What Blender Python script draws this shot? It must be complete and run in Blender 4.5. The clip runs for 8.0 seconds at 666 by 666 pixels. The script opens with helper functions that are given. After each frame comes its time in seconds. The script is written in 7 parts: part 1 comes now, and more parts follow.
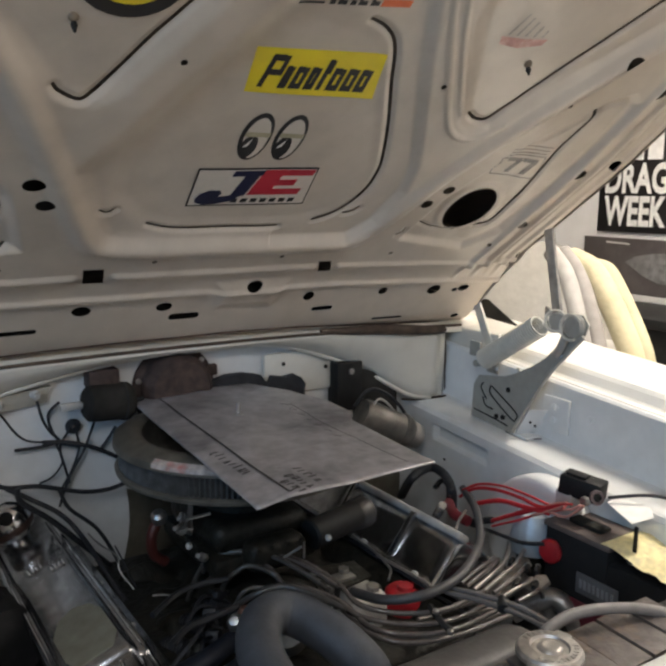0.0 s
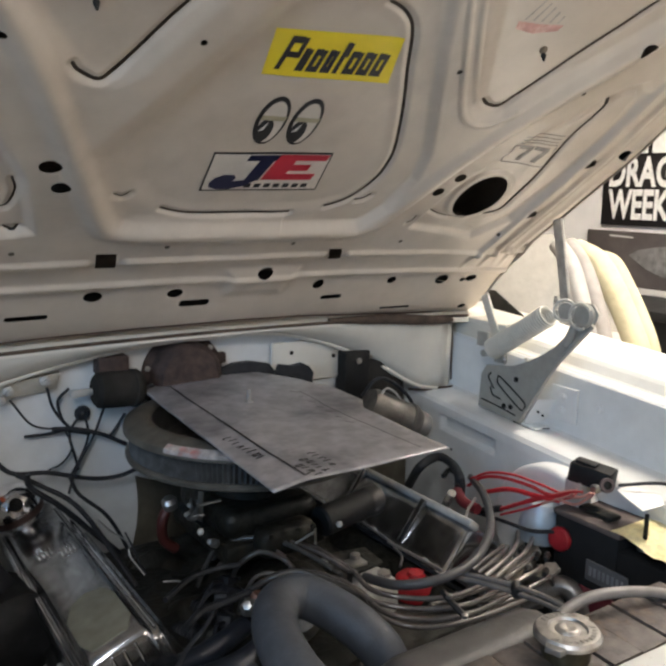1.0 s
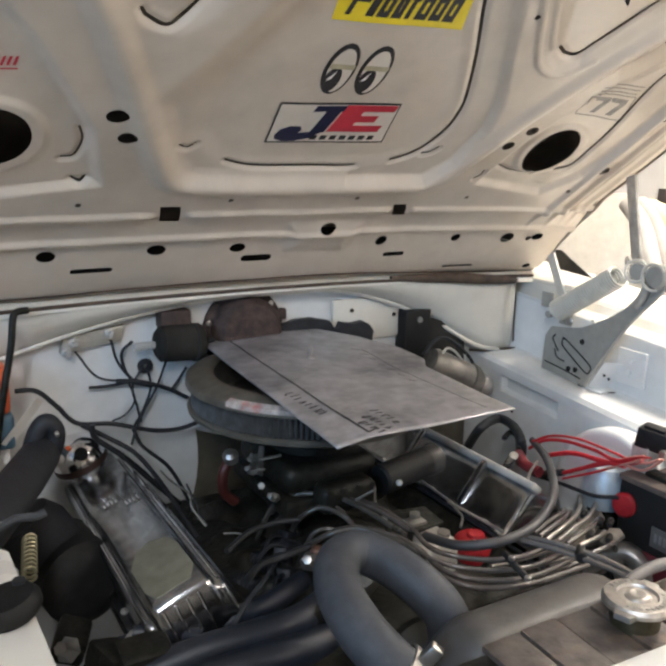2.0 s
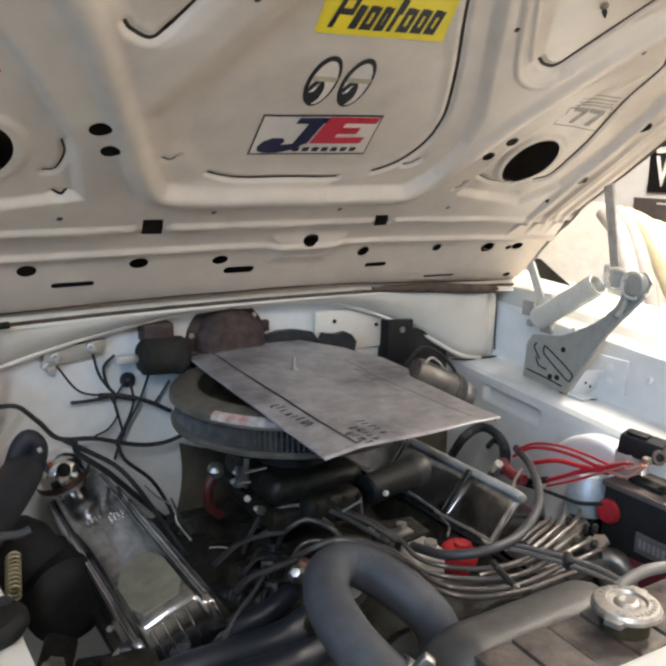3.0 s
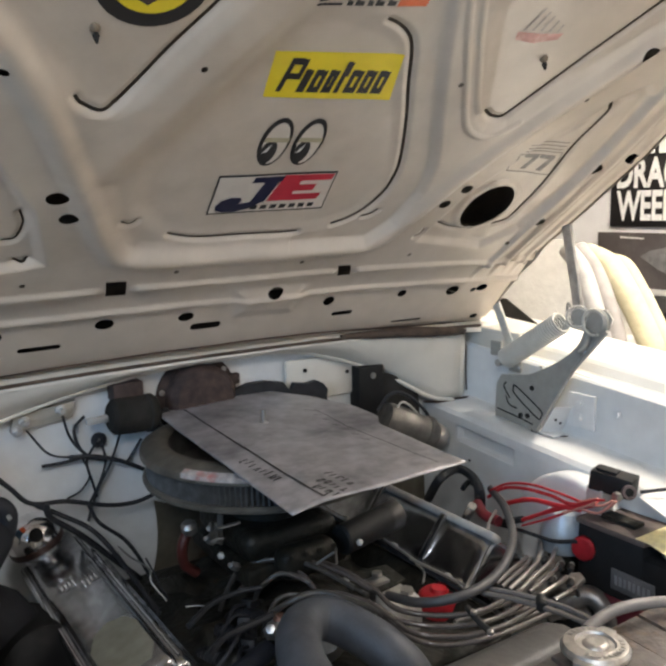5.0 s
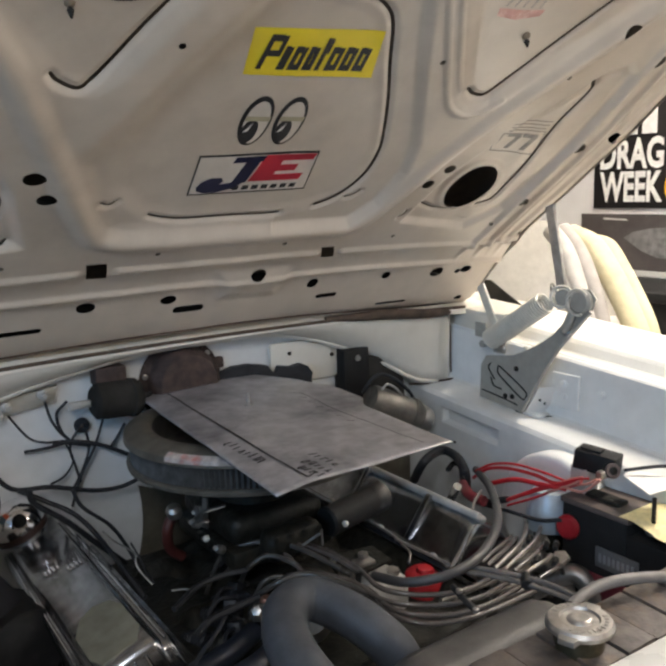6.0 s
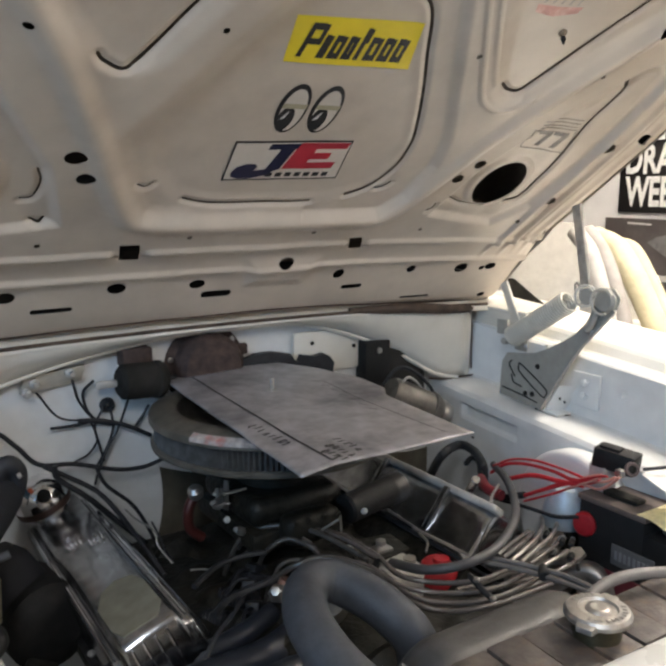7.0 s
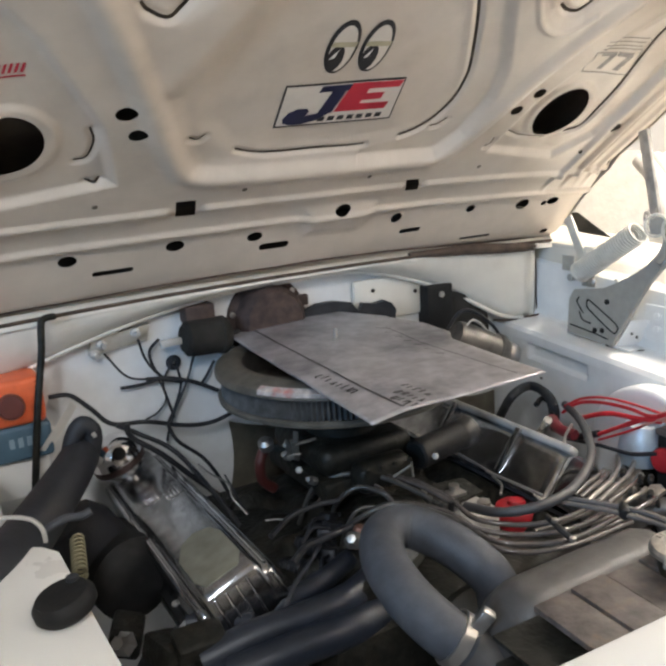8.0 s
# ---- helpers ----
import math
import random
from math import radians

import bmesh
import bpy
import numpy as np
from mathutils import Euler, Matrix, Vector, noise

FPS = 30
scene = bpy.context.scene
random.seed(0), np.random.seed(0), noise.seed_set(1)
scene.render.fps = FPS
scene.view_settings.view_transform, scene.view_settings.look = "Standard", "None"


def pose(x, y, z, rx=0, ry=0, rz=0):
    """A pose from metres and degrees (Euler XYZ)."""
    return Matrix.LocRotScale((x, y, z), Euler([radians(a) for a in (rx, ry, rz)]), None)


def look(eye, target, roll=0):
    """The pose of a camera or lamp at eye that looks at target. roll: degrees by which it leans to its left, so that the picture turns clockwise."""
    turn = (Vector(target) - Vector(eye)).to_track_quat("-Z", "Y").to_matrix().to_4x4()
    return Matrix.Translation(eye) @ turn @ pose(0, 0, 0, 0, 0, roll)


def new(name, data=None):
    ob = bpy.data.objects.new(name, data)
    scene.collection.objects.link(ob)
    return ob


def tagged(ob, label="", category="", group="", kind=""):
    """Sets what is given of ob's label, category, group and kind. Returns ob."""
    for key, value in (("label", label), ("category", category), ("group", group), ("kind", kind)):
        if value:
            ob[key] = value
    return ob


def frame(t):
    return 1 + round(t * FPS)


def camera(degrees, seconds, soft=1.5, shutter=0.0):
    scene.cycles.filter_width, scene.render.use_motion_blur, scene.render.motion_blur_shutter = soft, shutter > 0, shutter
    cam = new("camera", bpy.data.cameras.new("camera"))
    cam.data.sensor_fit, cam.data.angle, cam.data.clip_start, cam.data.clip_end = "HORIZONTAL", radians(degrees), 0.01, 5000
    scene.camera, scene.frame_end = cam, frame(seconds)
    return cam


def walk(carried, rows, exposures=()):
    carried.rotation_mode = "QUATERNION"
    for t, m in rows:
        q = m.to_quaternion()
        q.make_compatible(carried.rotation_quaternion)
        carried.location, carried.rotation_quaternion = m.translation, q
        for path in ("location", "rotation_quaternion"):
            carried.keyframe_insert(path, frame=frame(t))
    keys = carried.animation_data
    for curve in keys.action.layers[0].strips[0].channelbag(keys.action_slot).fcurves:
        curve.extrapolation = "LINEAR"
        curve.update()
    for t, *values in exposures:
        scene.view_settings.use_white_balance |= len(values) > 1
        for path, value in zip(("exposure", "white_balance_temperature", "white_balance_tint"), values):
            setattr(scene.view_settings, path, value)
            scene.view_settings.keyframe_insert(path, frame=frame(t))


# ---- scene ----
cam = camera(45.63, 8.0, soft=3.0)
ROWS = [
    (0.0, -0.5234, -1.0695, 1.3105, 79.86, -0.69, -33.51),
    (0.4, -0.5292, -1.0738, 1.3037, 80.51, -0.34, -31.50),
    (0.5, -0.5313, -1.0708, 1.3017, 80.35, -0.55, -33.37),
    (1.0, -0.5446, -1.0580, 1.2939, 79.70, -0.99, -33.80),
    (1.5, -0.5341, -1.0513, 1.2866, 77.75, -1.00, -32.36),
    (2.0, -0.5503, -1.0376, 1.2845, 76.80, -1.23, -29.91),
    (2.2, -0.5546, -1.0329, 1.2836, 76.97, -1.64, -30.39),
    (3.3, -0.5585, -1.0321, 1.2875, 78.74, -0.64, -32.06),
    (3.5, -0.5506, -1.0433, 1.2960, 80.64, -0.70, -32.10),
    (4.0, -0.5542, -1.0435, 1.2927, 79.11, 1.05, -32.25),
    (4.5, -0.5509, -1.0535, 1.2989, 80.22, 0.99, -32.95),
    (4.7, -0.5462, -1.0555, 1.3030, 80.73, 1.27, -33.06),
    (5.8, -0.5356, -1.0546, 1.2973, 79.44, 2.21, -33.92),
    (6.0, -0.5357, -1.0533, 1.2949, 79.48, 1.90, -34.36),
    (6.5, -0.5496, -1.0496, 1.2909, 79.61, 1.56, -33.32),
    (7.0, -0.5593, -1.0565, 1.2819, 79.46, 0.02, -33.00),
    (7.5, -0.5530, -1.0497, 1.2833, 79.05, 1.35, -32.44),
    (8.0, -0.5590, -1.0391, 1.2744, 75.99, 3.86, -29.63),
]
walk(cam, [(t, pose(x, y, z, rx, ry, rz)) for t, x, y, z, rx, ry, rz in ROWS], exposures=[(0.0, -0.40), (0.5, 0.03), (1.0, -0.08), (1.5, -0.06), (2.0, 0.37), (3.5, 0.41), (4.0, 0.08), (4.5, 0.13), (6.0, -0.10), (7.0, 0.01), (7.5, 0.15), (8.0, 0.49)])

# ---- light: unseen strip lamps and a window lamp, added to a closed garage ----
world = bpy.data.worlds.new("world")
scene.world = world
world.use_nodes = True
wn = world.node_tree
sky = wn.nodes.new("ShaderNodeTexSky")
sky.sky_type = "NISHITA"
sky.sun_disc = False
sky.sun_elevation, sky.sun_rotation = radians(35), radians(200)
wn.links.new(sky.outputs[0], wn.nodes["Background"].inputs[0])
wn.nodes["Background"].inputs[1].default_value = 0.1


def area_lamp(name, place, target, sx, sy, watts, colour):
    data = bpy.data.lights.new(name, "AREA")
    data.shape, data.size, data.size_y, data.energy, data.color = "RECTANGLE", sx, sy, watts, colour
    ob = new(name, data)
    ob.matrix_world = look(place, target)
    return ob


# no lamp or window is in view; these are added to light the bay
area_lamp("added_strip_lamp", (1.20, -0.56, 2.30), (1.00, -0.52, 0.9), 0.16, 1.7, 132, (1.0, 0.91, 0.80))
area_lamp("added_strip_lamp", (0.95, -2.0, 2.30), (0.55, -0.9, 0.9), 0.8, 0.22, 11, (1.0, 0.86, 0.72))
area_lamp("added_strip_lamp", (-0.95, -1.55, 2.30), (-0.30, -0.8, 0.9), 0.22, 1.3, 27, (0.92, 0.95, 1.0))
area_lamp("added_window_lamp", (-2.66, -1.60, 1.72), (-0.3, 0.0, 0.90), 1.3, 0.85, 27, (0.34, 0.62, 1.0))


# ---- helpers for building ----
def shader(name, base, rough=0.5, metal=0.0, grain=0.06, scale=40.0, stain=None, stain_scale=6.0, stain_amount=0.35, bump=0.02, bump_scale=200.0, coat=0.0, spec=0.5):
    """A surface with fine grain, larger stains, roughness variation and a faint relief."""
    m = bpy.data.materials.new(name)
    m.use_nodes = True
    nt = m.node_tree
    b = nt.nodes["Principled BSDF"]
    co = nt.nodes.new("ShaderNodeTexCoord")
    n1 = nt.nodes.new("ShaderNodeTexNoise")
    n1.inputs["Scale"].default_value, n1.inputs["Detail"].default_value = scale, 6
    n2 = nt.nodes.new("ShaderNodeTexNoise")
    n2.inputs["Scale"].default_value, n2.inputs["Detail"].default_value, n2.inputs["Roughness"].default_value = stain_scale, 8, 0.65
    for n in (n1, n2):
        nt.links.new(co.outputs["Object"], n.inputs["Vector"])
    ramp = nt.nodes.new("ShaderNodeValToRGB")
    lo, hi = 1 - grain * 2.2, 1 + grain * 1.2
    ramp.color_ramp.elements[0].color = (*[min(1, c * lo) for c in base], 1)
    ramp.color_ramp.elements[1].color = (*[min(1, c * hi) for c in base], 1)
    ramp.color_ramp.elements[0].position, ramp.color_ramp.elements[1].position = 0.3, 0.7
    nt.links.new(n1.outputs["Fac"], ramp.inputs["Fac"])
    mix = nt.nodes.new("ShaderNodeMix")
    mix.data_type = "RGBA"
    mask = nt.nodes.new("ShaderNodeValToRGB")
    mask.color_ramp.elements[0].position, mask.color_ramp.elements[1].position = 0.52, 0.74
    mask.color_ramp.elements[1].color = (stain_amount, stain_amount, stain_amount, 1)
    nt.links.new(n2.outputs["Fac"], mask.inputs["Fac"])
    nt.links.new(mask.outputs["Color"], mix.inputs["Factor"])
    nt.links.new(ramp.outputs["Color"], mix.inputs["A"])
    mix.inputs["B"].default_value = (*(stain or [c * 0.7 for c in base]), 1)
    nt.links.new(mix.outputs["Result"], b.inputs["Base Color"])
    b.inputs["Metallic"].default_value = metal
    rr = nt.nodes.new("ShaderNodeMapRange")
    rr.inputs["To Min"].default_value, rr.inputs["To Max"].default_value = max(0.02, rough - 0.12), min(1, rough + 0.12)
    nt.links.new(n2.outputs["Fac"], rr.inputs["Value"])
    nt.links.new(rr.outputs["Result"], b.inputs["Roughness"])
    b.inputs["Coat Weight"].default_value = coat
    b.inputs["Specular IOR Level"].default_value = spec
    if bump:
        n3 = nt.nodes.new("ShaderNodeTexNoise")
        n3.inputs["Scale"].default_value, n3.inputs["Detail"].default_value = bump_scale, 3
        nt.links.new(co.outputs["Object"], n3.inputs["Vector"])
        bp = nt.nodes.new("ShaderNodeBump")
        bp.inputs["Strength"].default_value, bp.inputs["Distance"].default_value = min(1.0, bump * 10), 0.002
        nt.links.new(n3.outputs["Fac"], bp.inputs["Height"])
        nt.links.new(bp.outputs["Normal"], b.inputs["Normal"])
    return m


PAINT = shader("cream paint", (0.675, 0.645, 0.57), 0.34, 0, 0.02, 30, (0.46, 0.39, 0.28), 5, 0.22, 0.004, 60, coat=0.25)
# same cream, mixed darker and warmer for the hood's pressed panel and hem
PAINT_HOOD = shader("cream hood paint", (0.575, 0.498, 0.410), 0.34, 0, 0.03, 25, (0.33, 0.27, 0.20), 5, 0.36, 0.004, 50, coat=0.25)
PAINT_BAY = shader("pale grey bay paint", (0.70, 0.712, 0.705), 0.42, 0, 0.03, 30, (0.40, 0.38, 0.33), 7, 0.35, 0.006, 60)
WHITE = shader("white fender paint", (0.78, 0.77, 0.73), 0.3, 0, 0.01, 20, (0.6, 0.57, 0.5), 5, 0.12, 0.003, 60, coat=0.3)
SKIN_INSIDE = shader("brown inside of skin", (0.15, 0.125, 0.10), 0.7, 0, 0.15, 20)
GAP = shader("brown rust and gap shade", (0.075, 0.05, 0.035), 0.8, 0, 0.25, 30, (0.20, 0.15, 0.10), 12, 0.6)
SEAM_BACK = shader("brown seam backing", (0.115, 0.09, 0.068), 0.9, 0, 0.3, 60, (0.05, 0.04, 0.03), 20, 0.7)
BLACK_INSIDE = shader("flat black for hollows and black parts", (0.03, 0.028, 0.025), 0.8, 0, 0.2, 20, spec=0.15)
RUST = shader("rusty brown steel", (0.060, 0.038, 0.032), 0.75, 0.1, 0.25, 60, (0.03, 0.025, 0.024), 18, 0.8, 0.08, 150)
CHROME = shader("worn chrome", (0.46, 0.47, 0.49), 0.22, 1.0, 0.14, 50, (0.17, 0.165, 0.14), 16, 0.75, 0.05, 28)
BRIGHT = shader("bright chrome", (0.80, 0.80, 0.82), 0.12, 1.0, 0.05, 30, (0.35, 0.32, 0.30), 18, 0.5, 0.006, 60)
ALU = shader("dull aluminium sheet", (0.50, 0.485, 0.50), 0.38, 0.55, 0.12, 45, (0.13, 0.122, 0.135), 6, 0.95, 0.02, 120)
STEEL = shader("grey painted steel", (0.44, 0.43, 0.405), 0.4, 0.1, 0.06, 60, (0.22, 0.19, 0.15), 20, 0.45, 0.02, 150)
ZINC = shader("bright zinc", (0.43, 0.42, 0.40), 0.34, 0.9, 0.08, 60, (0.35, 0.33, 0.28), 30, 0.4, 0.02, 150)
RUBBER = shader("black rubber", (0.022, 0.024, 0.028), 0.55, 0, 0.15, 60, (0.05, 0.05, 0.052), 14, 0.5, 0.03, 200, spec=0.28)
HOSE = shader("dusty rubber hose", (0.048, 0.053, 0.063), 0.62, 0, 0.12, 50, (0.12, 0.12, 0.122), 9, 0.5, 0.02, 160)
PLASTIC = shader("black plastic", (0.010, 0.010, 0.010), 0.62, 0, 0.1, 60, (0.045, 0.042, 0.04), 16, 0.4, 0.02, 200, spec=0.28)
CAST = shader("dark cast iron", (0.016, 0.016, 0.013), 0.5, 0.2, 0.3, 60, (0.035, 0.028, 0.018), 18, 0.7, 0.12, 110, spec=0.28)
TANK = shader("black radiator paint", (0.074, 0.067, 0.062), 0.5, 0, 0.15, 40, (0.12, 0.09, 0.06), 9, 0.55, 0.03, 120)
BRONZE = shader("rusty radiator fins", (0.11, 0.085, 0.07), 0.65, 0.2, 0.2, 70, (0.30, 0.20, 0.10), 12, 0.6, 0.06, 150)
RED = shader("red plastic", (0.34, 0.013, 0.020), 0.35, 0, 0.1, 60, (0.25, 0.02, 0.02), 20, 0.4)
YELLOW = shader("yellow vinyl", (0.83, 0.66, 0.03), 0.35, 0, 0.02, 60, (0.7, 0.58, 0.1), 9, 0.3, 0)
INK = shader("black print", (0.02, 0.018, 0.018), 0.45, 0, 0.05, 60, bump=0)
NAVY = shader("navy print", (0.007, 0.009, 0.042), 0.4, 0, 0.05, 60, bump=0)
REDINK = shader("red print", (0.50, 0.025, 0.045), 0.4, 0, 0.03, 60, bump=0)
VINYL = shader("yellowed clear vinyl", (0.64, 0.58, 0.50), 0.35, 0, 0.02, 60, (0.52, 0.46, 0.38), 9, 0.3, 0)
STICKER = shader("white sticker vinyl", (0.74, 0.72, 0.68), 0.35, 0, 0.02, 60, (0.6, 0.56, 0.5), 9, 0.3, 0)


def smooth(me, angle=40):
    for p in me.polygons:
        p.use_smooth = True
    me.set_sharp_from_angle(angle=radians(angle))


def part(name, bm, material, parent=None, label="", angle=40):
    """Links a bmesh as one mesh object under its thing."""
    me = bpy.data.meshes.new(name)
    bmesh.ops.recalc_face_normals(bm, faces=bm.faces)
    bm.to_mesh(me)
    bm.free()
    smooth(me, angle)
    me.materials.append(material)
    ob = new(name, me)
    ob.parent = parent
    if label:
        ob["label"] = label
    return ob


def thing(name, label, category, place=(0, 0, 0), group="", kind=""):
    ob = new(name)
    ob.empty_display_size = 0.05
    ob.location = place
    ob.matrix_world = Matrix.Translation(place)
    return tagged(ob, label, category, group, kind)


def local(ob, parent):
    """Parts are built in world places; this keeps them there under a moved thing."""
    ob.matrix_parent_inverse = parent.matrix_basis.inverted()
    return ob


def add_box(bm, lo, hi, bevel=0.0, segments=2, m=None):
    g = bmesh.ops.create_cube(bm, size=1.0)
    vs = g["verts"]
    for v in vs:
        v.co = Vector([lo[i] + (v.co[i] + 0.5) * (hi[i] - lo[i]) for i in range(3)])
        if m is not None:
            v.co = m @ v.co
    if bevel:
        bm.normal_update()
        es = list({e for v in vs for e in v.link_edges})
        bmesh.ops.bevel(bm, geom=es, offset=bevel, segments=segments, profile=0.5, affect="EDGES")
    return bm


def box(lo, hi, bevel=0.0, segments=2, m=None):
    return add_box(bmesh.new(), lo, hi, bevel, segments, m)


def frame_at(place, axis):
    return Matrix.Translation(place) @ Vector(axis).to_track_quat("Z", "Y").to_matrix().to_4x4()


def add_lathe(bm, profile, m=None, steps=32, closed=False):
    """Profile of (radius, height) turned about z, then moved by m."""
    m = m or Matrix()
    rings = []
    for r, z in profile:
        if r < 1e-6:
            rings.append([bm.verts.new(m @ Vector((0, 0, z)))])
        else:
            rings.append([bm.verts.new(m @ Vector((r * math.cos(a), r * math.sin(a), z))) for a in [2 * math.pi * k / steps for k in range(steps)]])
    pairs = list(zip(rings, rings[1:])) + ([(rings[-1], rings[0])] if closed else [])
    for a, b in pairs:
        for k in range(steps):
            l = (k + 1) % steps
            if len(a) == 1 and len(b) == 1:
                continue
            if len(a) == 1:
                bm.faces.new((a[0], b[k], b[l]))
            elif len(b) == 1:
                bm.faces.new((a[k], b[0], a[l]))
            else:
                bm.faces.new((a[k], b[k], b[l], a[l]))
    return bm


def lathe(profile, m=None, steps=32, closed=False):
    return add_lathe(bmesh.new(), profile, m, steps, closed)


def rod(a, b, r, steps=16, bevel=0.0):
    a, b = Vector(a), Vector(b)
    length = (b - a).length
    e = min(bevel or r * 0.15, length * 0.3)
    return lathe([(0, 0), (r - e, 0), (r, e), (r, length - e), (r - e, length), (0, length)], frame_at(a, b - a), steps)


def spline(points, per=8):
    """A smooth line through the points."""
    p = [Vector(q) for q in points]
    if len(p) < 3:
        return p
    p = [2 * p[0] - p[1]] + p + [2 * p[-1] - p[-2]]
    out = []
    for i in range(1, len(p) - 2):
        a, b, c, d = p[i - 1:i + 3]
        for k in range(per):
            t = k / per
            out.append(0.5 * ((2 * b) + (c - a) * t + (2 * a - 5 * b + 4 * c - d) * t * t + (3 * b - a - 3 * c + d) * t ** 3))
    out.append(p[-2])
    return out


def add_tube(bm, points, radius, steps=10, per=8, caps=True, radii=None):
    line = spline(points, per)
    n = len(line)
    prev = None
    rings = []
    up = None
    for i, q in enumerate(line):
        d = (line[min(i + 1, n - 1)] - line[max(i - 1, 0)]).normalized()
        if up is None:
            up = d.orthogonal().normalized()
        up = (up - d * up.dot(d)).normalized()
        side = d.cross(up)
        r = radius if radii is None else radii(i / (n - 1))
        rings.append([bm.verts.new(q + r * (math.cos(a) * up + math.sin(a) * side)) for a in [2 * math.pi * k / steps for k in range(steps)]])
    for a, b in zip(rings, rings[1:]):
        for k in range(steps):
            l = (k + 1) % steps
            bm.faces.new((a[k], a[l], b[l], b[k]))
    if caps:
        bm.faces.new(rings[0][::-1])
        bm.faces.new(rings[-1])
    return bm


def tube(points, radius, steps=10, per=8, radii=None):
    return add_tube(bmesh.new(), points, radius, steps, per, True, radii)


def sheet(outline, thickness, m, bevel=0.0):
    """A flat plate of that outline (2D, in m's x and y), thick along m's z."""
    bm = bmesh.new()
    lower = [bm.verts.new((x, y, 0)) for x, y in outline]
    upper = [bm.verts.new((x, y, thickness)) for x, y in outline]
    bm.faces.new(lower[::-1])
    top = bm.faces.new(upper)
    n = len(outline)
    for k in range(n):
        bm.faces.new((lower[k], lower[(k + 1) % n], upper[(k + 1) % n], upper[k]))
    bm.normal_update()
    if bevel:
        bmesh.ops.bevel(bm, geom=list(top.edges), offset=bevel, segments=2, profile=0.6, affect="EDGES")
    bmesh.ops.transform(bm, matrix=m, verts=bm.verts)
    return bm


def loft(rows, closed=False):
    """Quads between rows of points."""
    bm = bmesh.new()
    vs = [[bm.verts.new(p) for p in row] for row in rows]
    for a, b in zip(vs, vs[1:]):
        n = len(a)
        for k in range(n if closed else n - 1):
            l = (k + 1) % n
            bm.faces.new((a[k], a[l], b[l], b[k]))
    return bm


def step(a, b, x):
    t = np.clip((x - a) / (b - a), 0, 1)
    return t * t * (3 - 2 * t)


# ---- the hood: an inner panel pressed into ribs, pockets and beads, under an outer skin ----
HINGE = Vector((0, 0.10, 1.1249))
TILT = radians(39.85)
ALONG = Vector((0, -math.cos(TILT), math.sin(TILT)))
OUT = Vector((0, -math.sin(TILT), -math.cos(TILT)))
HOOD = Matrix((( 1, 0, 0, HINGE.x), (0, ALONG.y, OUT.y, HINGE.y), (0, ALONG.z, OUT.z, HINGE.z), (0, 0, 0, 1)))


def seg_dist(u, v, a, b):
    ax, ay, bx, by = *a, *b
    t = np.clip(((u - ax) * (bx - ax) + (v - ay) * (by - ay)) / ((bx - ax) ** 2 + (by - ay) ** 2 + 1e-12), 0, 1)
    return np.hypot(u - ax - t * (bx - ax), v - ay - t * (by - ay))


def line_dist(u, v, pts):
    return np.min([seg_dist(u, v, a, b) for a, b in zip(pts, pts[1:])], axis=0)


def poly_sdf(u, v, pts):
    """Signed distance to a polygon, negative inside."""
    d = line_dist(u, v, pts + pts[:1])
    inside = np.zeros(u.shape, bool)
    for (ax, ay), (bx, by) in zip(pts, pts[1:] + pts[:1]):
        c = ((ay > v) != (by > v)) & (u < (bx - ax) * (v - ay) / ((by - ay) + 1e-12) + ax)
        inside ^= c
    return np.where(inside, -d, d)


def curve2(pts, per=6):
    return [(p.x, p.y) for p in spline([(x, y, 0) for x, y in pts], per)]


# round holes of the inner panel: across, along, radius across, radius along
HOLES = [(0.195, 0.014, 0.011, 0.010), (0.357, 0.012, 0.010, 0.008), (0.484, 0.005, 0.016, 0.011), (0.564, 0.002, 0.014, 0.008), (0.542, -0.001, 0.007, 0.005), (0.072, 0.058, 0.014, 0.010),
         (-0.069, 0.014, 0.013, 0.009), (-0.197, 0.016, 0.014, 0.010), (-0.351, 0.010, 0.013, 0.010), (0.567, 0.197, 0.011, 0.010), (0.587, 0.335, 0.013, 0.011),
         (0.660, 0.358, 0.013, 0.011), (0.588, 0.522, 0.014, 0.012), (0.455, 0.575, 0.013, 0.013), (0.585, -0.075, 0.010, 0.006),
         (-0.303, 0.293, 0.0130, 0.0105), (-0.285, 0.257, 0.0115, 0.0095), (0.319, 0.294, 0.0108, 0.0092), (0.297, 0.260, 0.0108, 0.0092),
         (0.400, 0.245, 0.047, 0.052), (-0.432, 0.247, 0.043, 0.046), (-0.56, 0.202, 0.012, 0.012),
         (-0.117, 0.134, 0.004, 0.004), (0.090, 0.133, 0.004, 0.004), (0.305, 0.129, 0.004, 0.004), (-0.183, 0.490, 0.0040, 0.0040), (0.165, 0.495, 0.004, 0.004),
         (0.414, 0.485, 0.004, 0.004), (-0.323, 0.125, 0.004, 0.004), (0.520, 0.147, 0.004, 0.004), (0.571, 0.295, 0.004, 0.004), (0.568, 0.491, 0.004, 0.004),
         (-0.378, 0.475, 0.005, 0.005)]
SLOTS = [(0.236, -0.020, 0.022, 0.0045), (-0.031, -0.010, 0.026, 0.0068), (-0.286, -0.021, 0.030, 0.0045), (0.40, -0.060, 0.036, 0.0025)]
SQUARES = [(-0.196, 0.100, 0.0145, 0.0190, -0.19), (0.187, 0.098, 0.0125, 0.0170, -0.49)]


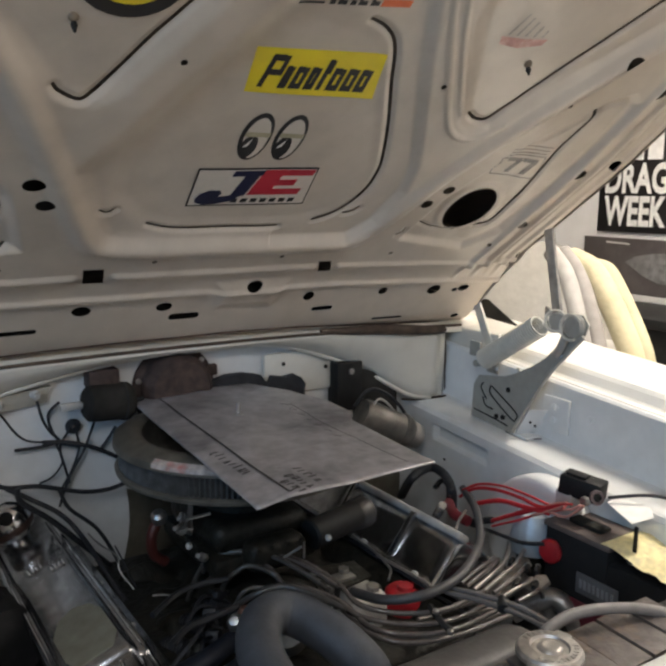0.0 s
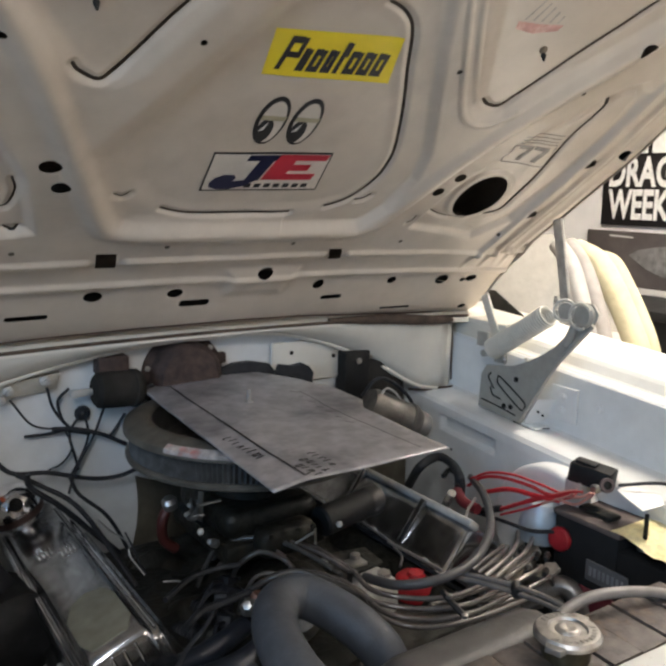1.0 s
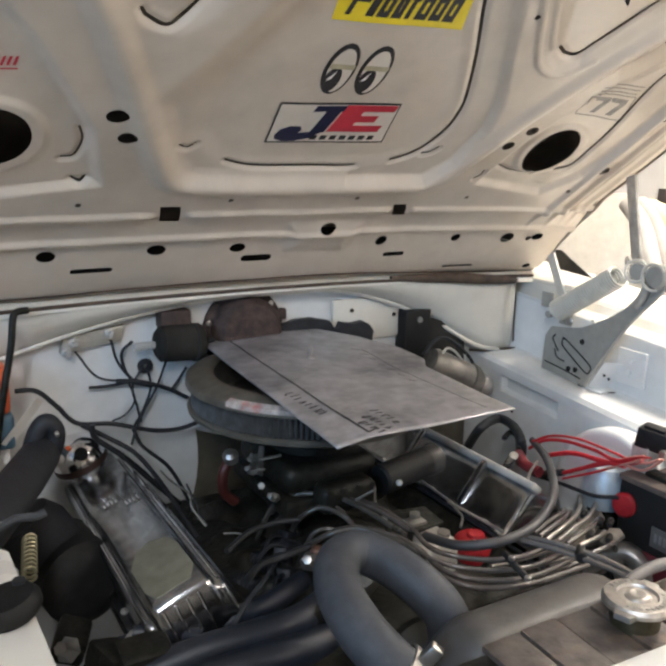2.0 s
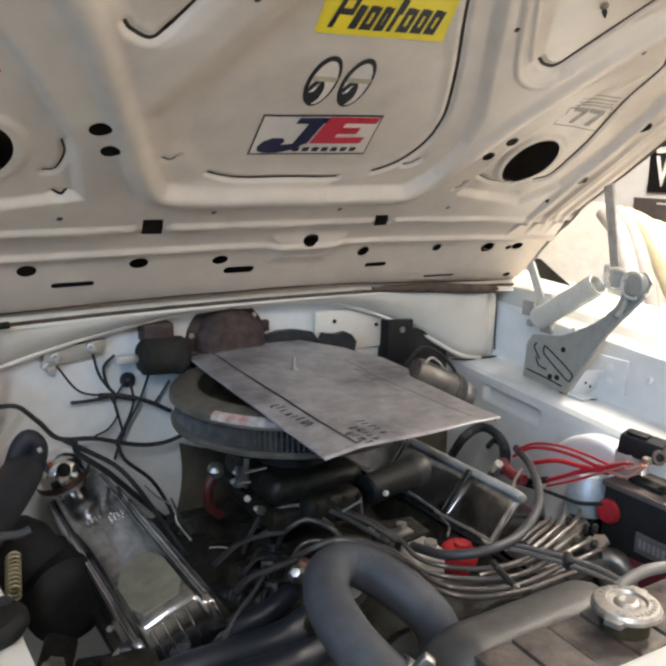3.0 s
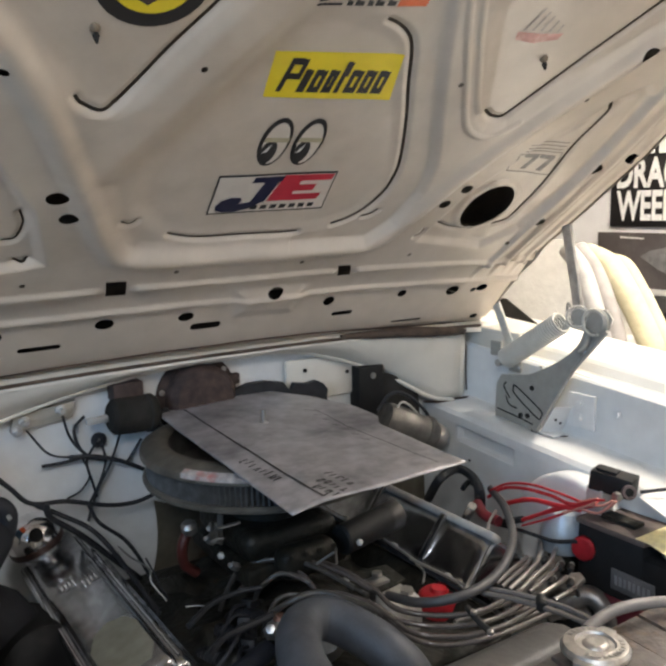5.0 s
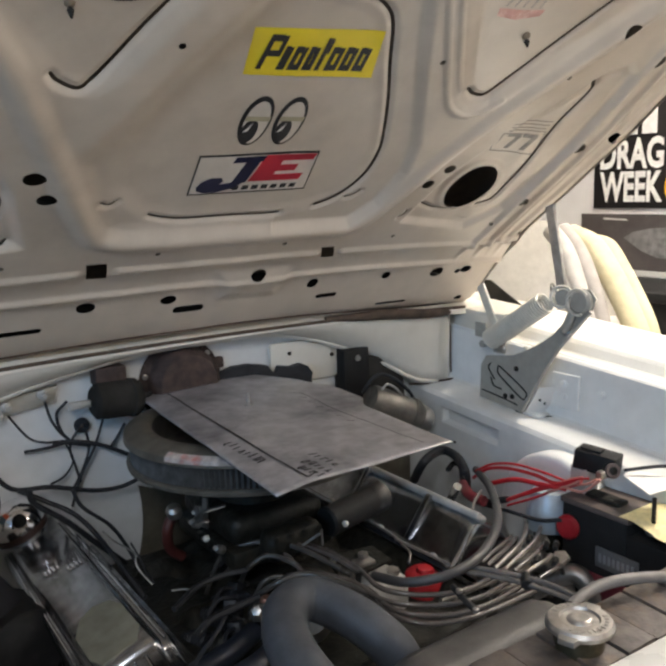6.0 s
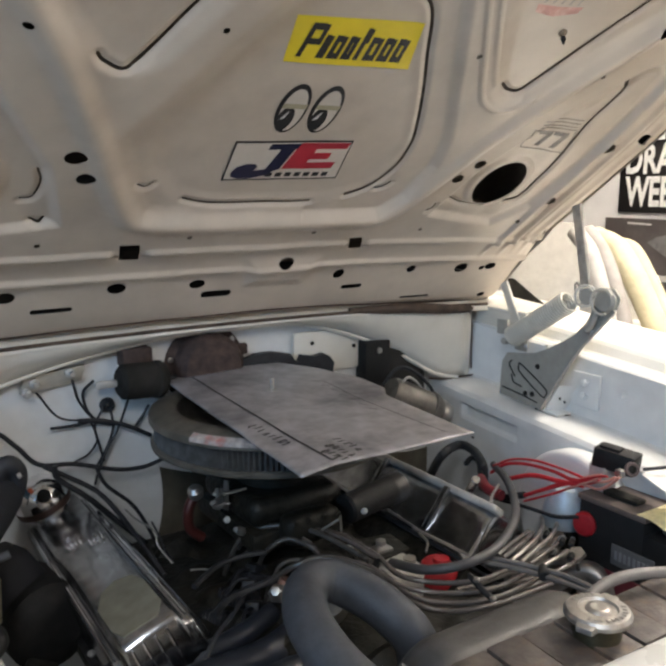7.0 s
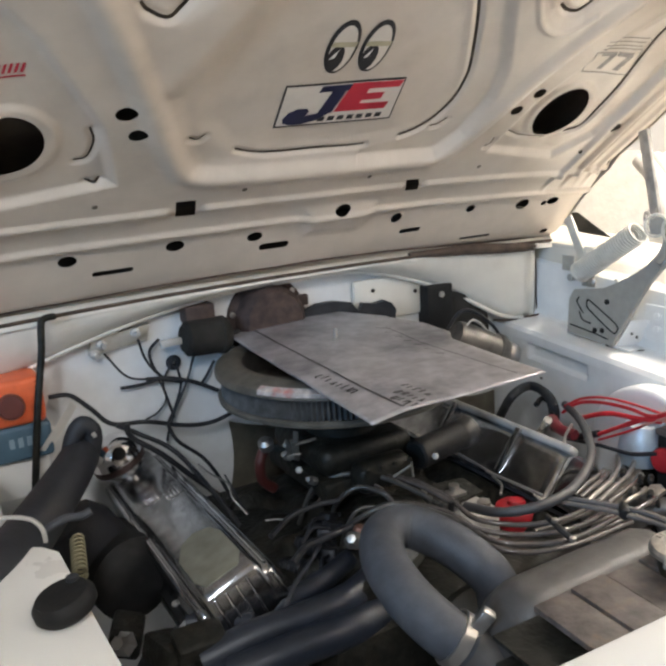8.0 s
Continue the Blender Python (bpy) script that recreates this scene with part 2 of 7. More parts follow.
ARC = curve2([(-0.178, 0.226), (-0.155, 0.211), (-0.122, 0.200), (-0.087, 0.196), (-0.02, 0.197), (0.045, 0.198), (0.104, 0.208), (0.148, 0.232), (0.170, 0.275), (0.170, 0.318), (0.160, 0.352), (0.130, 0.418), (0.096, 0.482), (0.072, 0.530), (0.052, 0.553), (0.018, 0.567), (-0.05, 0.575)])
LEFT_RUN = curve2([(-0.306, 0.442), (-0.298, 0.433), (-0.278, 0.425), (-0.265, 0.434), (-0.248, 0.461), (-0.222, 0.511), (-0.202, 0.545), (-0.17, 0.60)])
RIGHT_RUN = curve2([(0.246, 0.450), (0.263, 0.441), (0.285, 0.441), (0.300, 0.462), (0.322, 0.498), (0.356, 0.557), (0.388, 0.606), (0.44, 0.69)])
SIDE_RUN = curve2([(0.450, 0.198), (0.476, 0.210), (0.484, 0.252), (0.487, 0.300), (0.484, 0.345), (0.482, 0.391), (0.488, 0.430), (0.491, 0.458), (0.486, 0.483)])
NEST = curve2([(0.09, 0.63), (0.122, 0.575), (0.168, 0.505), (0.208, 0.445), (0.231, 0.420), (0.262, 0.407), (0.290, 0.412), (0.318, 0.436)])
NEST_IN = curve2([(0.11, 0.63), (0.142, 0.575), (0.185, 0.510), (0.213, 0.470), (0.228, 0.452)])
# open seams between frame and skin: line and half width
SEAMS = [(ARC[8:32], 0.0017), (ARC[37:-6], 0.0022), (LEFT_RUN, 0.0020), (RIGHT_RUN, 0.0024), (SIDE_RUN, 0.0028), ([(-u, v) for u, v in SIDE_RUN], 0.0024),
         (curve2([(0.325, 0.203), (0.36, 0.190), (0.40, 0.189)]), 0.0014), (curve2([(0.160, 0.226), (0.172, 0.229), (0.182, 0.240)]), 0.0016),
         (curve2([(-0.214, 0.235), (-0.203, 0.230), (-0.194, 0.238)]), 0.0012), (curve2([(-0.352, 0.208), (-0.338, 0.212), (-0.332, 0.240), (-0.338, 0.262)]), 0.0014),
         (curve2([(-0.336, 0.170), (-0.326, 0.166), (-0.320, 0.172)]), 0.0016), (curve2([(0.288, 0.178), (0.296, 0.184), (0.296, 0.196)]), 0.0014)]


CREST = curve2([(-0.56, 0.74), (-0.42, 0.555), (-0.345, 0.445), (-0.285, 0.320), (-0.232, 0.205), (-0.195, 0.166), (-0.10, 0.160), (0.10, 0.160), (0.200, 0.166), (0.238, 0.215), (0.290, 0.330), (0.355, 0.440), (0.43, 0.545), (0.56, 0.72)])


def hood_relief(u, v):
    """How far the pressed panel stands out towards the engine."""
    a = np.abs(u)
    h = np.zeros_like(u)
    # floor panels, pressed back towards the skin
    centre = [(-0.200, 0.170), (0.190, 0.170), (0.222, 0.215), (0.236, 0.285), (0.222, 0.345), (0.186, 0.410), (0.128, 0.514), (0.084, 0.60), (0.04, 0.72), (-0.06, 0.72), (-0.10, 0.58), (-0.262, 0.310), (-0.225, 0.205)]
    h -= 0.009 * np.where(u > 0.05, step(0.007, -0.012, poly_sdf(u, v, centre)), step(0.010, -0.028, poly_sdf(u, v, centre)))
    pocket = [(0.262, 0.42), (0.30, 0.425), (0.50, 0.66), (0.48, 0.80), (0.16, 0.80), (0.145, 0.60), (0.235, 0.44)]
    h -= 0.0065 * step(0.008, -0.022, poly_sdf(a, v, pocket))
    outer = [(0.300, 0.165), (0.46, 0.135), (0.522, 0.185), (0.555, 0.30), (0.567, 0.43), (0.558, 0.50), (0.53, 0.52), (0.49, 0.505), (0.40, 0.40), (0.325, 0.27)]
    d = poly_sdf(a, v, outer)
    h -= 0.008 * step(0.004, -0.012, d)
    h += 0.004 * step(-0.018, -0.026, d) * step(0.42, 0.46, a)
    # crest of the frame round the middle panel and out to the corners
    crest = line_dist(u, v, CREST)
    h += 0.008 * step(0.024, 0.001, crest)
    # creases along the rear edge, and its curl towards the engine
    w = v + 0.055 * u * u
    h += 0.022 * step(0.085, -0.075, w)
    clear = np.ones_like(u)
    for cu, cv, ru, rv, shear in SQUARES:
        clear *= step(1.25, 2.2, np.maximum(np.abs(u - cu) / ru, np.abs(v - cv) / rv))
    h += 0.0045 * clear * step(0.012, 0.002, np.abs(w - 0.100)) - 0.003 * step(0.100, 0.088, w)
    h += 0.0045 * step(0.010, 0.002, np.abs(w - 0.044)) - 0.003 * step(0.044, 0.034, w)
    h += 0.006 * step(0.03, -0.07, w) * step(0.15, 0.45, u)
    h -= 0.006 * step(-0.060, -0.085, w)
    # pad round the middle bolt
    h += 0.006 * step(0.014, -0.014, poly_sdf(u, v, [(0.020, 0.010), (0.118, 0.006), (0.130, 0.060), (0.006, 0.064)]))
    # creases along the sides
    e = hood_half(v) - a
    on = step(0.02, 0.10, v)
    for at_, amp in ((0.135, 0.0080), (0.086, 0.0080), (0.030, 0.0060)):
        h += on * (amp * step(0.010, 0.001, np.abs(e - at_)) - 0.6 * amp * step(at_, at_ - 0.012, e))
    h -= on * 0.006 * step(0.014, 0.004, np.abs(e - 0.064))
    # open seams where the frame ends over the skin
    for line, half in SEAMS:
        h -= 0.0030 * step(half + 0.007, half, line_dist(u, v, line))
    # beads nested round the pocket
    h += 0.0025 * step(0.007, 0.001, line_dist(u, v, NEST)) + 0.002 * step(0.006, 0.001, line_dist(u, v, NEST_IN))
    field = ARC[3:] + [(-0.105, 0.560), (-0.155, 0.480), (-0.195, 0.390), (-0.215, 0.310), (-0.205, 0.255)]
    h -= 0.0040 * step(0.008, -0.024, poly_sdf(u, v, field))
    # raised rims round the big holes
    for c in (0.400, -0.432):
        h += 0.004 * step(0.066, 0.054, np.hypot((u - c), (v - 0.245)))
    # slow waves of thin sheet metal
    h += 0.0012 * np.sin(9 * u + 2.0) * np.sin(7 * v + 0.5) + 0.0006 * np.sin(31 * u + 13 * v) * np.sin(23 * v - 9 * u)
    return h


def hood_front(u):
    return -0.066 - 0.12 * u * u


def hood_half(v):
    return 0.640 + 0.16 * np.clip(v, -0.1, 0.35) + 0.03 * np.clip(v - 0.35, 0, 1)


def build_hood():
    hood = thing("car_hood", "raised cream car hood seen from below with stickers", "hood")
    nu, nv, v1 = 660, 520, 1.18
    s = np.linspace(-1, 1, nu + 1)
    t = np.linspace(0, 1, nv + 1)
    t = np.where(t < 0.86, t / 0.86 * 0.62, 0.62 + (t - 0.86) / 0.14 * 0.38)
    S, Tt = np.meshgrid(s, t)
    V0 = -0.115 + Tt * (v1 + 0.115)
    U = S * hood_half(V0)
    V = np.maximum(V0, 0) + np.where(V0 < 0, V0 / 0.115 * -hood_front(U), 0)
    idx = np.arange((nv + 1) * (nu + 1)).reshape(nv + 1, nu + 1)
    quads = np.stack([idx[:-1, :-1], idx[1:, :-1], idx[1:, 1:], idx[:-1, 1:]], -1).reshape(-1, 4)
    Uf, Vf = U.reshape(-1).copy(), V.reshape(-1).copy()
    cu_, cv_ = Uf[quads].mean(1), Vf[quads].mean(1)
    drop = np.zeros(len(quads), bool)

    def cut(inside, onto):
        """Takes out the quads inside an outline and lays the rim's points onto it."""
        hit = inside(cu_, cv_) < 1
        if not hit.any():
            return
        rim = np.intersect1d(np.unique(quads[hit]), np.unique(quads[~hit & (inside(cu_, cv_) < 9)]))
        Uf[rim], Vf[rim] = onto(Uf[rim], Vf[rim])
        drop[hit] = True

    for cu, cv, ru, rv in HOLES:
        def inside(u, v):
            return np.hypot((u - cu) / ru, (v - cv) / rv)

        def onto(u, v):
            e = inside(u, v) + 1e-9
            return cu + (u - cu) / e, cv + (v - cv) / e
        cut(inside, onto)
    for cu, cv, ru, rv in SLOTS:
        def inside(u, v):
            return np.hypot(np.maximum(np.abs(u - cu) - (ru - rv), 0), v - cv) / rv

        def onto(u, v):
            core = cu + np.clip(u - cu, -(ru - rv), ru - rv)
            e = inside(u, v) + 1e-9
            return core + (u - core) / e, cv + (v - cv) / e
        cut(inside, onto)
    for cu, cv, ru, rv, shear in SQUARES:
        def inside(u, v):
            return np.maximum(np.abs(u - cu - shear * (v - cv)) / ru, np.abs(v - cv) / rv)

        def onto(u, v):
            e = inside(u, v) + 1e-9
            return cu + (u - cu) / e, cv + (v - cv) / e
        cut(inside, onto)
    for line, half in SEAMS:
        ends = np.array(line)
        box_ = (ends.min(0) - 0.01, ends.max(0) + 0.01)

        def inside(u, v):
            near = (u > box_[0][0]) & (u < box_[1][0]) & (v > box_[0][1]) & (v < box_[1][1])
            out = np.full(u.shape, 99.0)
            out[near] = line_dist(u[near], v[near], line) / half
            return out

        def onto(u, v):
            best = np.full(u.shape, 9.0)
            nu_, nv_ = u.copy(), v.copy()
            for (ax, ay), (bx, by) in zip(line, line[1:]):
                k = np.clip(((u - ax) * (bx - ax) + (v - ay) * (by - ay)) / ((bx - ax) ** 2 + (by - ay) ** 2 + 1e-12), 0, 1)
                qx, qy = ax + k * (bx - ax), ay + k * (by - ay)
                d = np.hypot(u - qx, v - qy)
                m = d < best
                best = np.where(m, d, best)
                nu_ = np.where(m, qx + (u - qx) / (d + 1e-9) * half, nu_)
                nv_ = np.where(m, qy + (v - qy) / (d + 1e-9) * half, nv_)
            return nu_, nv_
        cut(inside, onto)
    U, V = Uf.reshape(U.shape), Vf.reshape(V.shape)
    Hh = hood_relief(U, V)
    co = np.stack([U, V, Hh], -1).reshape(-1, 3)
    M = np.array(HOOD)
    co = co @ M[:3, :3].T + M[:3, 3]
    me = bpy.data.meshes.new("inner_panel")
    me.from_pydata(co.tolist(), [], quads[~drop].tolist())
    me.update()
    smooth(me, 60)
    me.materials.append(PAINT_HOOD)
    inner = new("inner_panel", me)
    inner.parent = hood
    # brown strips just behind the open seams, added to tint their shade brown
    for line, half in SEAMS:
        rows = []
        for side in (-1, 1):
            row = []
            for k, (u, v) in enumerate(line):
                a, b = line[max(k - 1, 0)], line[min(k + 1, len(line) - 1)]
                d = Vector((b[0] - a[0], b[1] - a[1])).normalized()
                w = side * (half + 0.003)
                z = float(hood_relief(np.array([u]), np.array([v]))[0]) - 0.0035
                row.append(HOOD @ Vector((u - d.y * w, v + d.x * w, z)))
            rows.append(row)
        part("seam_backing", loft(rows), SEAM_BACK, hood)
    # the outer skin, a little wider, with a folded hem
    rows = []
    for v in np.linspace(-0.10, v1 + 0.01, 40):
        row = []
        for k in np.linspace(-1, 1, 41):
            half = float(hood_half(v)) + 0.006
            u = k * half
            vv = max(v, float(hood_front(np.array(u))) - 0.006)
            row.append(HOOD @ Vector((u, vv, -0.062 - 0.020 * (1 - k * k) + 0.028 * max(0, abs(k) - 0.9) * 10 * 0.6)))
        rows.append(row)
    # its inside is coloured brown to stand for the shade within the holes
    skin = part("outer_skin", loft(rows), SKIN_INSIDE, hood, "inside of the outer skin, coloured brown as the shade behind the holes")
    solid = skin.modifiers.new("sheet", "SOLIDIFY")
    solid.thickness, solid.offset = 0.0012, 0
    top = [[p - OUT * 0.0025 for p in row] for row in rows]
    part("painted_top", loft(top), WHITE, hood, "white painted top of the hood")
    # hem round the sides and the rear
    edge = []
    for v in np.linspace(v1, -0.05, 40):
        edge.append((float(hood_half(v)), v))
    for u in np.linspace(0.62, -0.62, 50):
        edge.append((u, float(hood_front(np.array(u)))))
    for v in np.linspace(-0.05, v1, 40):
        edge.append((-float(hood_half(v)), v))
    e3 = []
    for u, v in edge:
        hh = float(hood_relief(np.array([u]), np.array([v]))[0])
        e3.append((u, v, hh))
    rows = [[HOOD @ Vector((u * 1.004, v, z + 0.003)) for u, v, z in e3], [HOOD @ Vector((u * 1.012, v - 0.004, z)) for u, v, z in e3], [HOOD @ Vector((u * 1.012, v - 0.004, -0.086)) for u, v, z in e3]]
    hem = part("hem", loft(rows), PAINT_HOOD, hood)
    # added black liner: keeps the hollow behind the rear holes dark
    rows = [[HOOD @ Vector((u * 0.992, v + 0.005, z - 0.003)) for u, v, z in e3], [HOOD @ Vector((u * 0.992, v + 0.005, -0.080)) for u, v, z in e3]]
    part("rear_gap", tube([HOOD @ Vector((u, v + 0.001, z + 0.001)) for u, v, z in e3[40:90:2]], 0.0022, 6, 3), GAP, hood, "brown rusty line along the rear edge")
    part("hem_shade_liner", loft(rows), BLACK_INSIDE, hood)
    return hood


hood = build_hood()

# ---- the garage round the car ----
WALL = shader("painted plaster wall", (0.86, 0.84, 0.83), 0.7, 0, 0.03, 12, (0.6, 0.58, 0.55), 2, 0.3, 0.02, 40)
# walls and ceiling out of view, kept dark to cut bounce light
DARK_WALL = shader("dark unseen wall", (0.23, 0.19, 0.15), 0.8, 0, 0.1, 12, (0.14, 0.11, 0.09), 2, 0.4, 0.03, 40)
CEIL = shader("darkened unseen ceiling", (0.42, 0.39, 0.35), 0.8, 0, 0.04, 8, (0.5, 0.46, 0.4), 1.5, 0.3, 0.02, 40)
CONCRETE = shader("stained concrete", (0.28, 0.27, 0.25), 0.75, 0, 0.12, 14, (0.10, 0.09, 0.08), 2, 0.6, 0.05, 60)
X0, X1, Y0, Y1, ZC = -2.7, 1.45, -3.2, 4.4, 2.45


def build_room():
    tagged(part("floor", box((X0 - 0.15, Y0 - 0.15, -0.12), (X1 + 0.15, Y1 + 0.15, 0.0)), CONCRETE), "stained grey concrete garage floor", "floor", kind="structure")
    tagged(part("ceiling", box((X0 - 0.15, Y0 - 0.15, ZC), (X1 + 0.15, Y1 + 0.15, ZC + 0.12)), CEIL), "unseen garage ceiling, darkened to cut bounce light", "ceiling", kind="structure")
    tagged(part("wall_east", box((X1, Y0, 0), (X1 + 0.15, Y1, ZC)), WALL), "white plastered garage wall with posters", "wall", kind="structure")
    tagged(part("wall_north", box((X0 - 0.15, Y1, 0), (X1 + 0.15, Y1 + 0.15, ZC)), DARK_WALL), "unseen garage wall, darkened to cut bounce light", "wall", kind="structure")
    tagged(part("wall_south", box((X0 - 0.15, Y0 - 0.15, 0), (X1 + 0.15, Y0, ZC)), DARK_WALL), "unseen garage wall, darkened to cut bounce light", "wall", kind="structure")
    # unseen west wall, with an opening added where the window lamp stands
    bm = bmesh.new()
    add_box(bm, (X0 - 0.15, Y0, 0), (X0, -2.3, ZC))
    add_box(bm, (X0 - 0.15, -0.9, 0), (X0, Y1, ZC))
    add_box(bm, (X0 - 0.15, -2.3, 0), (X0, -0.9, 1.27))
    add_box(bm, (X0 - 0.15, -2.3, 2.17), (X0, -0.9, ZC))
    tagged(part("wall_west", bm, DARK_WALL), "unseen darkened garage wall with an opening added for the window lamp", "wall", kind="structure")
    # unseen housings, added round the three strip lamps
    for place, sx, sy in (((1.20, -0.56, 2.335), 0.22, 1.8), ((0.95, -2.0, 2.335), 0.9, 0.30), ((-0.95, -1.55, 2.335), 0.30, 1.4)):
        lamp = thing("added_strip_housing", "unseen white housing added for a strip lamp", "ceiling light", place, "strip lights")
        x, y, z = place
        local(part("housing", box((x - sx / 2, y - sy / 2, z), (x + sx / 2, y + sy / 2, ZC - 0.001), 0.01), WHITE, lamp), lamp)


build_room()

# ---- the car body round the engine bay ----
RISE = 0.08


INNER_WING = [(0.505, 0.45), (0.500, 0.70), (0.4985, 0.775)] + [(0.4985 - 0.0015 * k / 30, 0.777 + 0.073 * k / 30) for k in range(31)] + [
    (0.499, 0.863), (0.505, 0.870), (0.516, 0.8735), (0.560, 0.874), (0.572, 0.875), (0.580, 0.879), (0.584, 0.890), (0.586, 0.930), (0.588, 0.974), (0.590, 0.982), (0.595, 0.986), (0.602, 0.985), (0.606, 0.979), (0.618, 0.977)]
FENDER = [(0.618, 0.977), (0.624, 0.981), (0.630, 0.981), (0.634, 0.976), (0.650, 0.976), (0.655, 0.980), (0.659, 0.996), (0.664, 1.003), (0.680, 1.008), (0.720, 1.014), (0.80, 1.012), (0.845, 1.000), (0.870, 0.97), (0.885, 0.85), (0.890, 0.55), (0.885, 0.30)]


def wing_recess(y, z):
    """Depth of the pressed rectangle in the side of the inner wing."""
    return 0.013 * float(step(0.0, 0.007, np.array(min(y + 0.058, 0.098 - y)))) * float(step(0.0, 0.007, np.array(min(z - 0.813, 0.847 - z))))


def build_fender(side, name, label):
    wing = thing(name, label, "fender")
    for nm, line, mat, ys in (("inner_wing", INNER_WING, PAINT_BAY, np.concatenate([np.linspace(0.30, 0.11, 6), np.linspace(0.105, -0.065, 60), np.linspace(-0.07, -0.85, 24)])), ("fender_panel", FENDER, WHITE, np.linspace(0.30, -0.85, 30))):
        rows = []
        for y in ys:
            rows.append([(side * (x + wing_recess(y, z) * (x < 0.51) + (0.02 * max(0, -y - 0.3) if nm == "inner_wing" and x < 0.55 else 0)), y, z + RISE * y * (1.0 if z > 0.6 else 0.3)) for x, z in line])
        ob = part(nm, loft(rows), mat, wing, angle=20)
        so = ob.modifiers.new("sheet", "SOLIDIFY")
        so.thickness, so.offset = 0.0014, 0
    return wing


wing_right = build_fender(1, "fender", "white front fender with pale grey inner wing")
wing_left = build_fender(-1, "fender", "white front fender with pale grey inner wing in shade")


def build_cowl():
    cowl = thing("cowl_and_firewall", "cream cowl above a pale grey steel firewall", "firewall")
    # firewall
    part("firewall_panel", box((-0.64, 0.205, 0.35), (0.64, 0.215, 1.045), 0.0), PAINT_BAY, cowl)

    # dark tan sheet over the lower middle of the firewall
    panel_rows = [[(x, 0.203 - 0.004 * f + 0.003 * math.sin(40 * x), 0.36 + (max(0.735, 0.808 - 0.33 * (x + 0.10)) + 0.006 * math.sin(23 * x) - 0.36) * f) for x in np.linspace(-0.104 - 0.06 * (1 - f) ** 2 + 0.008 * math.sin(9 * f), 0.63, 40)] for f in np.linspace(0, 1, 16)]
    part("lower_panel", loft(panel_rows), shader("dark tan panel", (0.105, 0.092, 0.066), 0.6, 0, 0.25, 20, (0.05, 0.045, 0.034), 6, 0.8, 0.06, 50), cowl, "dark tan panel over the lower firewall")

    def lower(x):
        a = abs(x + 0.0) if x < 0 else x
        if x < -0.04:
            return 1.036 - 0.36 * (a - 0.04) ** 2 - 0.05 * max(0, a - 0.04)
        if x < 0.15:
            return 1.036
        return max(0.888, 1.036 - 0.16 * (x - 0.15) - 0.75 * (x - 0.15) ** 2)
    # plenum front with its arched lower lip
    xs = np.linspace(-0.62, 0.556, 62)

    def tuck(x):
        """How far the lower lip stands back; the right-hand end bulges forward."""
        f = min(1.0, max(0.0, (x - 0.36) / 0.17))
        return 0.035 - 0.030 * f * f * (3 - 2 * f)
    rows = []
    for f in np.linspace(0, 1, 7):
        rows.append([(x, 0.150 + tuck(x) * f * f, 1.0465 + (lower(x) - 1.0465) * f) for x in xs])
    face = part("plenum_face", loft(rows), PAINT, cowl, angle=60)
    so = face.modifiers.new("sheet", "SOLIDIFY")
    so.thickness, so.offset = 0.0016, 0
    part("lip", tube([(x, 0.149 + tuck(x), lower(x)) for x in xs[::3]], 0.0045, 8, 3), PAINT, cowl)
    rows = [[(x, 0.151 + tuck(x) + (0.059 - tuck(x)) * f, lower(x) - 0.004 * f) for x in xs] for f in (0, 0.5, 1)]
    part("lip_return", loft(rows), PAINT_BAY, cowl)
    # right-hand end box of the plenum
    rows = []
    for z in np.linspace(0.888, 1.044, 8):
        f = min(1.0, max(0.0, (1.0465 - z) / 0.158))
        y0 = 0.150 + 0.005 * f * f
        rows.append([(0.556, y0, z), (0.565, y0 + 0.001, z), (0.572, y0 + 0.004, z), (0.577, y0 + 0.010, z), (0.580, y0 + 0.020, z), (0.582, 0.26, z)])
    part("plenum_end", loft(rows), PAINT, cowl)
    # top of the cowl with its grille step and the seal against the hood
    rows = []
    for y, z in ((0.150, 1.0465), (0.152, 1.055), (0.165, 1.062), (0.20, 1.066), (0.205, 1.060), (0.212, 1.072), (0.30, 1.085), (0.45, 1.10)):
        rows.append([(x, y - 0.03 * (x / 0.6) ** 2 * 0.5, z - 0.02 * (x / 0.6) ** 2) for x in np.linspace(-0.70, 0.70, 40)])
    part("cowl_top", loft(rows), PAINT, cowl, angle=30)
    part("end_flange", tube([(0.470, 0.166, 0.892), (0.505, 0.157, 0.8885), (0.545, 0.153, 0.8885), (0.582, 0.149, 0.888)], 0.0024, 8, 4), GAP, cowl)
    part("end_seam", tube([(0.560, 0.150, 1.030), (0.577, 0.158, 0.998), (0.581, 0.162, 0.940), (0.583, 0.162, 0.898)], 0.0016, 6, 5), GAP, cowl)
    # tapering brown strip in place of the shadow under the hood corner
    part("corner_shadow", tube([(0.26, 0.150, 1.053), (0.33, 0.145, 1.050), (0.40, 0.143, 1.047), (0.47, 0.141, 1.040), (0.54, 0.142, 1.034), (0.575, 0.146, 1.032)], 0.006, 10, 5, lambda f: 0.003 + 0.0075 * math.sin(math.pi * min(1.0, 0.08 + 0.85 * f))), GAP, cowl, "brown strip added as the shadow at the hood corner")
    seal = part("weather_seal", tube([(x, 0.150 - 0.012 * (x / 0.6) ** 2, 1.052 - 0.012 * (x / 0.6) ** 2) for x in np.linspace(-0.62, 0.60, 20)], 0.0030, 8, 3), GAP, cowl, "brown rusty weather seal")
    return cowl


cowl = build_cowl()


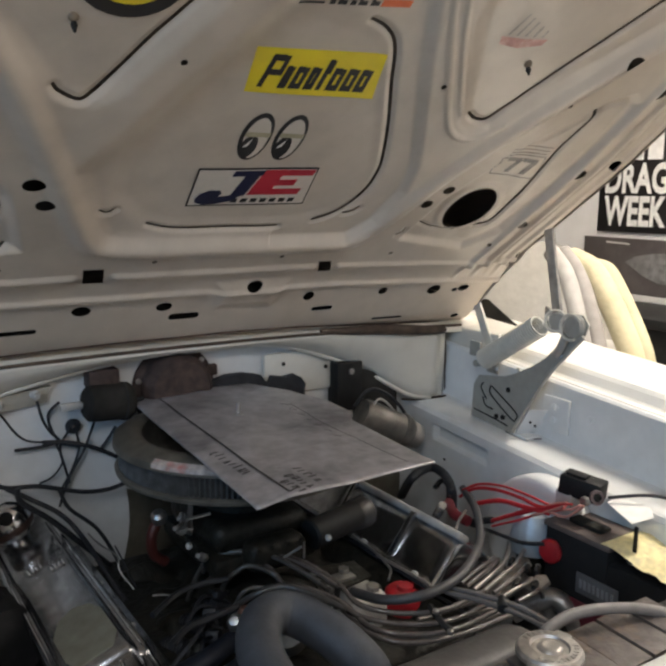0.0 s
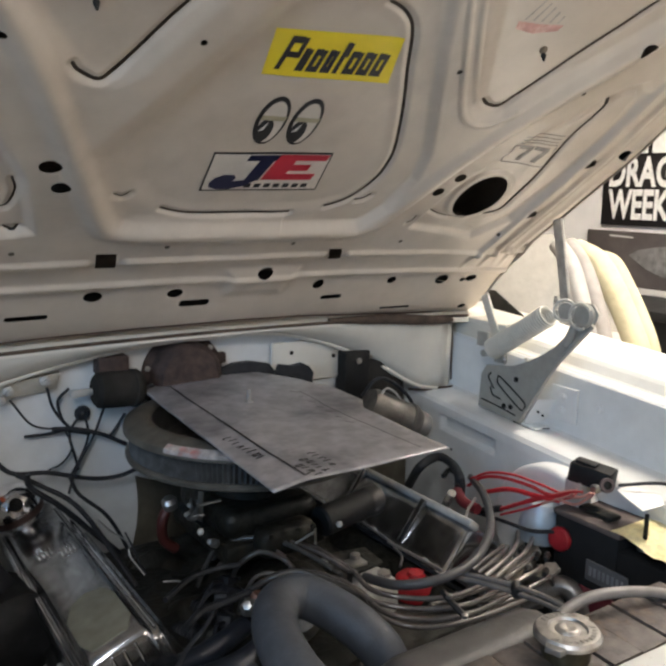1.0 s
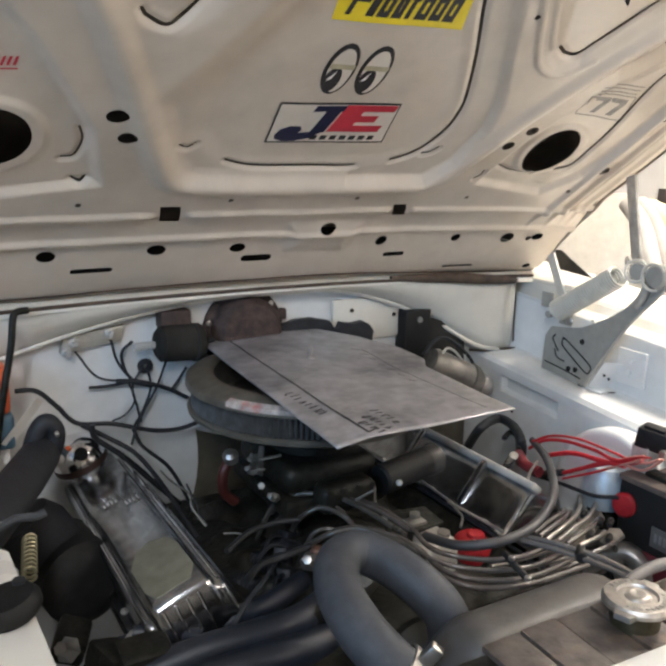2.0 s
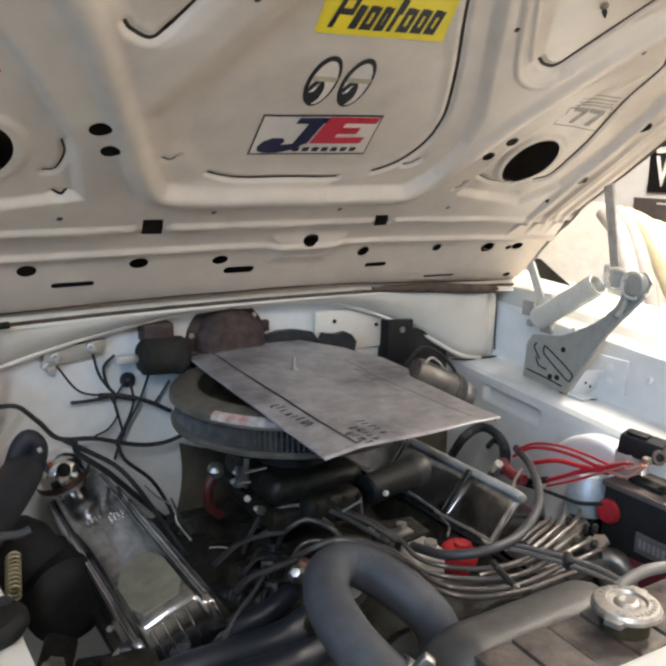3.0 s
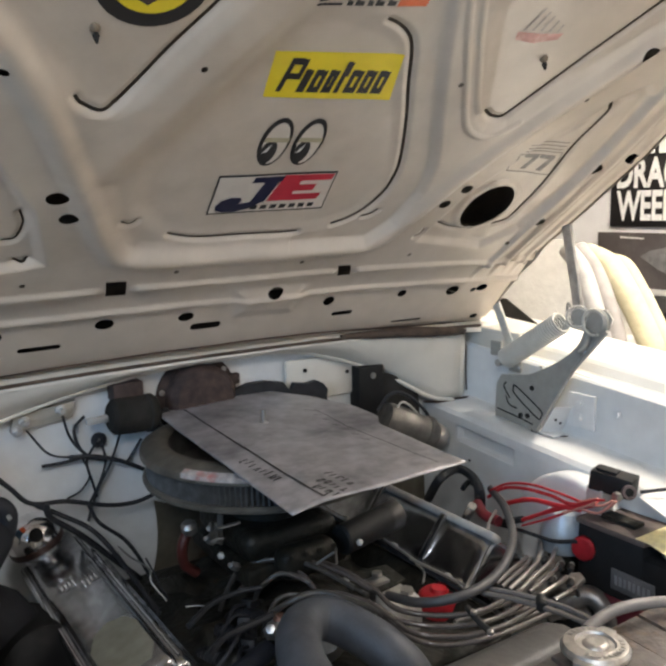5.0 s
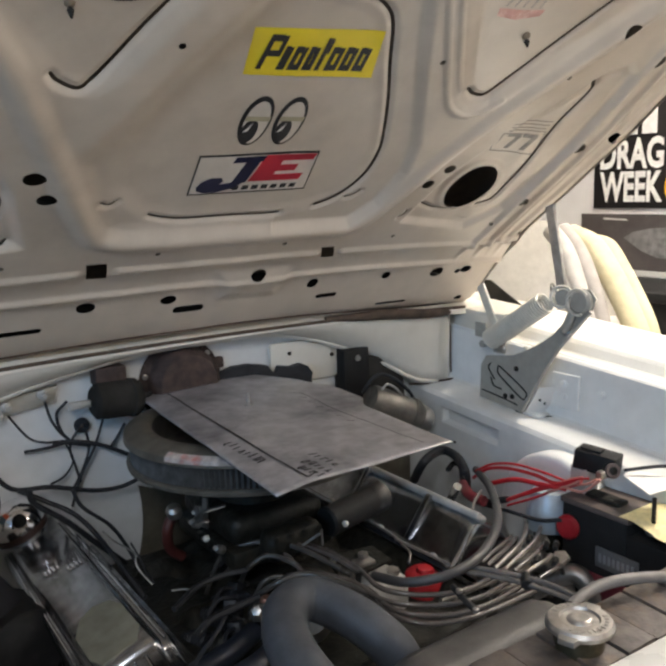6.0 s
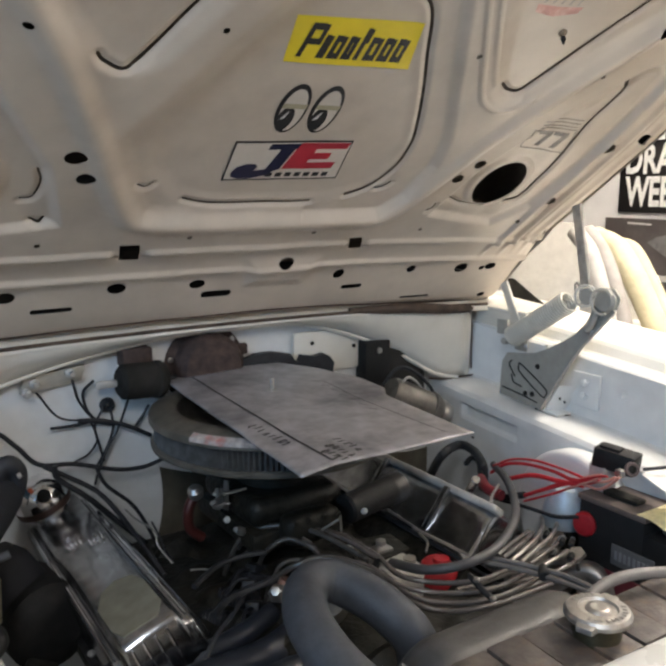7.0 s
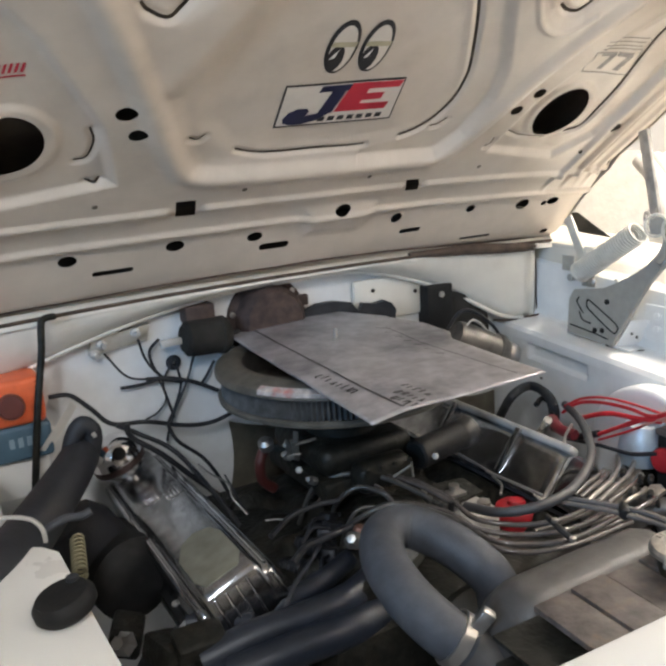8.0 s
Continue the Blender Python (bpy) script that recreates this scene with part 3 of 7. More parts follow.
def build_windscreen():
    glass = thing("windscreen", "dark windscreen behind the cowl", "windscreen")
    rows = [[(x, 0.46 + 0.55 * f - 0.10 * (x / 0.7) ** 2, 1.10 + 0.42 * f) for x in np.linspace(-0.66, 0.66, 20)] for f in np.linspace(0, 1, 6)]
    part("pane", loft(rows), PLASTIC, glass)
    rows = [[(x, 1.01 + 1.2 * f - 0.05 * (x / 0.7) ** 2, 1.52 + 0.05 * math.sin(f * 3.1)) for x in np.linspace(-0.64, 0.64, 12)] for f in np.linspace(0, 1, 6)]
    part("roof", loft(rows), WHITE, glass)


build_windscreen()

# ---- engine: air cleaner and the loose plate on it ----
AC = Vector((0.013, 0.0, 0.0))


def build_air_cleaner():
    ac = thing("air_cleaner", "round dusty air cleaner with a pleated element", "air cleaner", (AC.x, AC.y, 0.86))
    m = Matrix.Translation((AC.x, AC.y, 0))
    R = 0.190
    dusty = shader("dusty painted lid", (0.13, 0.12, 0.10), 0.45, 0.4, 0.15, 40, (0.24, 0.22, 0.19), 9, 0.6, 0.03)
    local(part("lid", lathe([(0, 0.908), (0.05, 0.906), (0.128, 0.904), (0.140, 0.908), (0.147, 0.949), (0.152, 0.953), (0.165, 0.953), (R - 0.008, 0.948), (R - 0.001, 0.944), (R, 0.939), (R, 0.934), (R - 0.004, 0.932), (0.15, 0.930), (0.142, 0.902), (0, 0.902)], m, 72), dusty, ac), ac)
    bm = bmesh.new()
    n = 150
    prof = []
    for k in range(2 * n):
        r = R - (0.008 if k % 2 else 0.015)
        a = math.pi * k / n
        prof.append((AC.x + r * math.cos(a), AC.y + r * math.sin(a)))
    lo = [bm.verts.new((x, y, 0.900)) for x, y in prof]
    hi = [bm.verts.new((x, y, 0.934)) for x, y in prof]
    for k in range(2 * n):
        l = (k + 1) % (2 * n)
        bm.faces.new((lo[k], lo[l], hi[l], hi[k]))
    local(part("pleated_element", bm, shader("grey filter paper", (0.075, 0.078, 0.080), 0.85, 0, 0.2, 60, (0.04, 0.038, 0.035), 12, 0.8, 0.05), ac, "dirty grey pleated paper element", 20), ac)
    local(part("base_pan", lathe([(0, 0.885), (0.12, 0.880), (R - 0.016, 0.888), (R - 0.003, 0.894), (R - 0.002, 0.899), (R - 0.006, 0.902), (R - 0.02, 0.901), (0, 0.898)], m, 72), dusty, ac), ac)
    # strip of label on the lid's rim
    rows = [[(AC.x + (R + dr) * math.cos(a), AC.y + (R + dr) * math.sin(a), z) for a in np.linspace(radians(205), radians(236), 14)] for dr, z in ((-0.009, 0.9490), (0.0004, 0.9445), (0.0010, 0.9385))]
    local(part("label_strip", loft(rows), shader("worn paper label", (0.42, 0.37, 0.34), 0.6, 0, 0.2, 90, (0.5, 0.08, 0.06), 40, 0.9), ac, "worn red and white label strip"), ac)
    return ac


build_air_cleaner()


def build_plate():
    """A sheet of bare metal laid over the air cleaner, slightly bowed."""
    plate = thing("metal_plate", "bare aluminium sheet lying on the air cleaner, marked in pen", "plate", (0, 0, 0.955))
    B, F, R_ = Vector((-0.094, 0.192)), Vector((-0.131, -0.332)), Vector((0.133, -0.327))
    K = Vector((0.172, 0.10))
    bm = bmesh.new()
    n = 48

    def at(a, b):
        # bilinear over the four corners with a rounded rear side
        p = (B * (1 - a) + K * a) * (1 - b) + (F * (1 - a) + R_ * a) * b
        p.y += (1 - b) ** 2 * 0.10 * math.sin(math.pi * min(1, a)) ** 0.8
        # the right-hand side steps in where the sheet was snipped
        p.x += a ** 5 * 0.024 * float(step(0.0, 0.25, np.array(b)) * (1 - step(0.38, 0.51, np.array(b))))
        z = 0.962 + 0.006 * b + 0.006 * math.sin(math.pi * a) * (1 - b) - 0.030 * max(0, 0.18 - a) * b - 0.004 * max(0, b - 0.7) * a
        z += 0.0016 * noise.noise(Vector((p.x * 11, p.y * 11, 2.0))) - 0.0030 * math.exp(-((a - 0.56) ** 2 + (b - 0.52) ** 2) / 0.012) + 0.0022 * math.exp(-((a - 0.30) ** 2 + (b - 0.62) ** 2) / 0.02)
        return Vector((p.x, p.y, z))
    vs = [[bm.verts.new(at(i / n, j / n)) for i in range(n + 1)] for j in range(n + 1)]
    for j in range(n):
        for i in range(n):
            bm.faces.new((vs[j][i], vs[j][i + 1], vs[j + 1][i + 1], vs[j + 1][i]))
    sh = local(part("sheet", bm, ALU, plate), plate)
    so = sh.modifiers.new("sheet", "SOLIDIFY")
    so.thickness, so.offset = 0.0022, -1

    def mark(a0, b0, a1, b1, w, nm="pen_line"):
        p, q = at(a0, b0), at(a1, b1)
        pts = [at(a0 + (a1 - a0) * k / 8, b0 + (b1 - b0) * k / 8) + Vector((0, 0, 0.0006)) for k in range(9)]
        d = (q - p).normalized()
        side = Vector((-d.y, d.x, 0)) * w / 2
        local(part(nm, loft([[x + side for x in pts], [x - side for x in pts]]), INK, plate), plate)
    mark(0.170, 0.05, 0.164, 0.66, 0.0036)
    mark(0.164, 0.66, 0.180, 0.980, 0.0036)
    mark(0.180, 0.980, 0.246, 0.962, 0.0028)
    mark(0.80, 0.30, 0.815, 0.56, 0.0016)
    mark(0.815, 0.56, 0.870, 0.96, 0.0016)
    rnd = random.Random(4)

    def scrawl(a, b, da, db):
        """One unreadable pen mark: an upright stroke and two cross strokes."""
        form = rnd.randrange(4)
        t = rnd.uniform(-0.25, 0.35) * db
        a += rnd.uniform(-0.1, 0.1) * da
        if form != 3:
            mark(a, b, a + da, b + t, 0.0034, "pen_mark")
        if form in (0, 1):
            s = rnd.uniform(0.0, 1.0) * da
            mark(a + s, b, a + s + rnd.uniform(-0.3, 0.3) * da, b + db * 0.7, 0.003, "pen_mark")
        if form in (1, 3):
            mark(a, b + db * 0.7, a + da, b + db * rnd.uniform(0.3, 0.8), 0.003, "pen_mark")
        if form == 3:
            mark(a + da * 0.8, b, a + da, b + db * 0.6, 0.003, "pen_mark")
    for k in range(8):
        scrawl(0.066 + 0.004 * k, 0.642 + 0.024 * k, 0.052 * rnd.uniform(0.7, 1.1), 0.014)
    for n, a0, b0 in ((5, 0.32, 0.855), (5, 0.25, 0.885), (4, 0.20, 0.915)):
        for k in range(n):
            scrawl(a0 + 0.006 * k, b0 + 0.022 * k, 0.045 * rnd.uniform(0.7, 1.1), 0.014)
    for k in range(7):
        b = 0.30 + 0.06 * k
        mark(0.755, b, 0.785, b + 0.014, 0.0022, "pen_mark")
    local(part("stud", rod((AC.x, AC.y, 0.955), (AC.x, AC.y, 0.988), 0.0035, 12), ZINC, plate, "short threaded stud"), plate)
    local(part("nut", lathe([(0, 0.963), (0.008, 0.963), (0.008, 0.970), (0, 0.971)], Matrix.Translation((AC.x, AC.y, 0)), 6), ZINC, plate), plate)


build_plate()

# engine block, as a dark mass under everything
def build_engine():
    eng = thing("engine_block", "dark oily cast iron engine", "engine", (0, 0, 0.4))
    local(part("block", box((-0.20, -0.33, 0.35), (0.22, 0.18, 0.70), 0.03), CAST, eng), eng)
    rows = []
    for j in range(64):
        row = []
        for i in range(64):
            x, y = -0.205 + 0.43 * i / 63, 0.185 - 0.46 * j / 63
            edge = min(i, 63 - i, j, 63 - j) / 63
            n1 = noise.noise(Vector((x * 16, y * 16, 3.1)))
            n2 = noise.noise(Vector((x * 45, y * 45, 7.7)))
            runner = abs(math.sin(y * 38)) * step(0.05, 0.09, np.array(abs(x - 0.01)))
            z = 0.662 + 0.055 * float(step(0.0, 0.16, np.array(edge))) + 0.018 * n1 + 0.006 * n2 - 0.018 * float(runner)
            row.append((x, y, z))
        rows.append(row)
    local(part("intake_manifold", loft(rows), CAST, eng, "oily cast intake manifold", 60), eng)
    return eng


build_engine()


# ---- things on the hood's underside ----
def text_mesh(body, m, material, name, parent, width, height, lean=0.0):
    """Lettering of that width and height, on m's x and y."""
    data = bpy.data.curves.new(name, "FONT")
    data.body, data.size, data.extrude, data.shear = body, 1.0, 0.004, lean
    data.resolution_u, data.offset = 3, 0.035
    tmp = new(name, data)
    me = bpy.data.meshes.new_from_object(tmp.evaluated_get(bpy.context.evaluated_depsgraph_get()))
    bpy.data.objects.remove(tmp)
    bm = bmesh.new()
    bm.from_mesh(me)
    bpy.data.meshes.remove(me)
    lo = [min(v.co[i] for v in bm.verts) for i in range(2)]
    hi = [max(v.co[i] for v in bm.verts) for i in range(2)]
    for v in bm.verts:
        v.co = m @ Vector(((v.co.x - lo[0]) / (hi[0] - lo[0]) * width, (v.co.y - lo[1]) / (hi[1] - lo[1]) * height, v.co.z * 0.02))
    return part(name, bm, material, parent)


def on_hood(u, v, lift=0.0015):
    return HOOD @ Vector((u, v, float(hood_relief(np.array([u]), np.array([v]))[0]) + lift * 0.5))


def decal(name, outline, material, parent, lift=0.0015, label=""):
    """A thin printed shape that follows the panel."""
    cu = sum(p[0] for p in outline) / len(outline)
    cv = sum(p[1] for p in outline) / len(outline)
    bm = bmesh.new()
    mid = bm.verts.new(on_hood(cu, cv, lift))
    half = [bm.verts.new(on_hood((u + cu) / 2, (v + cv) / 2, lift)) for u, v in outline]
    rim = [bm.verts.new(on_hood(u, v, lift)) for u, v in outline]
    n = len(outline)
    for k in range(n):
        l = (k + 1) % n
        bm.faces.new((mid, half[k], half[l]))
        bm.faces.new((half[k], rim[k], rim[l], half[l]))
    return part(name, bm, material, parent, label)


def oval(cu, cv, ru, rv, turn=0.0, n=28):
    c, s = math.cos(turn), math.sin(turn)
    return [(cu + ru * math.cos(a) * c - rv * math.sin(a) * s, cv + ru * math.cos(a) * s + rv * math.sin(a) * c) for a in [2 * math.pi * k / n for k in range(n)]]


def within(quad):
    """Maps the unit square onto a sticker's four corners (lower left, lower right, upper right, upper left)."""
    a, b, c, d = [Vector(q) for q in quad]

    def at(x, y):
        p = (a * (1 - x) + b * x) * (1 - y) + (d * (1 - x) + c * x) * y
        return (p.x, p.y)
    return at


def bar(name, at, x0, y0, x1, y1, material, parent, lift, lean=0.0):
    p, q = Vector(at(x0, y0)), Vector(at(x1, y1))
    nx = max(1, min(24, int((Vector(at(x1, y0)) - p).length / 0.006)))
    ny = max(1, min(16, int((Vector(at(x0, y1)) - p).length / 0.006)))
    rows = []
    for j in range(ny + 1):
        y = y0 + (y1 - y0) * j / ny
        rows.append([on_hood(*at(x0 + (x1 - x0) * i / nx + lean * y, y), lift) for i in range(nx + 1)])
    return part(name, loft(rows), material, parent)


OLIVE = shader("olive print", (0.42, 0.37, 0.24), 0.5)


def build_stickers():
    st = thing("yellow_sticker", "yellow rectangular sticker with slanted black marks", "sticker", HINGE, "hood stickers")
    q = [(-0.094, 0.447), (0.083, 0.453), (0.065, 0.523), (-0.102, 0.511)]
    at = within(q)
    back = local(bar("backing", at, 0, 0, 1, 1, YELLOW, st, 0.0015), st)
    # slanted block marks of varied height
    for x0, x1, h in ((0.06, 0.19, 0.99), (0.205, 0.265, 0.68), (0.285, 0.375, 0.68), (0.395, 0.470, 0.68), (0.495, 0.550, 0.92), (0.570, 0.665, 0.68), (0.685, 0.775, 0.68), (0.795, 0.885, 0.68)):
        y0, y1 = 0.14, 0.14 + 0.74 * h
        yb = y0 if h < 0.9 else (0.42 if h > 0.95 else 0.5)
        for xa, ya, xb, yc in ((x0, y0, x0 + 0.036, y1), (x1 - 0.034, yb, x1, y1 - 0.02), (x0 + 0.036, y1 - 0.14, x1 - 0.034, y1), (x0 + 0.036, yb, x1 - 0.034, yb + 0.13)):
            local(bar("print_bar", at, xa, ya, xb, yc, INK, back, 0.0026, 0.09), back)
    # emblem of two ovals
    eyes = thing("oval_pair_sticker", "black and white sticker of two leaning ovals", "sticker", HINGE, "hood stickers")
    for c in [(-0.050, 0.376), (-0.002, 0.377)]:
        cu, cv = c
        ring = local(decal("outer_oval", oval(cu, cv, 0.0215, 0.0410, 0.03), INK, eyes), eyes)
        local(decal("inner_oval", oval(cu + 0.0010, cv - 0.0020, 0.0168, 0.0350, 0.03), VINYL, ring, 0.0024), ring)
        local(decal("spot", oval(cu - 0.0045, cv - 0.0165, 0.0115, 0.0205, 0.0), INK, ring, 0.0032), ring)
        local(decal("glint", [(cu - 0.003, cv - 0.001), (cu - 0.013, cv - 0.018), (cu - 0.006, cv - 0.015)], STICKER, ring, 0.0040), ring)
        local(decal("small_print", [(cu - 0.017, cv + 0.001), (cu + 0.018, cv + 0.001), (cu + 0.019, cv + 0.009), (cu - 0.015, cv + 0.009)], OLIVE, ring, 0.0036), ring)
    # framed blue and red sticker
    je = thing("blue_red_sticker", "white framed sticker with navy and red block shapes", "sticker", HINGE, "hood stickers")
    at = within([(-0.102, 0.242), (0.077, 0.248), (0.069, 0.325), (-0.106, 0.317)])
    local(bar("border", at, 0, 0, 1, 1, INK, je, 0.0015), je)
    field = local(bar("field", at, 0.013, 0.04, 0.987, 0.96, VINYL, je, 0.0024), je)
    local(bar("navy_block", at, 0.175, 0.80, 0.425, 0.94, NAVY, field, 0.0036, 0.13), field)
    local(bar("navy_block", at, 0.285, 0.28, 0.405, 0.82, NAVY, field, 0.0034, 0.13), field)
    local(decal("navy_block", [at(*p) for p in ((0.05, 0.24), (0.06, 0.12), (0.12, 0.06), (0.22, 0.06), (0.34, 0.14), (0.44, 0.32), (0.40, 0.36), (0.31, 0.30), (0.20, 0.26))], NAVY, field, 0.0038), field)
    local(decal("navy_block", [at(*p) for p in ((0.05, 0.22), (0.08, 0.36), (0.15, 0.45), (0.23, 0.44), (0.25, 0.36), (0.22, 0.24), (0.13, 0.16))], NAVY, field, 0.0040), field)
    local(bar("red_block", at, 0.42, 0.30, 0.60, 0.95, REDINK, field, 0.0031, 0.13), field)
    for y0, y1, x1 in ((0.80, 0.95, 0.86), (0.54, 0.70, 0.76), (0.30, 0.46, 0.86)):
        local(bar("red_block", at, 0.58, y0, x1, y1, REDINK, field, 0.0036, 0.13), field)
    for k in range(7):
        x = 0.34 + 0.082 * k
        local(bar("small_print", at, x, 0.09, x + 0.055, 0.20, INK, field, 0.0030, 0.05), field)
    # small tag with outline, on the outer panel
    tag = thing("number_sticker", "faint outlined sticker with a two-digit number", "sticker", HINGE, "hood stickers")
    at = within([(0.380, 0.330), (0.482, 0.324), (0.466, 0.375), (0.370, 0.374)])
    greyp = shader("grey print", (0.22, 0.20, 0.18), 0.5, 0, 0.1, 60, (0.45, 0.4, 0.34), 30, 0.5, 0)
    for a, b in (((0, 0), (1, 0)), ((1, 0), (1, 1)), ((1, 1), (0, 1)), ((0, 1), (0, 0))):
        p, q2 = Vector(at(*a)), Vector(at(*b))
        d = (q2 - p).normalized() * 0.0012
        s = Vector((-d.y, d.x))
        local(bar("outline", within([tuple(p - s), tuple(q2 - s), tuple(q2 + s), tuple(p + s)]), 0, 0, 1, 1, greyp, tag, 0.0016), tag)
    for dx in (0.0, 0.34):
        local(bar("digit", at, 0.22 + dx, 0.68, 0.54 + dx, 0.86, greyp, tag, 0.0016), tag)
        local(bar("digit", within([at(0.26 + dx, 0.14), at(0.37 + dx, 0.14), at(0.54 + dx, 0.70), at(0.42 + dx, 0.70)]), 0, 0, 1, 1, greyp, tag, 0.0018), tag)
    at = within([(0.376, 0.378), (0.463, 0.379), (0.466, 0.398), (0.376, 0.395)])
    for y in (0.1, 0.5, 0.9):
        local(bar("print_bar", at, 0.02, y - 0.06, 0.98, y + 0.06, greyp, tag, 0.0015), tag)
    # round sticker, script stickers
    disc = thing("round_sticker", "round black and yellow sticker", "sticker", HINGE, "hood stickers")
    cu, cv = -0.258, 0.583
    local(decal("ring", oval(cu, cv, 0.056, 0.052), INK, disc), disc)
    local(decal("field", oval(cu, cv, 0.041, 0.037), YELLOW, disc, 0.0024), disc)
    local(decal("figure", [(cu - 0.02, cv - 0.018), (cu, cv - 0.028), (cu + 0.018, cv - 0.012), (cu + 0.01, cv + 0.02), (cu - 0.012, cv + 0.022)], RUST, disc, 0.0032), disc)
    logo = thing("script_sticker", "black lettered sticker with an orange flash", "sticker", HINGE, "hood stickers")
    at = within([(-0.082, 0.573), (0.053, 0.591), (0.039, 0.632), (-0.093, 0.613)])
    for k, (x, w) in enumerate(((0.0, 0.22), (0.26, 0.05), (0.33, 0.08), (0.44, 0.05), (0.51, 0.08), (0.62, 0.08))):
        local(bar("print_bar", at, x, 0.02, x + w, 0.16 if k else 0.10, INK, logo, 0.0015, 0.1), logo)
        local(bar("print_bar", at, x, 0.16, x + w * 0.4, 0.6, INK, logo, 0.0015, 0.1), logo)
    local(bar("flash", at, 0.72, 0.0, 1.0, 0.22, shader("orange print", (0.75, 0.16, 0.05), 0.4), logo, 0.0015, 0.1), logo)
    faded = thing("faded_sticker", "faded pink and grey oval sticker", "sticker", HINGE, "hood stickers")
    pink = shader("faded pink print", (0.62, 0.33, 0.28), 0.5, 0, 0.1, 80, (0.68, 0.62, 0.54), 40, 0.6, 0)
    grey = shader("faded grey print", (0.40, 0.36, 0.31), 0.5, 0, 0.1, 80, (0.66, 0.6, 0.52), 50, 0.6, 0)
    at = within([(0.200, 0.562), (0.281, 0.567), (0.271, 0.635), (0.210, 0.629)])
    local(decal("base", [at(0.02, 0.22), at(0.10, 0.04), at(0.5, -0.02), at(0.95, 0.1), at(1.0, 0.24), at(0.5, 0.20)], pink, faded), faded)
    for k in range(5):
        local(bar("streak", at, 0.05 + 0.18 * k, 0.26, 0.10 + 0.18 * k, 0.75 - 0.08 * k, grey, faded, 0.0018, 0.2), faded)
    red = thing("red_script_sticker", "small red and black script sticker", "sticker", HINGE, "hood stickers")
    at = within([(-0.450, 0.345), (-0.411, 0.348), (-0.410, 0.370), (-0.448, 0.367)])
    local(bar("underline", at, 0, 0.0, 1.0, 0.10, REDINK, red, 0.0015), red)
    for k in range(6):
        local(bar("print_bar", at, 0.05 + 0.155 * k, 0.25, 0.13 + 0.155 * k, 0.8, REDINK, red, 0.0015, 0.1), red)


build_stickers()
# small clips hanging from the hood panel
for u, v, r in ((0.278, 0.543, 0.0055), (-0.301, 0.525, 0.005)):
    clip = thing("panel_clip", "small brown push-in clip in the hood panel", "clip", on_hood(u, v, 0.0), "panel clips")
    f = frame_at(on_hood(u, v, 0.0), OUT)
    local(part("head", lathe([(0, 0), (r, 0), (r * 1.05, 0.002), (r * 0.6, 0.005), (0, 0.006)], f, 14), shader("brown clip", (0.20, 0.15, 0.10), 0.5), clip), clip)
    local(part("barb", lathe([(r * 0.3, 0.004), (r * 0.7, 0.008), (r * 0.25, 0.015), (0, 0.016)], f @ Matrix.Rotation(0.5, 4, "X"), 10), BLACK_INSIDE, clip), clip)


# ---- hinge on the right-hand side: slotted bracket, coil spring, arms ----
ARM = shader("worn grey steel", (0.40, 0.385, 0.355), 0.45, 0.2, 0.1, 60, (0.14, 0.12, 0.10), 24, 0.5, 0.02, 150)
CREAM_WIRE = shader("cream coated wire", (0.66, 0.64, 0.57), 0.4, 0.1, 0.05, 80, (0.4, 0.35, 0.28), 40, 0.4)


HINGE_PAINT = shader("pale grey-green hinge paint", (0.36, 0.35, 0.31), 0.42, 0, 0.05, 60, (0.34, 0.30, 0.24), 20, 0.4, 0.02, 150)


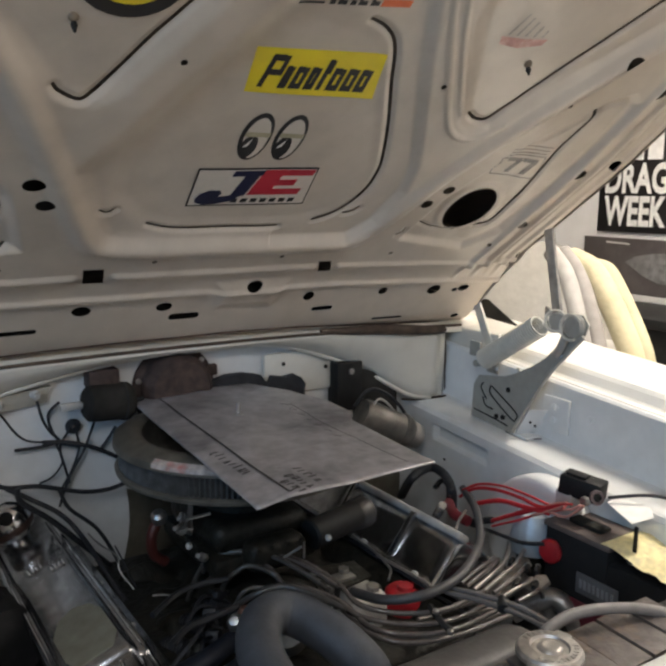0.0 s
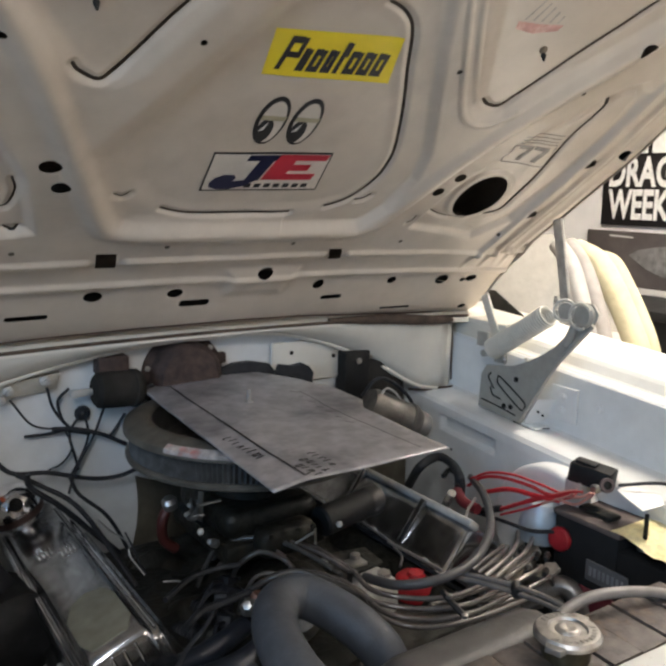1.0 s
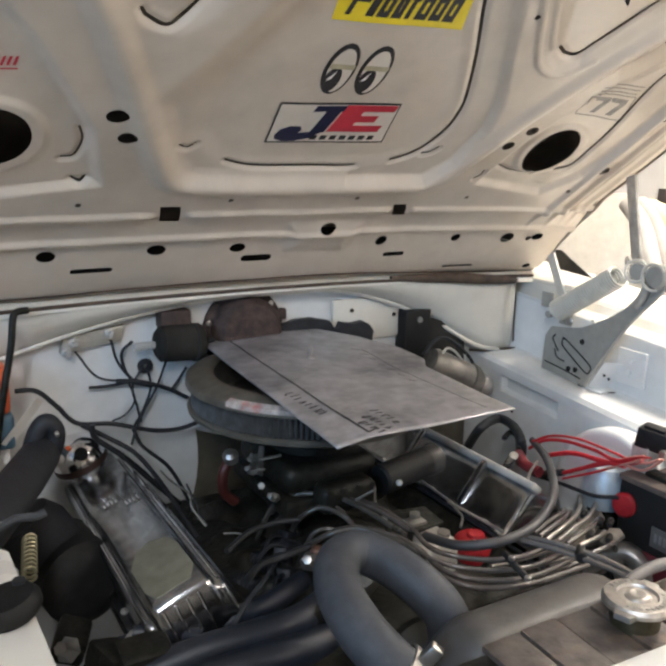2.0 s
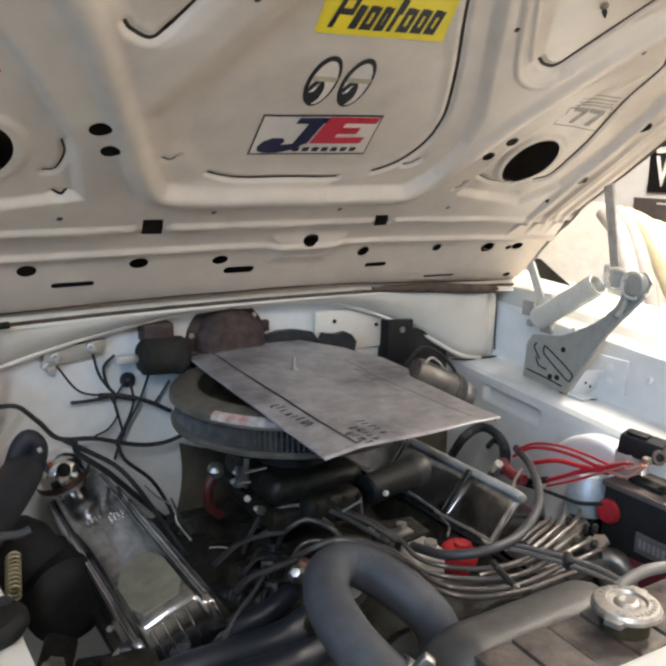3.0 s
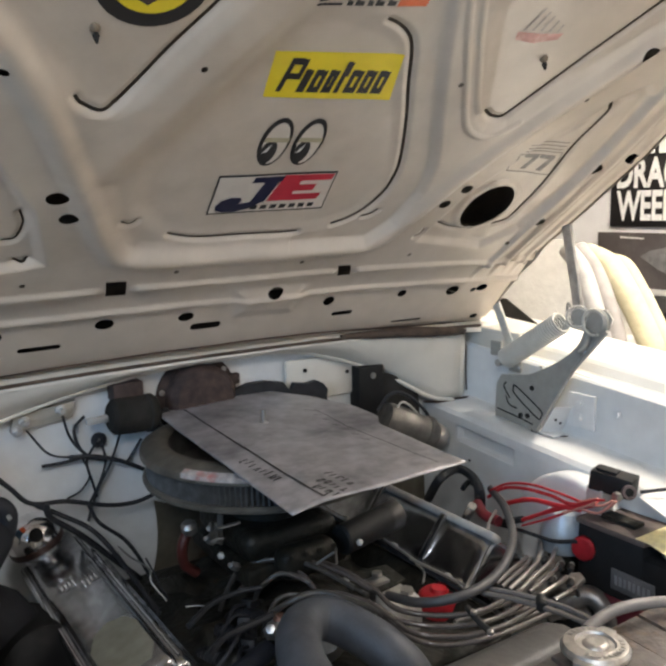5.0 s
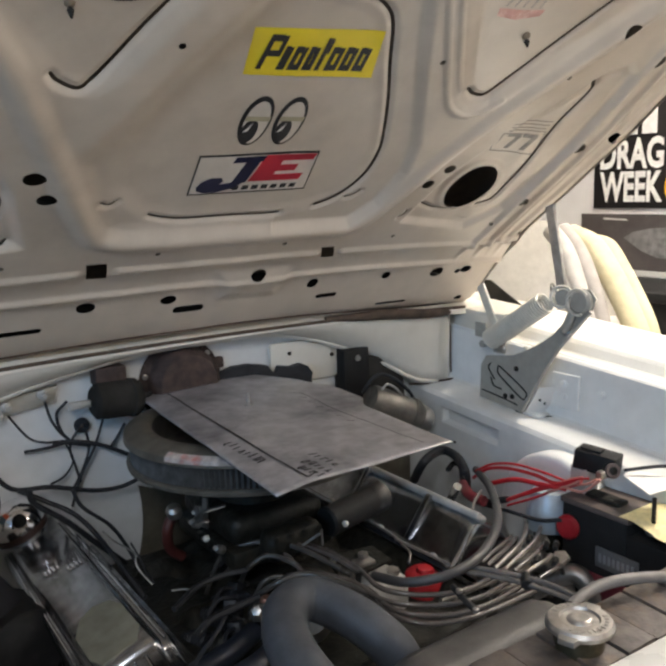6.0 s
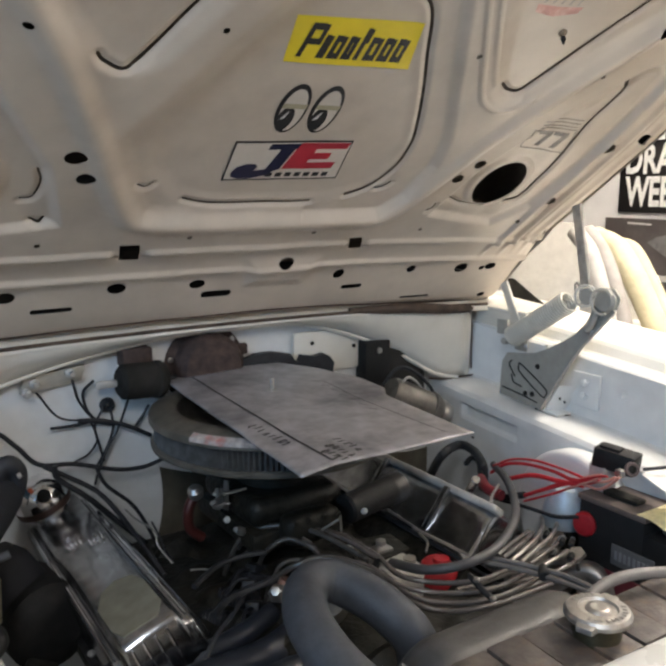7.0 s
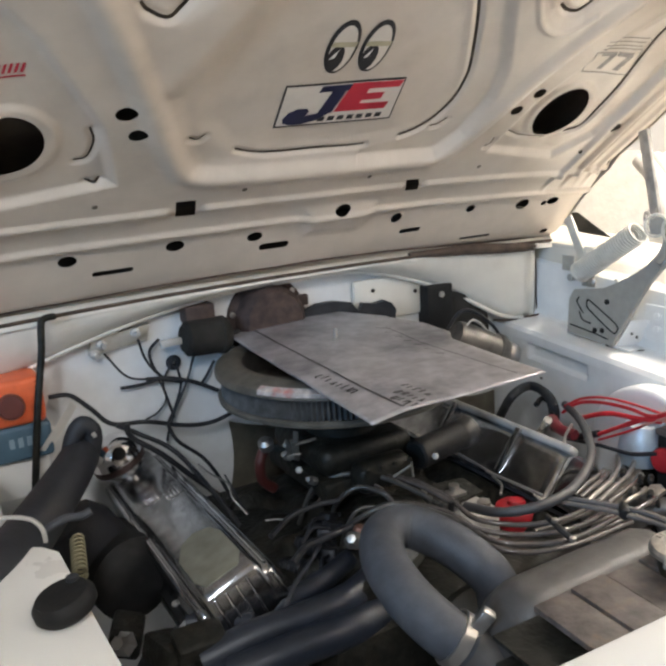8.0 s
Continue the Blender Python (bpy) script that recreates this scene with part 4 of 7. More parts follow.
def build_hinge(side, name, label):
    h = thing(name, label, "hood hinge")

    def X(p):
        return (side * p[0], p[1], p[2])
    x = 0.540
    m = Matrix(((0, 0, side, side * x), (1, 0, 0, 0), (0, 1, 0, 0), (0, 0, 0, 1)))
    outline = [(0.034, 0.880), (-0.030, 0.874), (-0.076, 0.870), (-0.086, 0.890), (-0.122, 0.948), (-0.159, 1.004), (-0.196, 1.046), (-0.224, 1.076), (-0.232, 1.098), (-0.220, 1.113), (-0.198, 1.113),
               (-0.182, 1.100), (-0.178, 1.075), (-0.168, 1.052), (-0.145, 1.028), (-0.120, 1.010), (-0.082, 0.989), (-0.053, 0.976), (-0.020, 0.970), (0.017, 0.965), (0.030, 0.945)]
    plate = part("bracket", sheet(outline, 0.004, m, 0.0012), HINGE_PAINT, h, "grey painted slotted bracket")
    # folded edge along the sloping side
    part("fold", tube([X((x - 0.004, y, z)) for y, z in ((-0.078, 0.876), (-0.088, 0.893), (-0.124, 0.951), (-0.161, 1.006), (-0.198, 1.047), (-0.226, 1.078))], 0.004, 8, 4), HINGE_PAINT, h)
    foot_at = Matrix(((side * 0.94, 0, 0, side * 0.5415), (-0.34, -0.50, 1, -0.080), (0, 0.87, 0, 0.868), (0, 0, 0, 1)))
    foot = part("foot_flange", sheet([(0, 0.002), (0.010, 0), (0.034, 0.001), (0.042, 0.006), (0.044, 0.016), (0.044, 0.056), (0.040, 0.062), (0.0, 0.066)], 0.002, foot_at, 0.0008), PAINT_BAY, h, "pale folded foot of the bracket")
    for u, v in ((0.016, 0.034), (0.030, 0.024)):
        part("foot_hole", lathe([(0, 0), (0.0030, 0.0), (0.0028, 0.0012), (0, 0.0012)], frame_at(foot_at @ Vector((u, v, -0.0006)), (0, -1, 0.2)), 10), BLACK_INSIDE, foot)
    part("foot_gap", tube([X((0.540, -0.060, 0.8705)), X((0.552, -0.100, 0.8665)), X((0.575, -0.118, 0.8655))], 0.0022, 6, 4), BLACK_INSIDE, h)
    dark = BLACK_INSIDE
    slots = ([(-0.016, 0.950), (-0.028, 0.945), (-0.082, 0.914), (-0.084, 0.902), (-0.074, 0.898), (-0.022, 0.930), (-0.014, 0.940), (-0.016, 0.950)], [(0.004, 0.952), (0.010, 0.944), (0.004, 0.934), (-0.006, 0.922)], [(0.004, 0.925), (-0.004, 0.910), (-0.024, 0.906)], [(0.026, 0.896), (-0.030, 0.889), (-0.064, 0.883)])
    for pts in slots:
        part("slot", tube([X((x - 0.0006, y, z)) for y, z in pts], 0.0014, 6, 4), dark, plate)
    for y, z in ((-0.062, 0.952), (-0.035, 0.895), (-0.052, 0.897)):
        part("hole", lathe([(0, 0), (0.005, 0.0), (0.0048, 0.002), (0, 0.002)], frame_at(X((x - 0.001, y, z)), (-side, 0, 0)), 12), dark, plate)
    part("rivet", lathe([(0.008, 0), (0.008, 0.003), (0.004, 0.006), (0, 0.0065)], frame_at(X((x - 0.001, -0.178, 1.035)), (-side, 0, 0)), 16), ZINC, plate)
    part("rivet", lathe([(0.008, 0), (0.008, 0.003), (0.004, 0.006), (0, 0.0065)], frame_at(X((x - 0.001, -0.028, 0.984)), (-side, 0, 0)), 16), ZINC, plate)
    # coil spring
    a, b = Vector(X((0.556, 0.022, 0.992))), Vector(X((0.562, -0.108, 1.078)))
    f = frame_at(a, b - a)
    L = (b - a).length
    turns = 26
    pts = [f @ Vector((0.0185 * math.cos(t), 0.0185 * math.sin(t), L * t / (2 * math.pi * turns))) for t in np.linspace(0, 2 * math.pi * turns, turns * 14)]
    bm = bmesh.new()
    add_tube(bm, pts, 0.0027, 6, 1)
    spring = part("coil_spring", bm, CREAM_WIRE, h, "cream coil spring")
    end = f @ Vector((0, 0, L))
    ring = frame_at(X((0.565, -0.126, 1.094)), (side * 0.8, -0.55, 0.2))
    part("spring_hook", tube([ring @ Vector((0.019 * math.cos(t), 0.019 * math.sin(t), 0)) for t in np.linspace(0, 5.9, 22)], 0.0028, 8, 2), HINGE_PAINT, spring)
    part("spring_anchor", rod(X((0.540, 0.030, 0.985)), X((0.585, 0.030, 0.985)), 0.007, 12), HINGE_PAINT, h)
    # pivot ears and arms to the hood
    part("pivot", lathe([(0, 0), (0.015, 0), (0.016, 0.002), (0.014, 0.006), (0, 0.007)], frame_at(X((0.560, -0.150, 1.092)), (-side, -0.3, 0)), 24), HINGE_PAINT, h)
    f = frame_at(X((0.553, -0.151, 1.093)), (-side, -0.35, 0.1))
    part("wire_ring", tube([f @ Vector((0.0185 * math.cos(t), 0.0185 * math.sin(t), 0.0006 * t)) for t in np.linspace(0, 6.1, 24)], 0.0026, 8, 2), CREAM_WIRE, h, "cream wire ring")
    f = frame_at(X((0.527, -0.206, 1.092)), (-side, 0, 0))
    part("wire_ring", tube([f @ Vector((0.0215 * math.cos(t), 0.0215 * math.sin(t), 0.0004 * t)) for t in np.linspace(0.6, 5.2, 22)], 0.0024, 8, 2), CREAM_WIRE, h, "cream wire ring")
    part("pivot", lathe([(0, 0), (0.018, 0), (0.021, 0.005), (0.021, 0.012), (0.016, 0.017), (0, 0.018)], frame_at(X((0.546, -0.206, 1.092)), (-side, 0, 0)), 24), HINGE_PAINT, h)
    part("link", tube([X((0.536, -0.190, 1.075)), X((0.532, -0.183, 1.052)), X((0.534, -0.172, 1.040))], 0.008, 10, 5), HINGE_PAINT, h)
    arm_m = frame_at(X((0.620, -0.100, 1.080)), Vector(X((0.628, -0.055, 1.262))) - Vector(X((0.620, -0.100, 1.080))))
    part("lift_arm", box((-0.0035, -0.0115, 0), (0.0035, 0.0115, 0.172), 0.0015, 2, arm_m), ARM, h, "flat grey lift arm")
    arm_m = frame_at(X((0.600, 0.052, 1.012)), Vector(X((0.602, 0.098, 1.095))) - Vector(X((0.600, 0.052, 1.012))))
    part("short_arm", box((-0.003, -0.010, 0), (0.003, 0.010, 0.088), 0.0015, 2, arm_m), CREAM_WIRE, h)
    # foot plate bolted to the inner wing
    part("foot_plate", box(tuple(min(a, b) for a, b in zip(X((0.5775, -0.172, 0.886)), X((0.5835, -0.112, 0.950)))), tuple(max(a, b) for a, b in zip(X((0.5775, -0.172, 0.886)), X((0.5835, -0.112, 0.950)))), 0.002), PAINT_BAY, h)
    slope = Matrix.Translation((0, 0, 0.8755)) @ Matrix(((1, 0, 0, 0), (0, 1, 0, 0), (0, RISE, 1, 0), (0, 0, 0, 1)))
    part("base_flange", box((0.541 if side > 0 else -0.575, -0.112, 0), (0.575 if side > 0 else -0.541, 0.036, 0.004), 0.001, 2, slope), PAINT_BAY, h)
    for y, z in ((-0.140, 0.932), (-0.140, 0.908), (-0.215, 0.925)):
        part("bolt", lathe([(0.009, 0), (0.009, 0.002), (0.006, 0.002), (0.006, 0.006), (0, 0.007)], frame_at(X((0.5775 if y > -0.2 else 0.584, y, z)), (-side, 0, 0.3)), 6), PAINT_BAY, h)
    for p in ((0.572, 0.05, 0.99), (0.572, 0.0, 0.965)):
        part("hinge_tab", box(tuple(min(a, b) for a, b in zip(X(p), X((p[0] + 0.004, p[1] + 0.03, p[2] + 0.03)))), tuple(max(a, b) for a, b in zip(X(p), X((p[0] + 0.004, p[1] + 0.03, p[2] + 0.03)))), 0.001), HINGE_PAINT, h)
    # pale strips added as the sunlit stripes that show behind the bracket
    for k in range(3):
        y = -0.045 - 0.016 * k
        part("sunlit_stripe", sheet([(y, 0.987), (y - 0.007, 0.987), (y - 0.020, 0.958), (y - 0.013, 0.958)], 0.003, Matrix(((0, 0, side, side * 0.575), (1, 0, 0, 0), (0, 1, 0, 0), (0, 0, 0, 1)))), CREAM_WIRE, h)
    return h


build_hinge(1, "hood_hinge", "grey sprung hood hinge bolted to the inner wing")
hinge_post = thing("hinge_pillar", "pale grey body corner beside the hinge", "body panel")
part("corner_panel", box((0.600, 0.02, 0.80), (0.612, 0.24, 1.03), 0.003), PAINT, hinge_post)
part("top_panel", box((0.600, 0.03, 1.024), (0.76, 0.24, 1.036), 0.004), PAINT, hinge_post)
for z in (0.92, 0.985):
    part("hole", lathe([(0, 0), (0.004, 0), (0.0038, 0.001), (0, 0.001)], frame_at((0.5995, 0.095, z), (-1, 0, 0)), 10), BLACK_INSIDE, hinge_post)
# black sheet put where the gap below the hood corner lies dark
part("gap_patch", sheet([(0.20, 1.082), (0.19, 1.045), (0.075, 1.038), (0.115, 1.058), (0.165, 1.084)], 0.004, Matrix(((0, 0, 1, 0.70), (1, 0, 0, 0), (0, 1, 0, 0), (0, 0, 0, 1)))), BLACK_INSIDE, hinge_post, "black sheet standing in for the dark gap at the windscreen corner")


# ---- firewall fittings ----
def wire(name, pts, r, material, label, category, group="", steps=8):
    ob = part(name, tube(pts, r, steps, 7), material)
    return tagged(ob, label, category, group)


def build_firewall_fittings():
    wm = thing("wiper_motor", "black wiper motor on a firewall bracket", "wiper motor", (-0.14, 0.2, 0.97))
    f = frame_at((-0.176, 0.165, 0.972), (1, 0.05, -0.06))
    local(part("body", lathe([(0, 0), (0.022, 0.0), (0.029, 0.006), (0.030, 0.020), (0.030, 0.060), (0.032, 0.062), (0.032, 0.070), (0.026, 0.078), (0, 0.080)], f, 16), BLACK_INSIDE, wm), wm)
    local(part("bracket", box((-0.165, 0.17, 0.992), (-0.115, 0.206, 1.022), 0.003), RUST, wm, "rusty steel bracket"), wm)
    local(part("terminal", box((-0.212, 0.168, 0.963), (-0.176, 0.178, 0.975), 0.003), STEEL, wm), wm)
    local(part("lead_stub", tube([(-0.10, 0.165, 0.966), (-0.088, 0.165, 0.968), (-0.078, 0.17, 0.968)], 0.004, 8), RUBBER, wm), wm)
    bl = thing("heater_blower", "rusty brown round blower motor on the firewall", "blower motor", (-0.01, 0.2, 0.97))
    f = frame_at((-0.010, 0.207, 0.972), (0, -1, 0.05))
    housing = local(part("housing", lathe([(0.075, 0), (0.075, 0.008), (0.062, 0.012), (0.060, 0.035), (0.050, 0.046), (0, 0.050)], f, 32), RUST, bl), bl)
    for a in (40, 165):
        local(part("screw", lathe([(0.005, 0), (0.005, 0.003), (0, 0.005)], f @ Matrix.Translation((0.067 * math.cos(radians(a)), 0.067 * math.sin(radians(a)), 0.009)), 8), ZINC, housing), housing)
    local(part("tab", box((0.045, 0.192, 0.985), (0.070, 0.205, 1.005), 0.003), RUST, bl), bl)
    rl = thing("voltage_regulator", "small zinc relay with two terminals on the firewall", "relay", (-0.28, 0.2, 0.98))
    local(part("base", sheet([(-0.048, -0.012), (0.048, -0.016), (0.052, 0.010), (-0.044, 0.016)], 0.012, Matrix(((0.98, 0.1, 0, -0.272), (0, 0, -1, 0.204), (0.15, 0.95, 0, 0.984), (0, 0, 0, 1))), 0.002), shader("dirty zinc", (0.5, 0.48, 0.42), 0.5, 0.5, 0.1, 60, (0.2, 0.17, 0.12), 30, 0.6), rl), rl)
    for x, z in ((-0.300, 0.982), (-0.245, 0.992), (-0.312, 0.968)):
        local(part("terminal", lathe([(0.008, 0), (0.008, 0.008), (0.004, 0.010), (0.004, 0.020), (0, 0.020)], frame_at((x, 0.193, z), (0, -1, 0)), 12), STEEL, rl), rl)
    # pale cover panel and black boxes
    part_ = tagged(part("cover_plate", box((0.165, 0.194, 0.93), (0.318, 0.204, 1.012), 0.006), PAINT), "cream cover plate on the firewall", "cover plate")
    tagged(part("ragged_gasket", sheet([(0.050, 0.978), (0.079, 0.986), (0.113, 0.986), (0.150, 0.978), (0.162, 0.962), (0.168, 0.962), (0.174, 0.973), (0.200, 0.968), (0.222, 0.971), (0.236, 0.964), (0.246, 0.950), (0.243, 0.937), (0.25, 0.90), (0.05, 0.90)], 0.012, Matrix(((1, 0, 0, 0), (0, 0, 1, 0.178), (0, 1, 0, 0), (0, 0, 0, 1)))), RUBBER), "torn black rubber sheet behind the air cleaner", "gasket")
    ib = thing("ignition_box", "black metal control box on the firewall", "control box", (0.34, 0.2, 0.93))
    local(part("case", box((0.312, 0.168, 0.885), (0.372, 0.204, 0.984), 0.004), PLASTIC, ib), ib)
    local(part("screw", lathe([(0.006, 0), (0.006, 0.003), (0, 0.004)], frame_at((0.343, 0.167, 0.965), (0, -1, 0)), 10), ZINC, ib), ib)
    hb = thing("heater_box", "black heater box with a sloping top", "heater box", (0.42, 0.2, 0.9))
    local(part("case", sheet([(0.374, 0.965), (0.388, 0.962), (0.400, 0.957), (0.462, 0.920), (0.466, 0.85), (0.374, 0.85)], 0.03, Matrix(((1, 0, 0, 0), (0, 0, 1, 0.174), (0, 1, 0, 0), (0, 0, 0, 1))), 0.002), BLACK_INSIDE, hb), hb)
    for k, (x, z) in enumerate(((0.484, 0.915), (0.205, 0.99), (0.30, 0.975))):
        tagged(part("screw_head", lathe([(0.004, 0), (0.004, 0.002), (0, 0.003)], frame_at((x, 0.2035 if k == 0 else 0.193, z), (0, -1, 0)), 8), BLACK_INSIDE), "small dark screw head on the firewall", "screw", "firewall screws")
    # reservoir of a brake or clutch cylinder, behind the plate
    mc = thing("filler_canister", "dull metal canister with a wire bail", "canister", (0.38, 0.08, 0.85))
    a, b = Vector((0.352, 0.103, 0.884)), Vector((0.455, 0.083, 0.833))
    f = frame_at(a, b - a)
    local(part("body", lathe([(0, -0.03), (0.028, -0.03), (0.031, -0.02), (0.031, 0.060), (0.034, 0.062), (0.034, 0.072), (0.026, 0.086), (0, 0.090)], f, 24), shader("dirty aluminium", (0.20, 0.19, 0.175), 0.45, 0.7, 0.15, 50, (0.10, 0.09, 0.08), 20, 0.6), mc), mc)
    local(part("cap", lathe([(0.0, 0.088), (0.024, 0.086), (0.027, 0.092), (0.024, 0.108), (0, 0.112)], f, 24), ZINC, mc), mc)
    for dy in (-0.014, 0.014):
        local(part("bail_wire", tube([f @ Vector((0.010, dy, 0.112)), f @ Vector((0.040, dy, 0.09)), f @ Vector((0.040, dy, 0.05)), f @ Vector((0.030, dy * 1.5, 0.03))], 0.002, 6), ZINC, mc), mc)
    wire("ground_wire", [(0.304, 0.100, 0.915), (0.335, 0.100, 0.942), (0.370, 0.100, 0.936), (0.415, 0.100, 0.899), (0.441, 0.100, 0.856)], 0.0035, RUBBER, "black wire looping over the canister", "wire", "firewall wires")
    wire("ground_wire", [(0.330, 0.090, 0.900), (0.351, 0.090, 0.924), (0.371, 0.090, 0.917), (0.391, 0.090, 0.897)], 0.0022, STEEL, "thin grey wire beside the canister", "wire", "firewall wires")
    gr = thing("grommet", "black rubber grommet in the firewall", "grommet", (-0.185, 0.2, 0.926))
    local(part("ring", lathe([(0.004, 0), (0.012, 0), (0.013, 0.004), (0.011, 0.008), (0.004, 0.009)], frame_at((-0.186, 0.204, 0.928), (0, -1, 0)), 20, True), RUBBER, gr), gr)
    B = RUBBER
    for pts, r in (([(-0.298, 0.190, 0.967), (-0.267, 0.190, 0.923), (-0.224, 0.190, 0.909), (-0.178, 0.190, 0.894)], 0.0018), ([(-0.242, 0.192, 0.980), (-0.233, 0.192, 0.943), (-0.209, 0.192, 0.909), (-0.177, 0.192, 0.895)], 0.0022), ([(-0.208, 0.192, 0.974), (-0.226, 0.192, 0.956), (-0.221, 0.192, 0.926), (-0.209, 0.192, 0.909)], 0.0025),
                   ([(-0.151, 0.186, 0.946), (-0.173, 0.186, 0.892), (-0.195, 0.186, 0.856), (-0.210, 0.186, 0.822), (-0.217, 0.186, 0.801)], 0.0022), ([(-0.280, 0.190, 0.906), (-0.249, 0.190, 0.905), (-0.220, 0.190, 0.907)], 0.0026), ([(-0.238, 0.186, 0.913), (-0.200, 0.186, 0.907), (-0.158, 0.186, 0.891), (-0.119, 0.186, 0.868)], 0.0036),
                   ([(-0.194, 0.193, 0.926), (-0.210, 0.193, 0.898), (-0.204, 0.193, 0.864), (-0.198, 0.193, 0.836)], 0.0022), ([(-0.184, 0.193, 0.924), (-0.180, 0.193, 0.892), (-0.193, 0.193, 0.857), (-0.211, 0.193, 0.828)], 0.0022), ([(-0.217, 0.190, 0.906), (-0.208, 0.190, 0.876), (-0.224, 0.190, 0.853), (-0.246, 0.190, 0.845)], 0.0018),
                   ([(-0.118, 0.192, 0.920), (-0.132, 0.192, 0.900), (-0.145, 0.192, 0.884)], 0.0025)):
        wire("firewall_wire", pts, r, B, "black wire running across the pale firewall", "wire", "firewall wires")
    wire("wiring_loom", [(-0.393, 0.165, 0.923), (-0.363, 0.165, 0.919), (-0.335, 0.165, 0.891), (-0.306, 0.165, 0.859), (-0.253, 0.165, 0.850), (-0.188, 0.165, 0.828), (-0.143, 0.165, 0.823), (-0.108, 0.165, 0.830)], 0.0037, B, "thick taped black wiring loom along the firewall", "wiring loom")
    wire("wiring_loom", [(-0.301, 0.160, 0.857), (-0.269, 0.150, 0.837), (-0.230, 0.130, 0.811), (-0.206, 0.100, 0.779), (-0.201, 0.000, 0.761), (-0.191, -0.050, 0.737)], 0.0040, B, "taped black wiring loom down to the engine", "wiring loom")
    wire("wiring_loom", [(-0.289, 0.140, 0.862), (-0.285, 0.140, 0.840), (-0.242, 0.140, 0.800), (-0.198, 0.140, 0.751), (-0.152, 0.140, 0.700)], 0.0045, B, "thin taped black loom behind the valve cover", "wiring loom")
    wire("engine_wire", [(-0.237, 0.100, 0.861), (-0.224, 0.100, 0.830), (-0.186, 0.100, 0.791), (-0.162, 0.100, 0.748), (-0.139, 0.100, 0.688)], 0.003, B, "thin black wire behind the valve cover", "wire", "engine wires")
    wire("engine_wire", [(-0.172, 0.050, 0.776), (-0.158, 0.050, 0.743), (-0.150, 0.050, 0.719), (-0.131, 0.050, 0.684)], 0.0014, HOSE, "thin grey wire beside the valve cover", "wire", "engine wires")


build_firewall_fittings()


# ---- valve covers, carburettor and ignition ----
WIDE = [(0.066, -0.088), (0.066, -0.083), (0.058, -0.081), (0.055, -0.074), (0.050, -0.020), (0.047, -0.008), (0.040, -0.001), (0.030, 0.001), (0, 0.002)]
STEPPED = [(0.070, -0.088), (0.070, -0.083), (0.061, -0.081), (0.058, -0.074), (0.054, -0.022), (0.052, -0.016), (0.047, -0.0145), (0.0425, -0.0145), (0.0405, -0.012), (0.0385, -0.004), (0.036, 0.0005), (0.032, 0.002), (0, 0.0025)]


def build_valve_cover(cx, side, name, label, angle, half, front, back):
    """A chromed steel cover on a bank that leans outwards."""
    vc = thing(name, label, "valve cover", (cx, 0, 0.70))
    lean = radians(angle)
    n = Vector((side * math.sin(lean), 0, math.cos(lean)))
    w = Vector((-side * math.cos(lean), 0, math.sin(lean)))  # towards the middle and up
    m = Matrix(((w.x, 0, n.x, cx), (w.y, 1, n.y, -0.015), (w.z, 0, n.z, 0.772), (0, 0, 0, 1)))
    rows = []
    # section from the inner flange over the top to the outer flange
    sect = half + [(-x, z) for x, z in half[-2::-1]]
    for y, k, dz in ((-front - 0.012, 1.06, None), (-front - 0.011, 1.0, None), (-front, 1.0, -0.080), (-front + 0.004, 0.99, -0.030), (-front + 0.009, 0.965, -0.008), (-front + 0.015, 0.98, -0.001), (-front + 0.022, 1.0, 0.0), (-0.1, 1.0, 0.0), (0.1, 1.0, 0.0), (back - 0.022, 1.0, 0.0), (back - 0.014, 0.98, -0.001), (back - 0.006, 0.965, -0.008), (back, 1.0, -0.080)):
        row = []
        for x, z in sect:
            zz = -0.083 if dz is None else max(-0.088, min(z, z + dz))
            row.append(m @ Vector((x * k, y, zz if dz is not None else min(z, -0.083))))
        rows.append(row)
    cover = local(part("cover", loft(rows), CHROME, vc, angle=50), vc)
    local(part("gasket", box((-0.064, -front - 0.01, -0.094), (0.064, back + 0.004, -0.0885), 0, 2, m), RUBBER, vc), vc)
    local(part("head", box((-0.075, -front - 0.01, -0.20), (0.062, back + 0.004, -0.095), 0.008, 2, m), CAST, vc), vc)
    for y in (-0.20, -0.07, 0.07, 0.19):
        for x in (0.061, -0.061):
            local(part("bolt", lathe([(0.0055, 0), (0.0055, 0.004), (0, 0.005)], m @ Matrix.Translation((x, y, -0.083)), 6), STEEL, vc), vc)
    return vc, m, cover


vcl, ML, cover_left = build_valve_cover(-0.281, -1, "valve_cover", "chromed valve cover with embossed bars and a breather", 21, STEPPED, 0.230, 0.262)
vcr, MR, cover_right = build_valve_cover(0.297, 1, "valve_cover", "chromed valve cover with ribs, dulled by grime", 38, WIDE, 0.238, 0.238)
# embossed bars and pads on the covers
for x0, y0 in ((-0.020, 0.062), (0.008, 0.040)):
    for k in range(4):
        local(part("embossed_bar", box((x0 + 0.0058 * k, y0 - 0.012, 0.0018), (x0 + 0.0058 * k + 0.0034, y0 + 0.012, 0.0052), 0.0012, 2, ML), BRIGHT, cover_left), cover_left)
